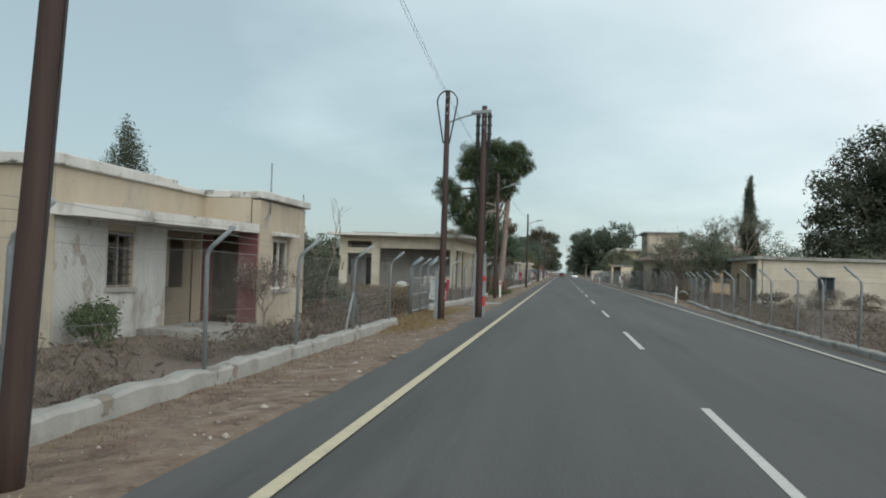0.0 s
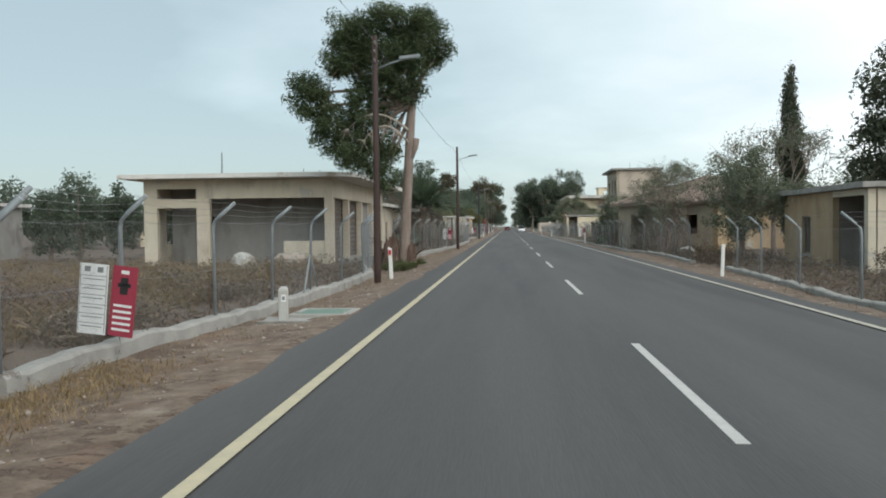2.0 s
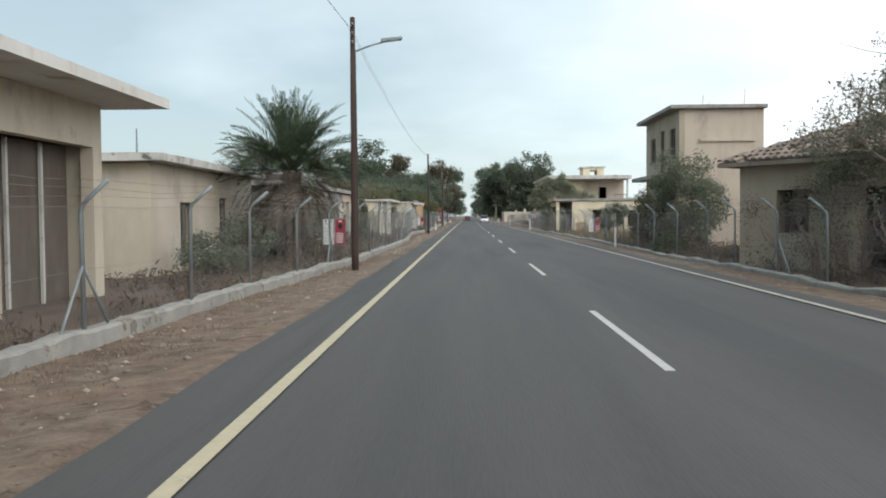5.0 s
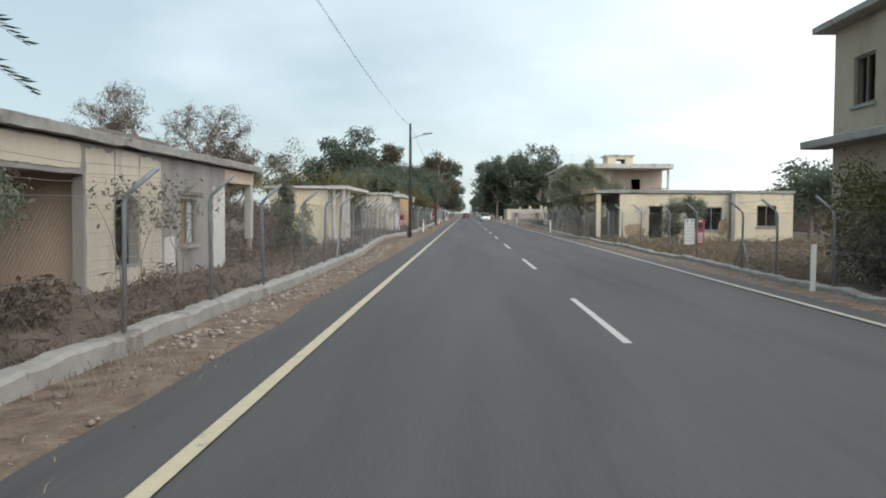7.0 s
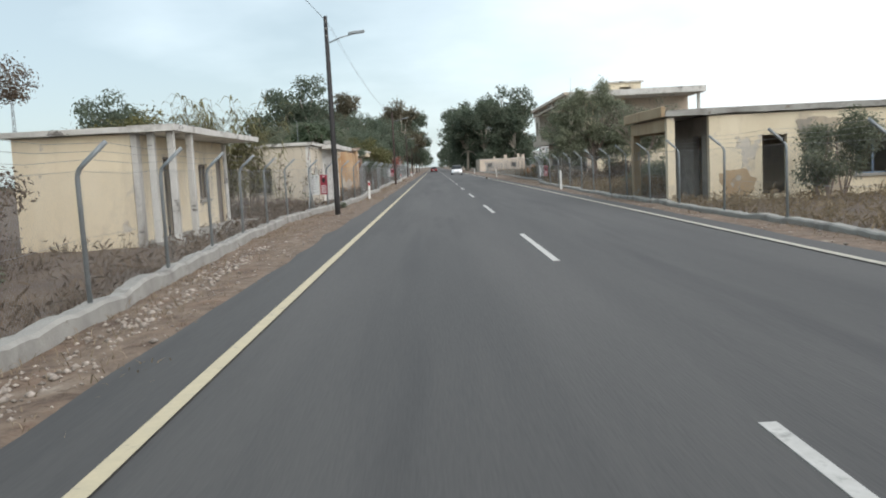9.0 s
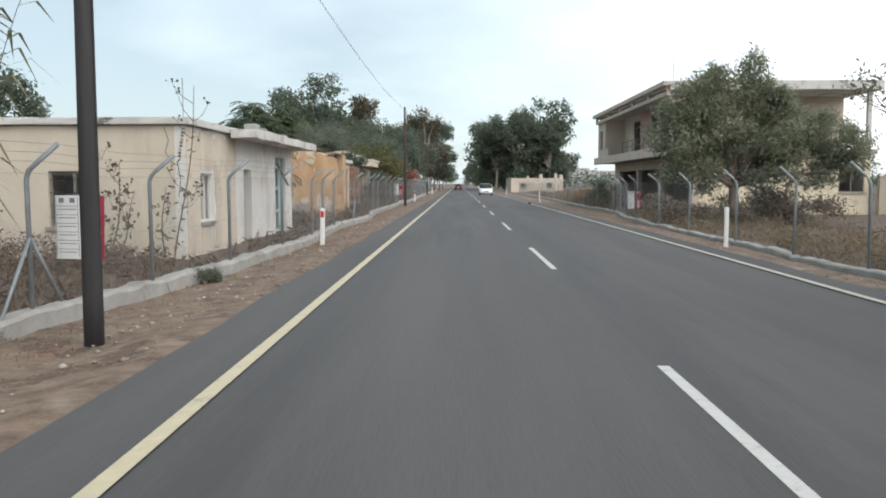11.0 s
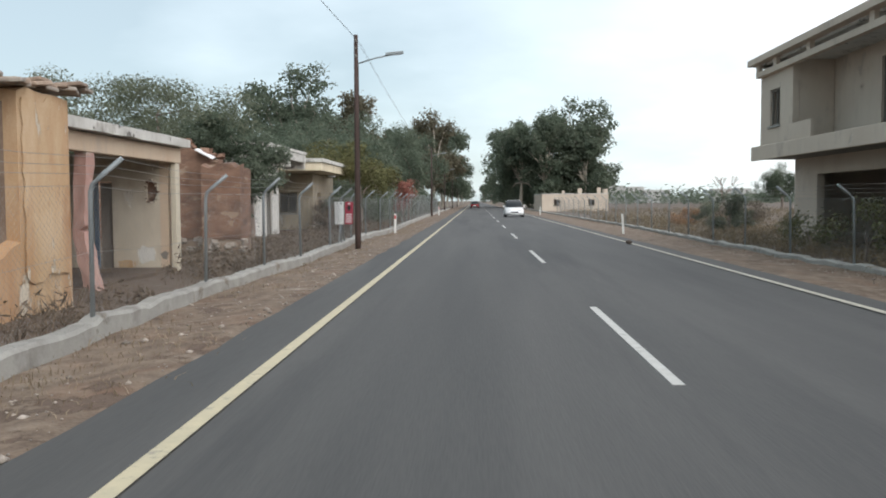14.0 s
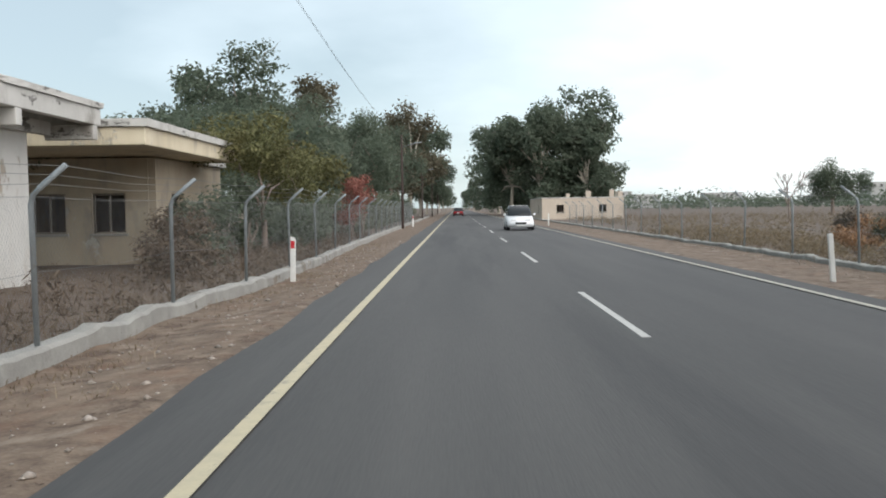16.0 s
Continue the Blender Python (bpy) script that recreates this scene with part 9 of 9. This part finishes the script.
def brush(name, label, plants, area, h, seed, mat, leafy=9, stems=6):
    """Tangled dead weeds: leaning stems from each root with fine dry leaves and seed heads along them."""
    rng = np.random.default_rng(seed)
    x, y = area(rng, plants)
    dens = np.array([noise.noise((a * 0.22, b * 0.22, seed)) + 0.4 * noise.noise((a * 0.9, b * 0.9, seed)) for a, b in zip(x, y)])
    keep = dens > -0.28
    for x0, x1, y0, y1 in HOUSES:
        keep &= ~((x > x0) & (x < x1) & (y > y0) & (y < y1))
    tiled = (x - 12.7) * math.cos(0.628) + (y - 80) * math.sin(0.628), (y - 80) * math.cos(0.628) - (x - 12.7) * math.sin(0.628)
    keep &= ~((tiled[0] > -0.3) & (tiled[0] < 9.8) & (tiled[1] > -0.3) & (tiled[1] < 8.9))
    x, y, dens = x[keep], y[keep], dens[keep]
    z = np.array([ground_z(a, b) for a, b in zip(x, y)])
    hh = h * (0.45 + 0.5 * rng.random(len(x)) + 0.9 * np.clip(dens, 0, 0.6))
    k = len(x) * stems
    px, py, pz, ph = (np.repeat(q, stems) for q in (x, y, z, hh))
    ang, lean = rng.random(k) * 6.283, rng.random(k) ** 1.3 * 0.75
    ln = ph * (0.55 + 0.5 * rng.random(k))
    d = np.stack([np.cos(ang) * lean, np.sin(ang) * lean, np.ones(k)], 1)
    d /= np.linalg.norm(d, axis=1)[:, None]
    p0 = np.stack([px + rng.normal(size=k) * 0.05, py + rng.normal(size=k) * 0.05, pz - 0.03], 1)
    mid = p0 + d * (ln * 0.55)[:, None]
    tip = p0 + d * ln[:, None] + np.stack([np.cos(ang) * 0.18 * ln, np.sin(ang) * 0.18 * ln, -0.04 * ln], 1)
    c = rng.random(k) * 6.283
    sd = np.stack([np.cos(c), np.sin(c), np.zeros(k)], 1) * (0.0025 + 0.003 * rng.random(k))[:, None]
    v1 = np.stack([p0 - sd, p0 + sd, mid + sd * 0.8, mid - sd * 0.8, tip + sd * 0.3, tip - sd * 0.3], 1).reshape(-1, 3)
    f1 = (np.array(((0, 1, 2, 3), (3, 2, 4, 5)))[None] + 6 * np.arange(k)[:, None, None]).reshape(-1, 4)
    n = len(x) * leafy
    pick = rng.integers(0, k, n)
    t = 0.25 + 0.8 * rng.random(n)
    q = p0[pick] + (tip - p0)[pick] * t[:, None] + rng.normal(size=(n, 3)) * (0.05 + 0.07 * hh.mean())
    q[:, 2] = np.maximum(q[:, 2], p0[pick][:, 2] + 0.03)
    a = rng.normal(size=(n, 3)); a /= np.linalg.norm(a, axis=1)[:, None]
    b = np.cross(a, rng.normal(size=(n, 3))); b /= np.linalg.norm(b, axis=1)[:, None]
    sz = (0.045 + 0.08 * rng.random(n))[:, None]
    v2 = np.stack([q - a * sz, q + b * sz * 0.22, q + a * sz, q - b * sz * 0.22], 1).reshape(-1, 3)
    f2 = np.arange(4 * n).reshape(-1, 4) + len(v1)
    tagged(fast_mesh(name, np.concatenate([v1, v2]), np.concatenate([f1, f2]), mat), label, "weeds", kind="stuff")


brush("dead_brush", "tangled reddish-brown dead weeds filling the yards", 4500, strip(LEFT_WALL, 0.3, 4.2, 8, 235, -1), 0.5, 21, M_BRUSH)
brush("dead_brush", "tall dead weeds in the open yard before the shop", 2600, strip(LEFT_WALL, 2.0, 16, 28, 63, -1), 0.6, 22, M_RUST)
brush("dead_brush", "dead weeds behind the far fence", 2100, strip(RIGHT_WALL, 0.3, 5, 14, 104, 1), 0.55, 23, M_BRUSH)
brush("dead_brush", "tall rust-brown weeds before the cream row house", 1500, strip(RIGHT_WALL, 0.4, 11, 104, 134, 1), 0.52, 24, M_RUST)
brush("dead_brush", "dead brown weeds round the villa and along the field", 3000, strip(RIGHT_WALL, 0.4, 6, 140, 235, 1), 0.6, 25, M_RUST)
brush("dead_brush", "low brown scrub over the open field", 3000, strip(RIGHT_WALL, 3, 46, 200, 300, 1), 0.55, 26, M_RUST, 9, 5)


def stones(name, label, n, seed, table, side, d0, d1, y0, y1, big):
    rng = np.random.default_rng(seed)
    y = y0 + (y1 - y0) * rng.random(n)
    x = np.interp(y, [p[0] for p in table], [p[1] for p in table]) + side * (d0 + (d1 - d0) * rng.random(n))
    s = big * (0.25 + rng.random(n) ** 3)
    octa = np.array([(1, 0, 0), (-1, 0, 0), (0, 1, 0), (0, -1, 0), (0, 0, 0.6), (0, 0, -0.6)])
    tri = np.array([(0, 2, 4), (2, 1, 4), (1, 3, 4), (3, 0, 4), (2, 0, 5), (1, 2, 5), (3, 1, 5), (0, 3, 5)])
    z = np.array([ground_z(a, b) for a, b in zip(x, y)])
    v = octa[None] * s[:, None, None] * (0.7 + 0.6 * rng.random((n, 6, 1)))
    ang = rng.random(n) * 6.28
    ca, sa_ = np.cos(ang)[:, None], np.sin(ang)[:, None]
    vx = v[:, :, 0] * ca - v[:, :, 1] * sa_ + x[:, None]
    vy = v[:, :, 0] * sa_ + v[:, :, 1] * ca + y[:, None]
    v = np.stack([vx, vy, v[:, :, 2] + z[:, None] + 0.004], 2).reshape(-1, 3)
    f = (tri[None] + 6 * np.arange(n)[:, None, None]).reshape(-1, 3)
    tagged(fast_mesh(name, v, f, M_STONE), label, "stones", kind="stuff")


stones("verge_stones", "loose pale stones scattered on the verge", 2000, 7, LEFT_WALL, 1, 0.15, 1.9, 2, 225, 0.05)
stones("verge_gravel", "fine pale gravel along the asphalt edge", 6500, 17, LEFT_WALL, 1, 0.5, 1.95, 10, 222, 0.022)
stones("verge_gravel", "band of pale broken stone along the verge", 1500, 27, LEFT_WALL, 1, 0.3, 1.0, 94, 126, 0.05)
stones("verge_stones", "loose pale stones scattered on the far verge", 2200, 8, RIGHT_WALL, -1, 0.1, 1.2, 15, 240, 0.034)



# ---- cars ----
def car(name, label, x, y, heading, paint, length, width, height, hatch, front_lamps):
    ob = thing(name, label, "car")
    ob.matrix_basis = pose(x, y, 0.004, 0, 0, heading)
    L, W, H = length, width, height
    # profile along the car (front at +y): y, sill, shoulder
    def loft(rows, nm, mat):
        bm = bmesh.new()
        rings = []
        for yy, z0, z1, w0, w1 in rows:
            rings.append([bm.verts.new(p) for p in ((-w0, yy, z0), (-w0 * 1.03, yy, (z0 + z1) / 2), (-w1, yy, z1), (w1, yy, z1), (w0 * 1.03, yy, (z0 + z1) / 2), (w0, yy, z0))])
        for a, b in zip(rings, rings[1:]):
            for k in range(6):
                bm.faces.new((a[k], a[(k + 1) % 6], b[(k + 1) % 6], b[k]))
        bm.faces.new(rings[0]); bm.faces.new(rings[-1][::-1])
        bmesh.ops.recalc_face_normals(bm, faces=bm.faces[:])
        bmesh.ops.bevel(bm, geom=bm.edges[:], offset=0.03, segments=2, affect="EDGES")
        for f in bm.faces:
            f.smooth = True
        return part(nm, bm, mat, ob)
    w = W / 2
    sh = H * 0.6
    tail = 0.06 if hatch else 0.9
    loft([(-L / 2, 0.3, sh * 0.92, w * 0.86, w * 0.8), (-L / 2 + 0.25, 0.2, sh, w * 0.97, w * 0.9), (-0.6, 0.18, sh, w, w * 0.93), (L * 0.18, 0.18, sh, w, w * 0.93), (L / 2 - 0.35, 0.2, sh * 0.82, w * 0.95, w * 0.84), (L / 2, 0.28, sh * 0.6, w * 0.8, w * 0.7)], "body", paint)
    loft([(-L / 2 + tail, sh - 0.03, sh, w * 0.86, w * 0.84), (-L / 2 + tail + 0.55, sh - 0.03, H, w * 0.86, w * 0.66), (L * 0.02, sh - 0.03, H, w * 0.88, w * 0.68), (L * 0.25, sh - 0.03, sh, w * 0.88, w * 0.84)], "cabin", M_GLASSDARK)
    loft([(-L / 2 + tail + 0.62, H - 0.03, H + 0.012, w * 0.68, w * 0.62), (L * 0.0, H - 0.03, H + 0.012, w * 0.7, w * 0.64)], "roof", paint)
    for sx in (-1, 1):
        for yy in (-L * 0.31, L * 0.32):
            bm = bmesh.new()
            bmesh.ops.create_cone(bm, cap_ends=True, segments=20, radius1=0.3, radius2=0.3, depth=0.2, matrix=pose(sx * (w - 0.1), yy, 0.3, 0, 90, 0))
            bmesh.ops.bevel(bm, geom=[e for e in bm.edges if len(e.link_faces) == 2 and e.calc_face_angle() > 1], offset=0.03, segments=2, affect="EDGES")
            wh = part("wheel", bm, M_BLACK, ob)
            bm = bmesh.new()
            bmesh.ops.create_cone(bm, cap_ends=True, segments=16, radius1=0.18, radius2=0.16, depth=0.02, matrix=pose(sx * (w + 0.005), yy, 0.3, 0, 90, 0))
            part("rim", bm, M_CHROME, wh)
        boxes("headlamp", [(sx * w * 0.5 - 0.17, sx * w * 0.5 + 0.17, L / 2 - 0.16, L / 2 - 0.04, sh * 0.62, sh * 0.78)], M_LAMP, ob, bevel=0.03)
        boxes("tail_lamp", [(sx * w * 0.62 - 0.16, sx * w * 0.62 + 0.16, -L / 2 - 0.005, -L / 2 + 0.1, sh * 0.66, sh * 0.84)], M_TAIL, ob, bevel=0.02)
        boxes("mirror", [(sx * (w + 0.07) - 0.07, sx * (w + 0.07) + 0.07, L * 0.17, L * 0.2, sh, sh + 0.12)], paint, ob, bevel=0.02)
    boxes("grille", [(-w * 0.4, w * 0.4, L / 2 - 0.03, L / 2 + 0.006, 0.36, 0.5)], M_BLACK, ob, bevel=0.01)
    boxes("number_plate", [(-0.26, 0.26, L / 2 - 0.0, L / 2 + 0.014, 0.28, 0.34), (-0.26, 0.26, -L / 2 - 0.014, -L / 2, 0.5, 0.6)], M_SIGNW, ob)
    boxes("bumper", [(-w * 0.75, w * 0.75, -L / 2 - 0.04, -L / 2 + 0.1, 0.26, 0.42)], M_BLACK, ob, bevel=0.02)


car("hatchback_car", "small white hatchback on the oncoming lane", 3.36, 240.5, 180, M_CARWHITE, 3.9, 1.68, 1.5, True, True)
car("saloon_car", "dark red saloon far ahead in the lane", -0.2, 330, 0, M_CARRED, 4.4, 1.7, 1.4, False, False)


# ---- far distance ----
def far_woods():
    rng = np.random.default_rng(77)
    blobs = []
    for i in range(620):
        side = 1 if i % 5 else -1
        x = rng.uniform(34, 620) * side
        y = 470 + rng.uniform(0, 330)
        r = rng.uniform(3, 8)
        blobs.append(((x, y, rng.uniform(1.0, 3.6)), (r * 1.6, r, rng.uniform(2, 4.6))))
    v, f = leaf_cloud(rng, blobs, 42000, 1.7, 0, 0.3)
    tagged(fast_mesh("far_woods", v, f, M_EUC), "dark line of distant trees on the horizon", "trees", kind="stuff")
    rnd = random.Random(8)
    for i in range(26):
        x, y = rnd.uniform(60, 420), rnd.uniform(560, 860)
        w, h = rnd.uniform(7, 16), rnd.uniform(6, 11)
        ob = thing("distant_house", "pale flat-roofed house on the horizon", "house", "distant houses")
        boxes("body", [(x, x + w, y, y + 8, -0.3, h)], M_FARHOUSE, ob)
        for k in range(int(w / 3.5)):
            boxes("window", [(x + 1 + 3.3 * k, x + 2.2 + 3.3 * k, y - 0.03, y - 0.002, h - 2.4, h - 1.1)], M_DARK, ob)


far_woods()


def radio_mast(x, y, h):
    ob = thing("radio_mast", "thin pale radio mast far beyond the houses", "mast")
    ob.location = (x, y, -0.2)
    for k in range(3):
        bm = bmesh.new()
        a = 2.094 * k
        tube(bm, [(0.7 * math.cos(a), 0.7 * math.sin(a), 0), (0.12 * math.cos(a), 0.12 * math.sin(a), h)], 0.07, 5)
        part("leg", bm, M_GALV, ob)
    for i in range(14):
        bm = bmesh.new()
        r = 0.7 - 0.58 * i / 14
        z = h * i / 14
        for k in range(3):
            a, b = 2.094 * k, 2.094 * (k + 1)
            tube(bm, [(r * math.cos(a), r * math.sin(a), z), (r * math.cos(b), r * math.sin(b), z + h / 14)], 0.04, 4)
        part("brace", bm, M_GALV, ob)


radio_mast(-93.5, 300, 27)


# ---- roof tiles ----
roof_tiles()
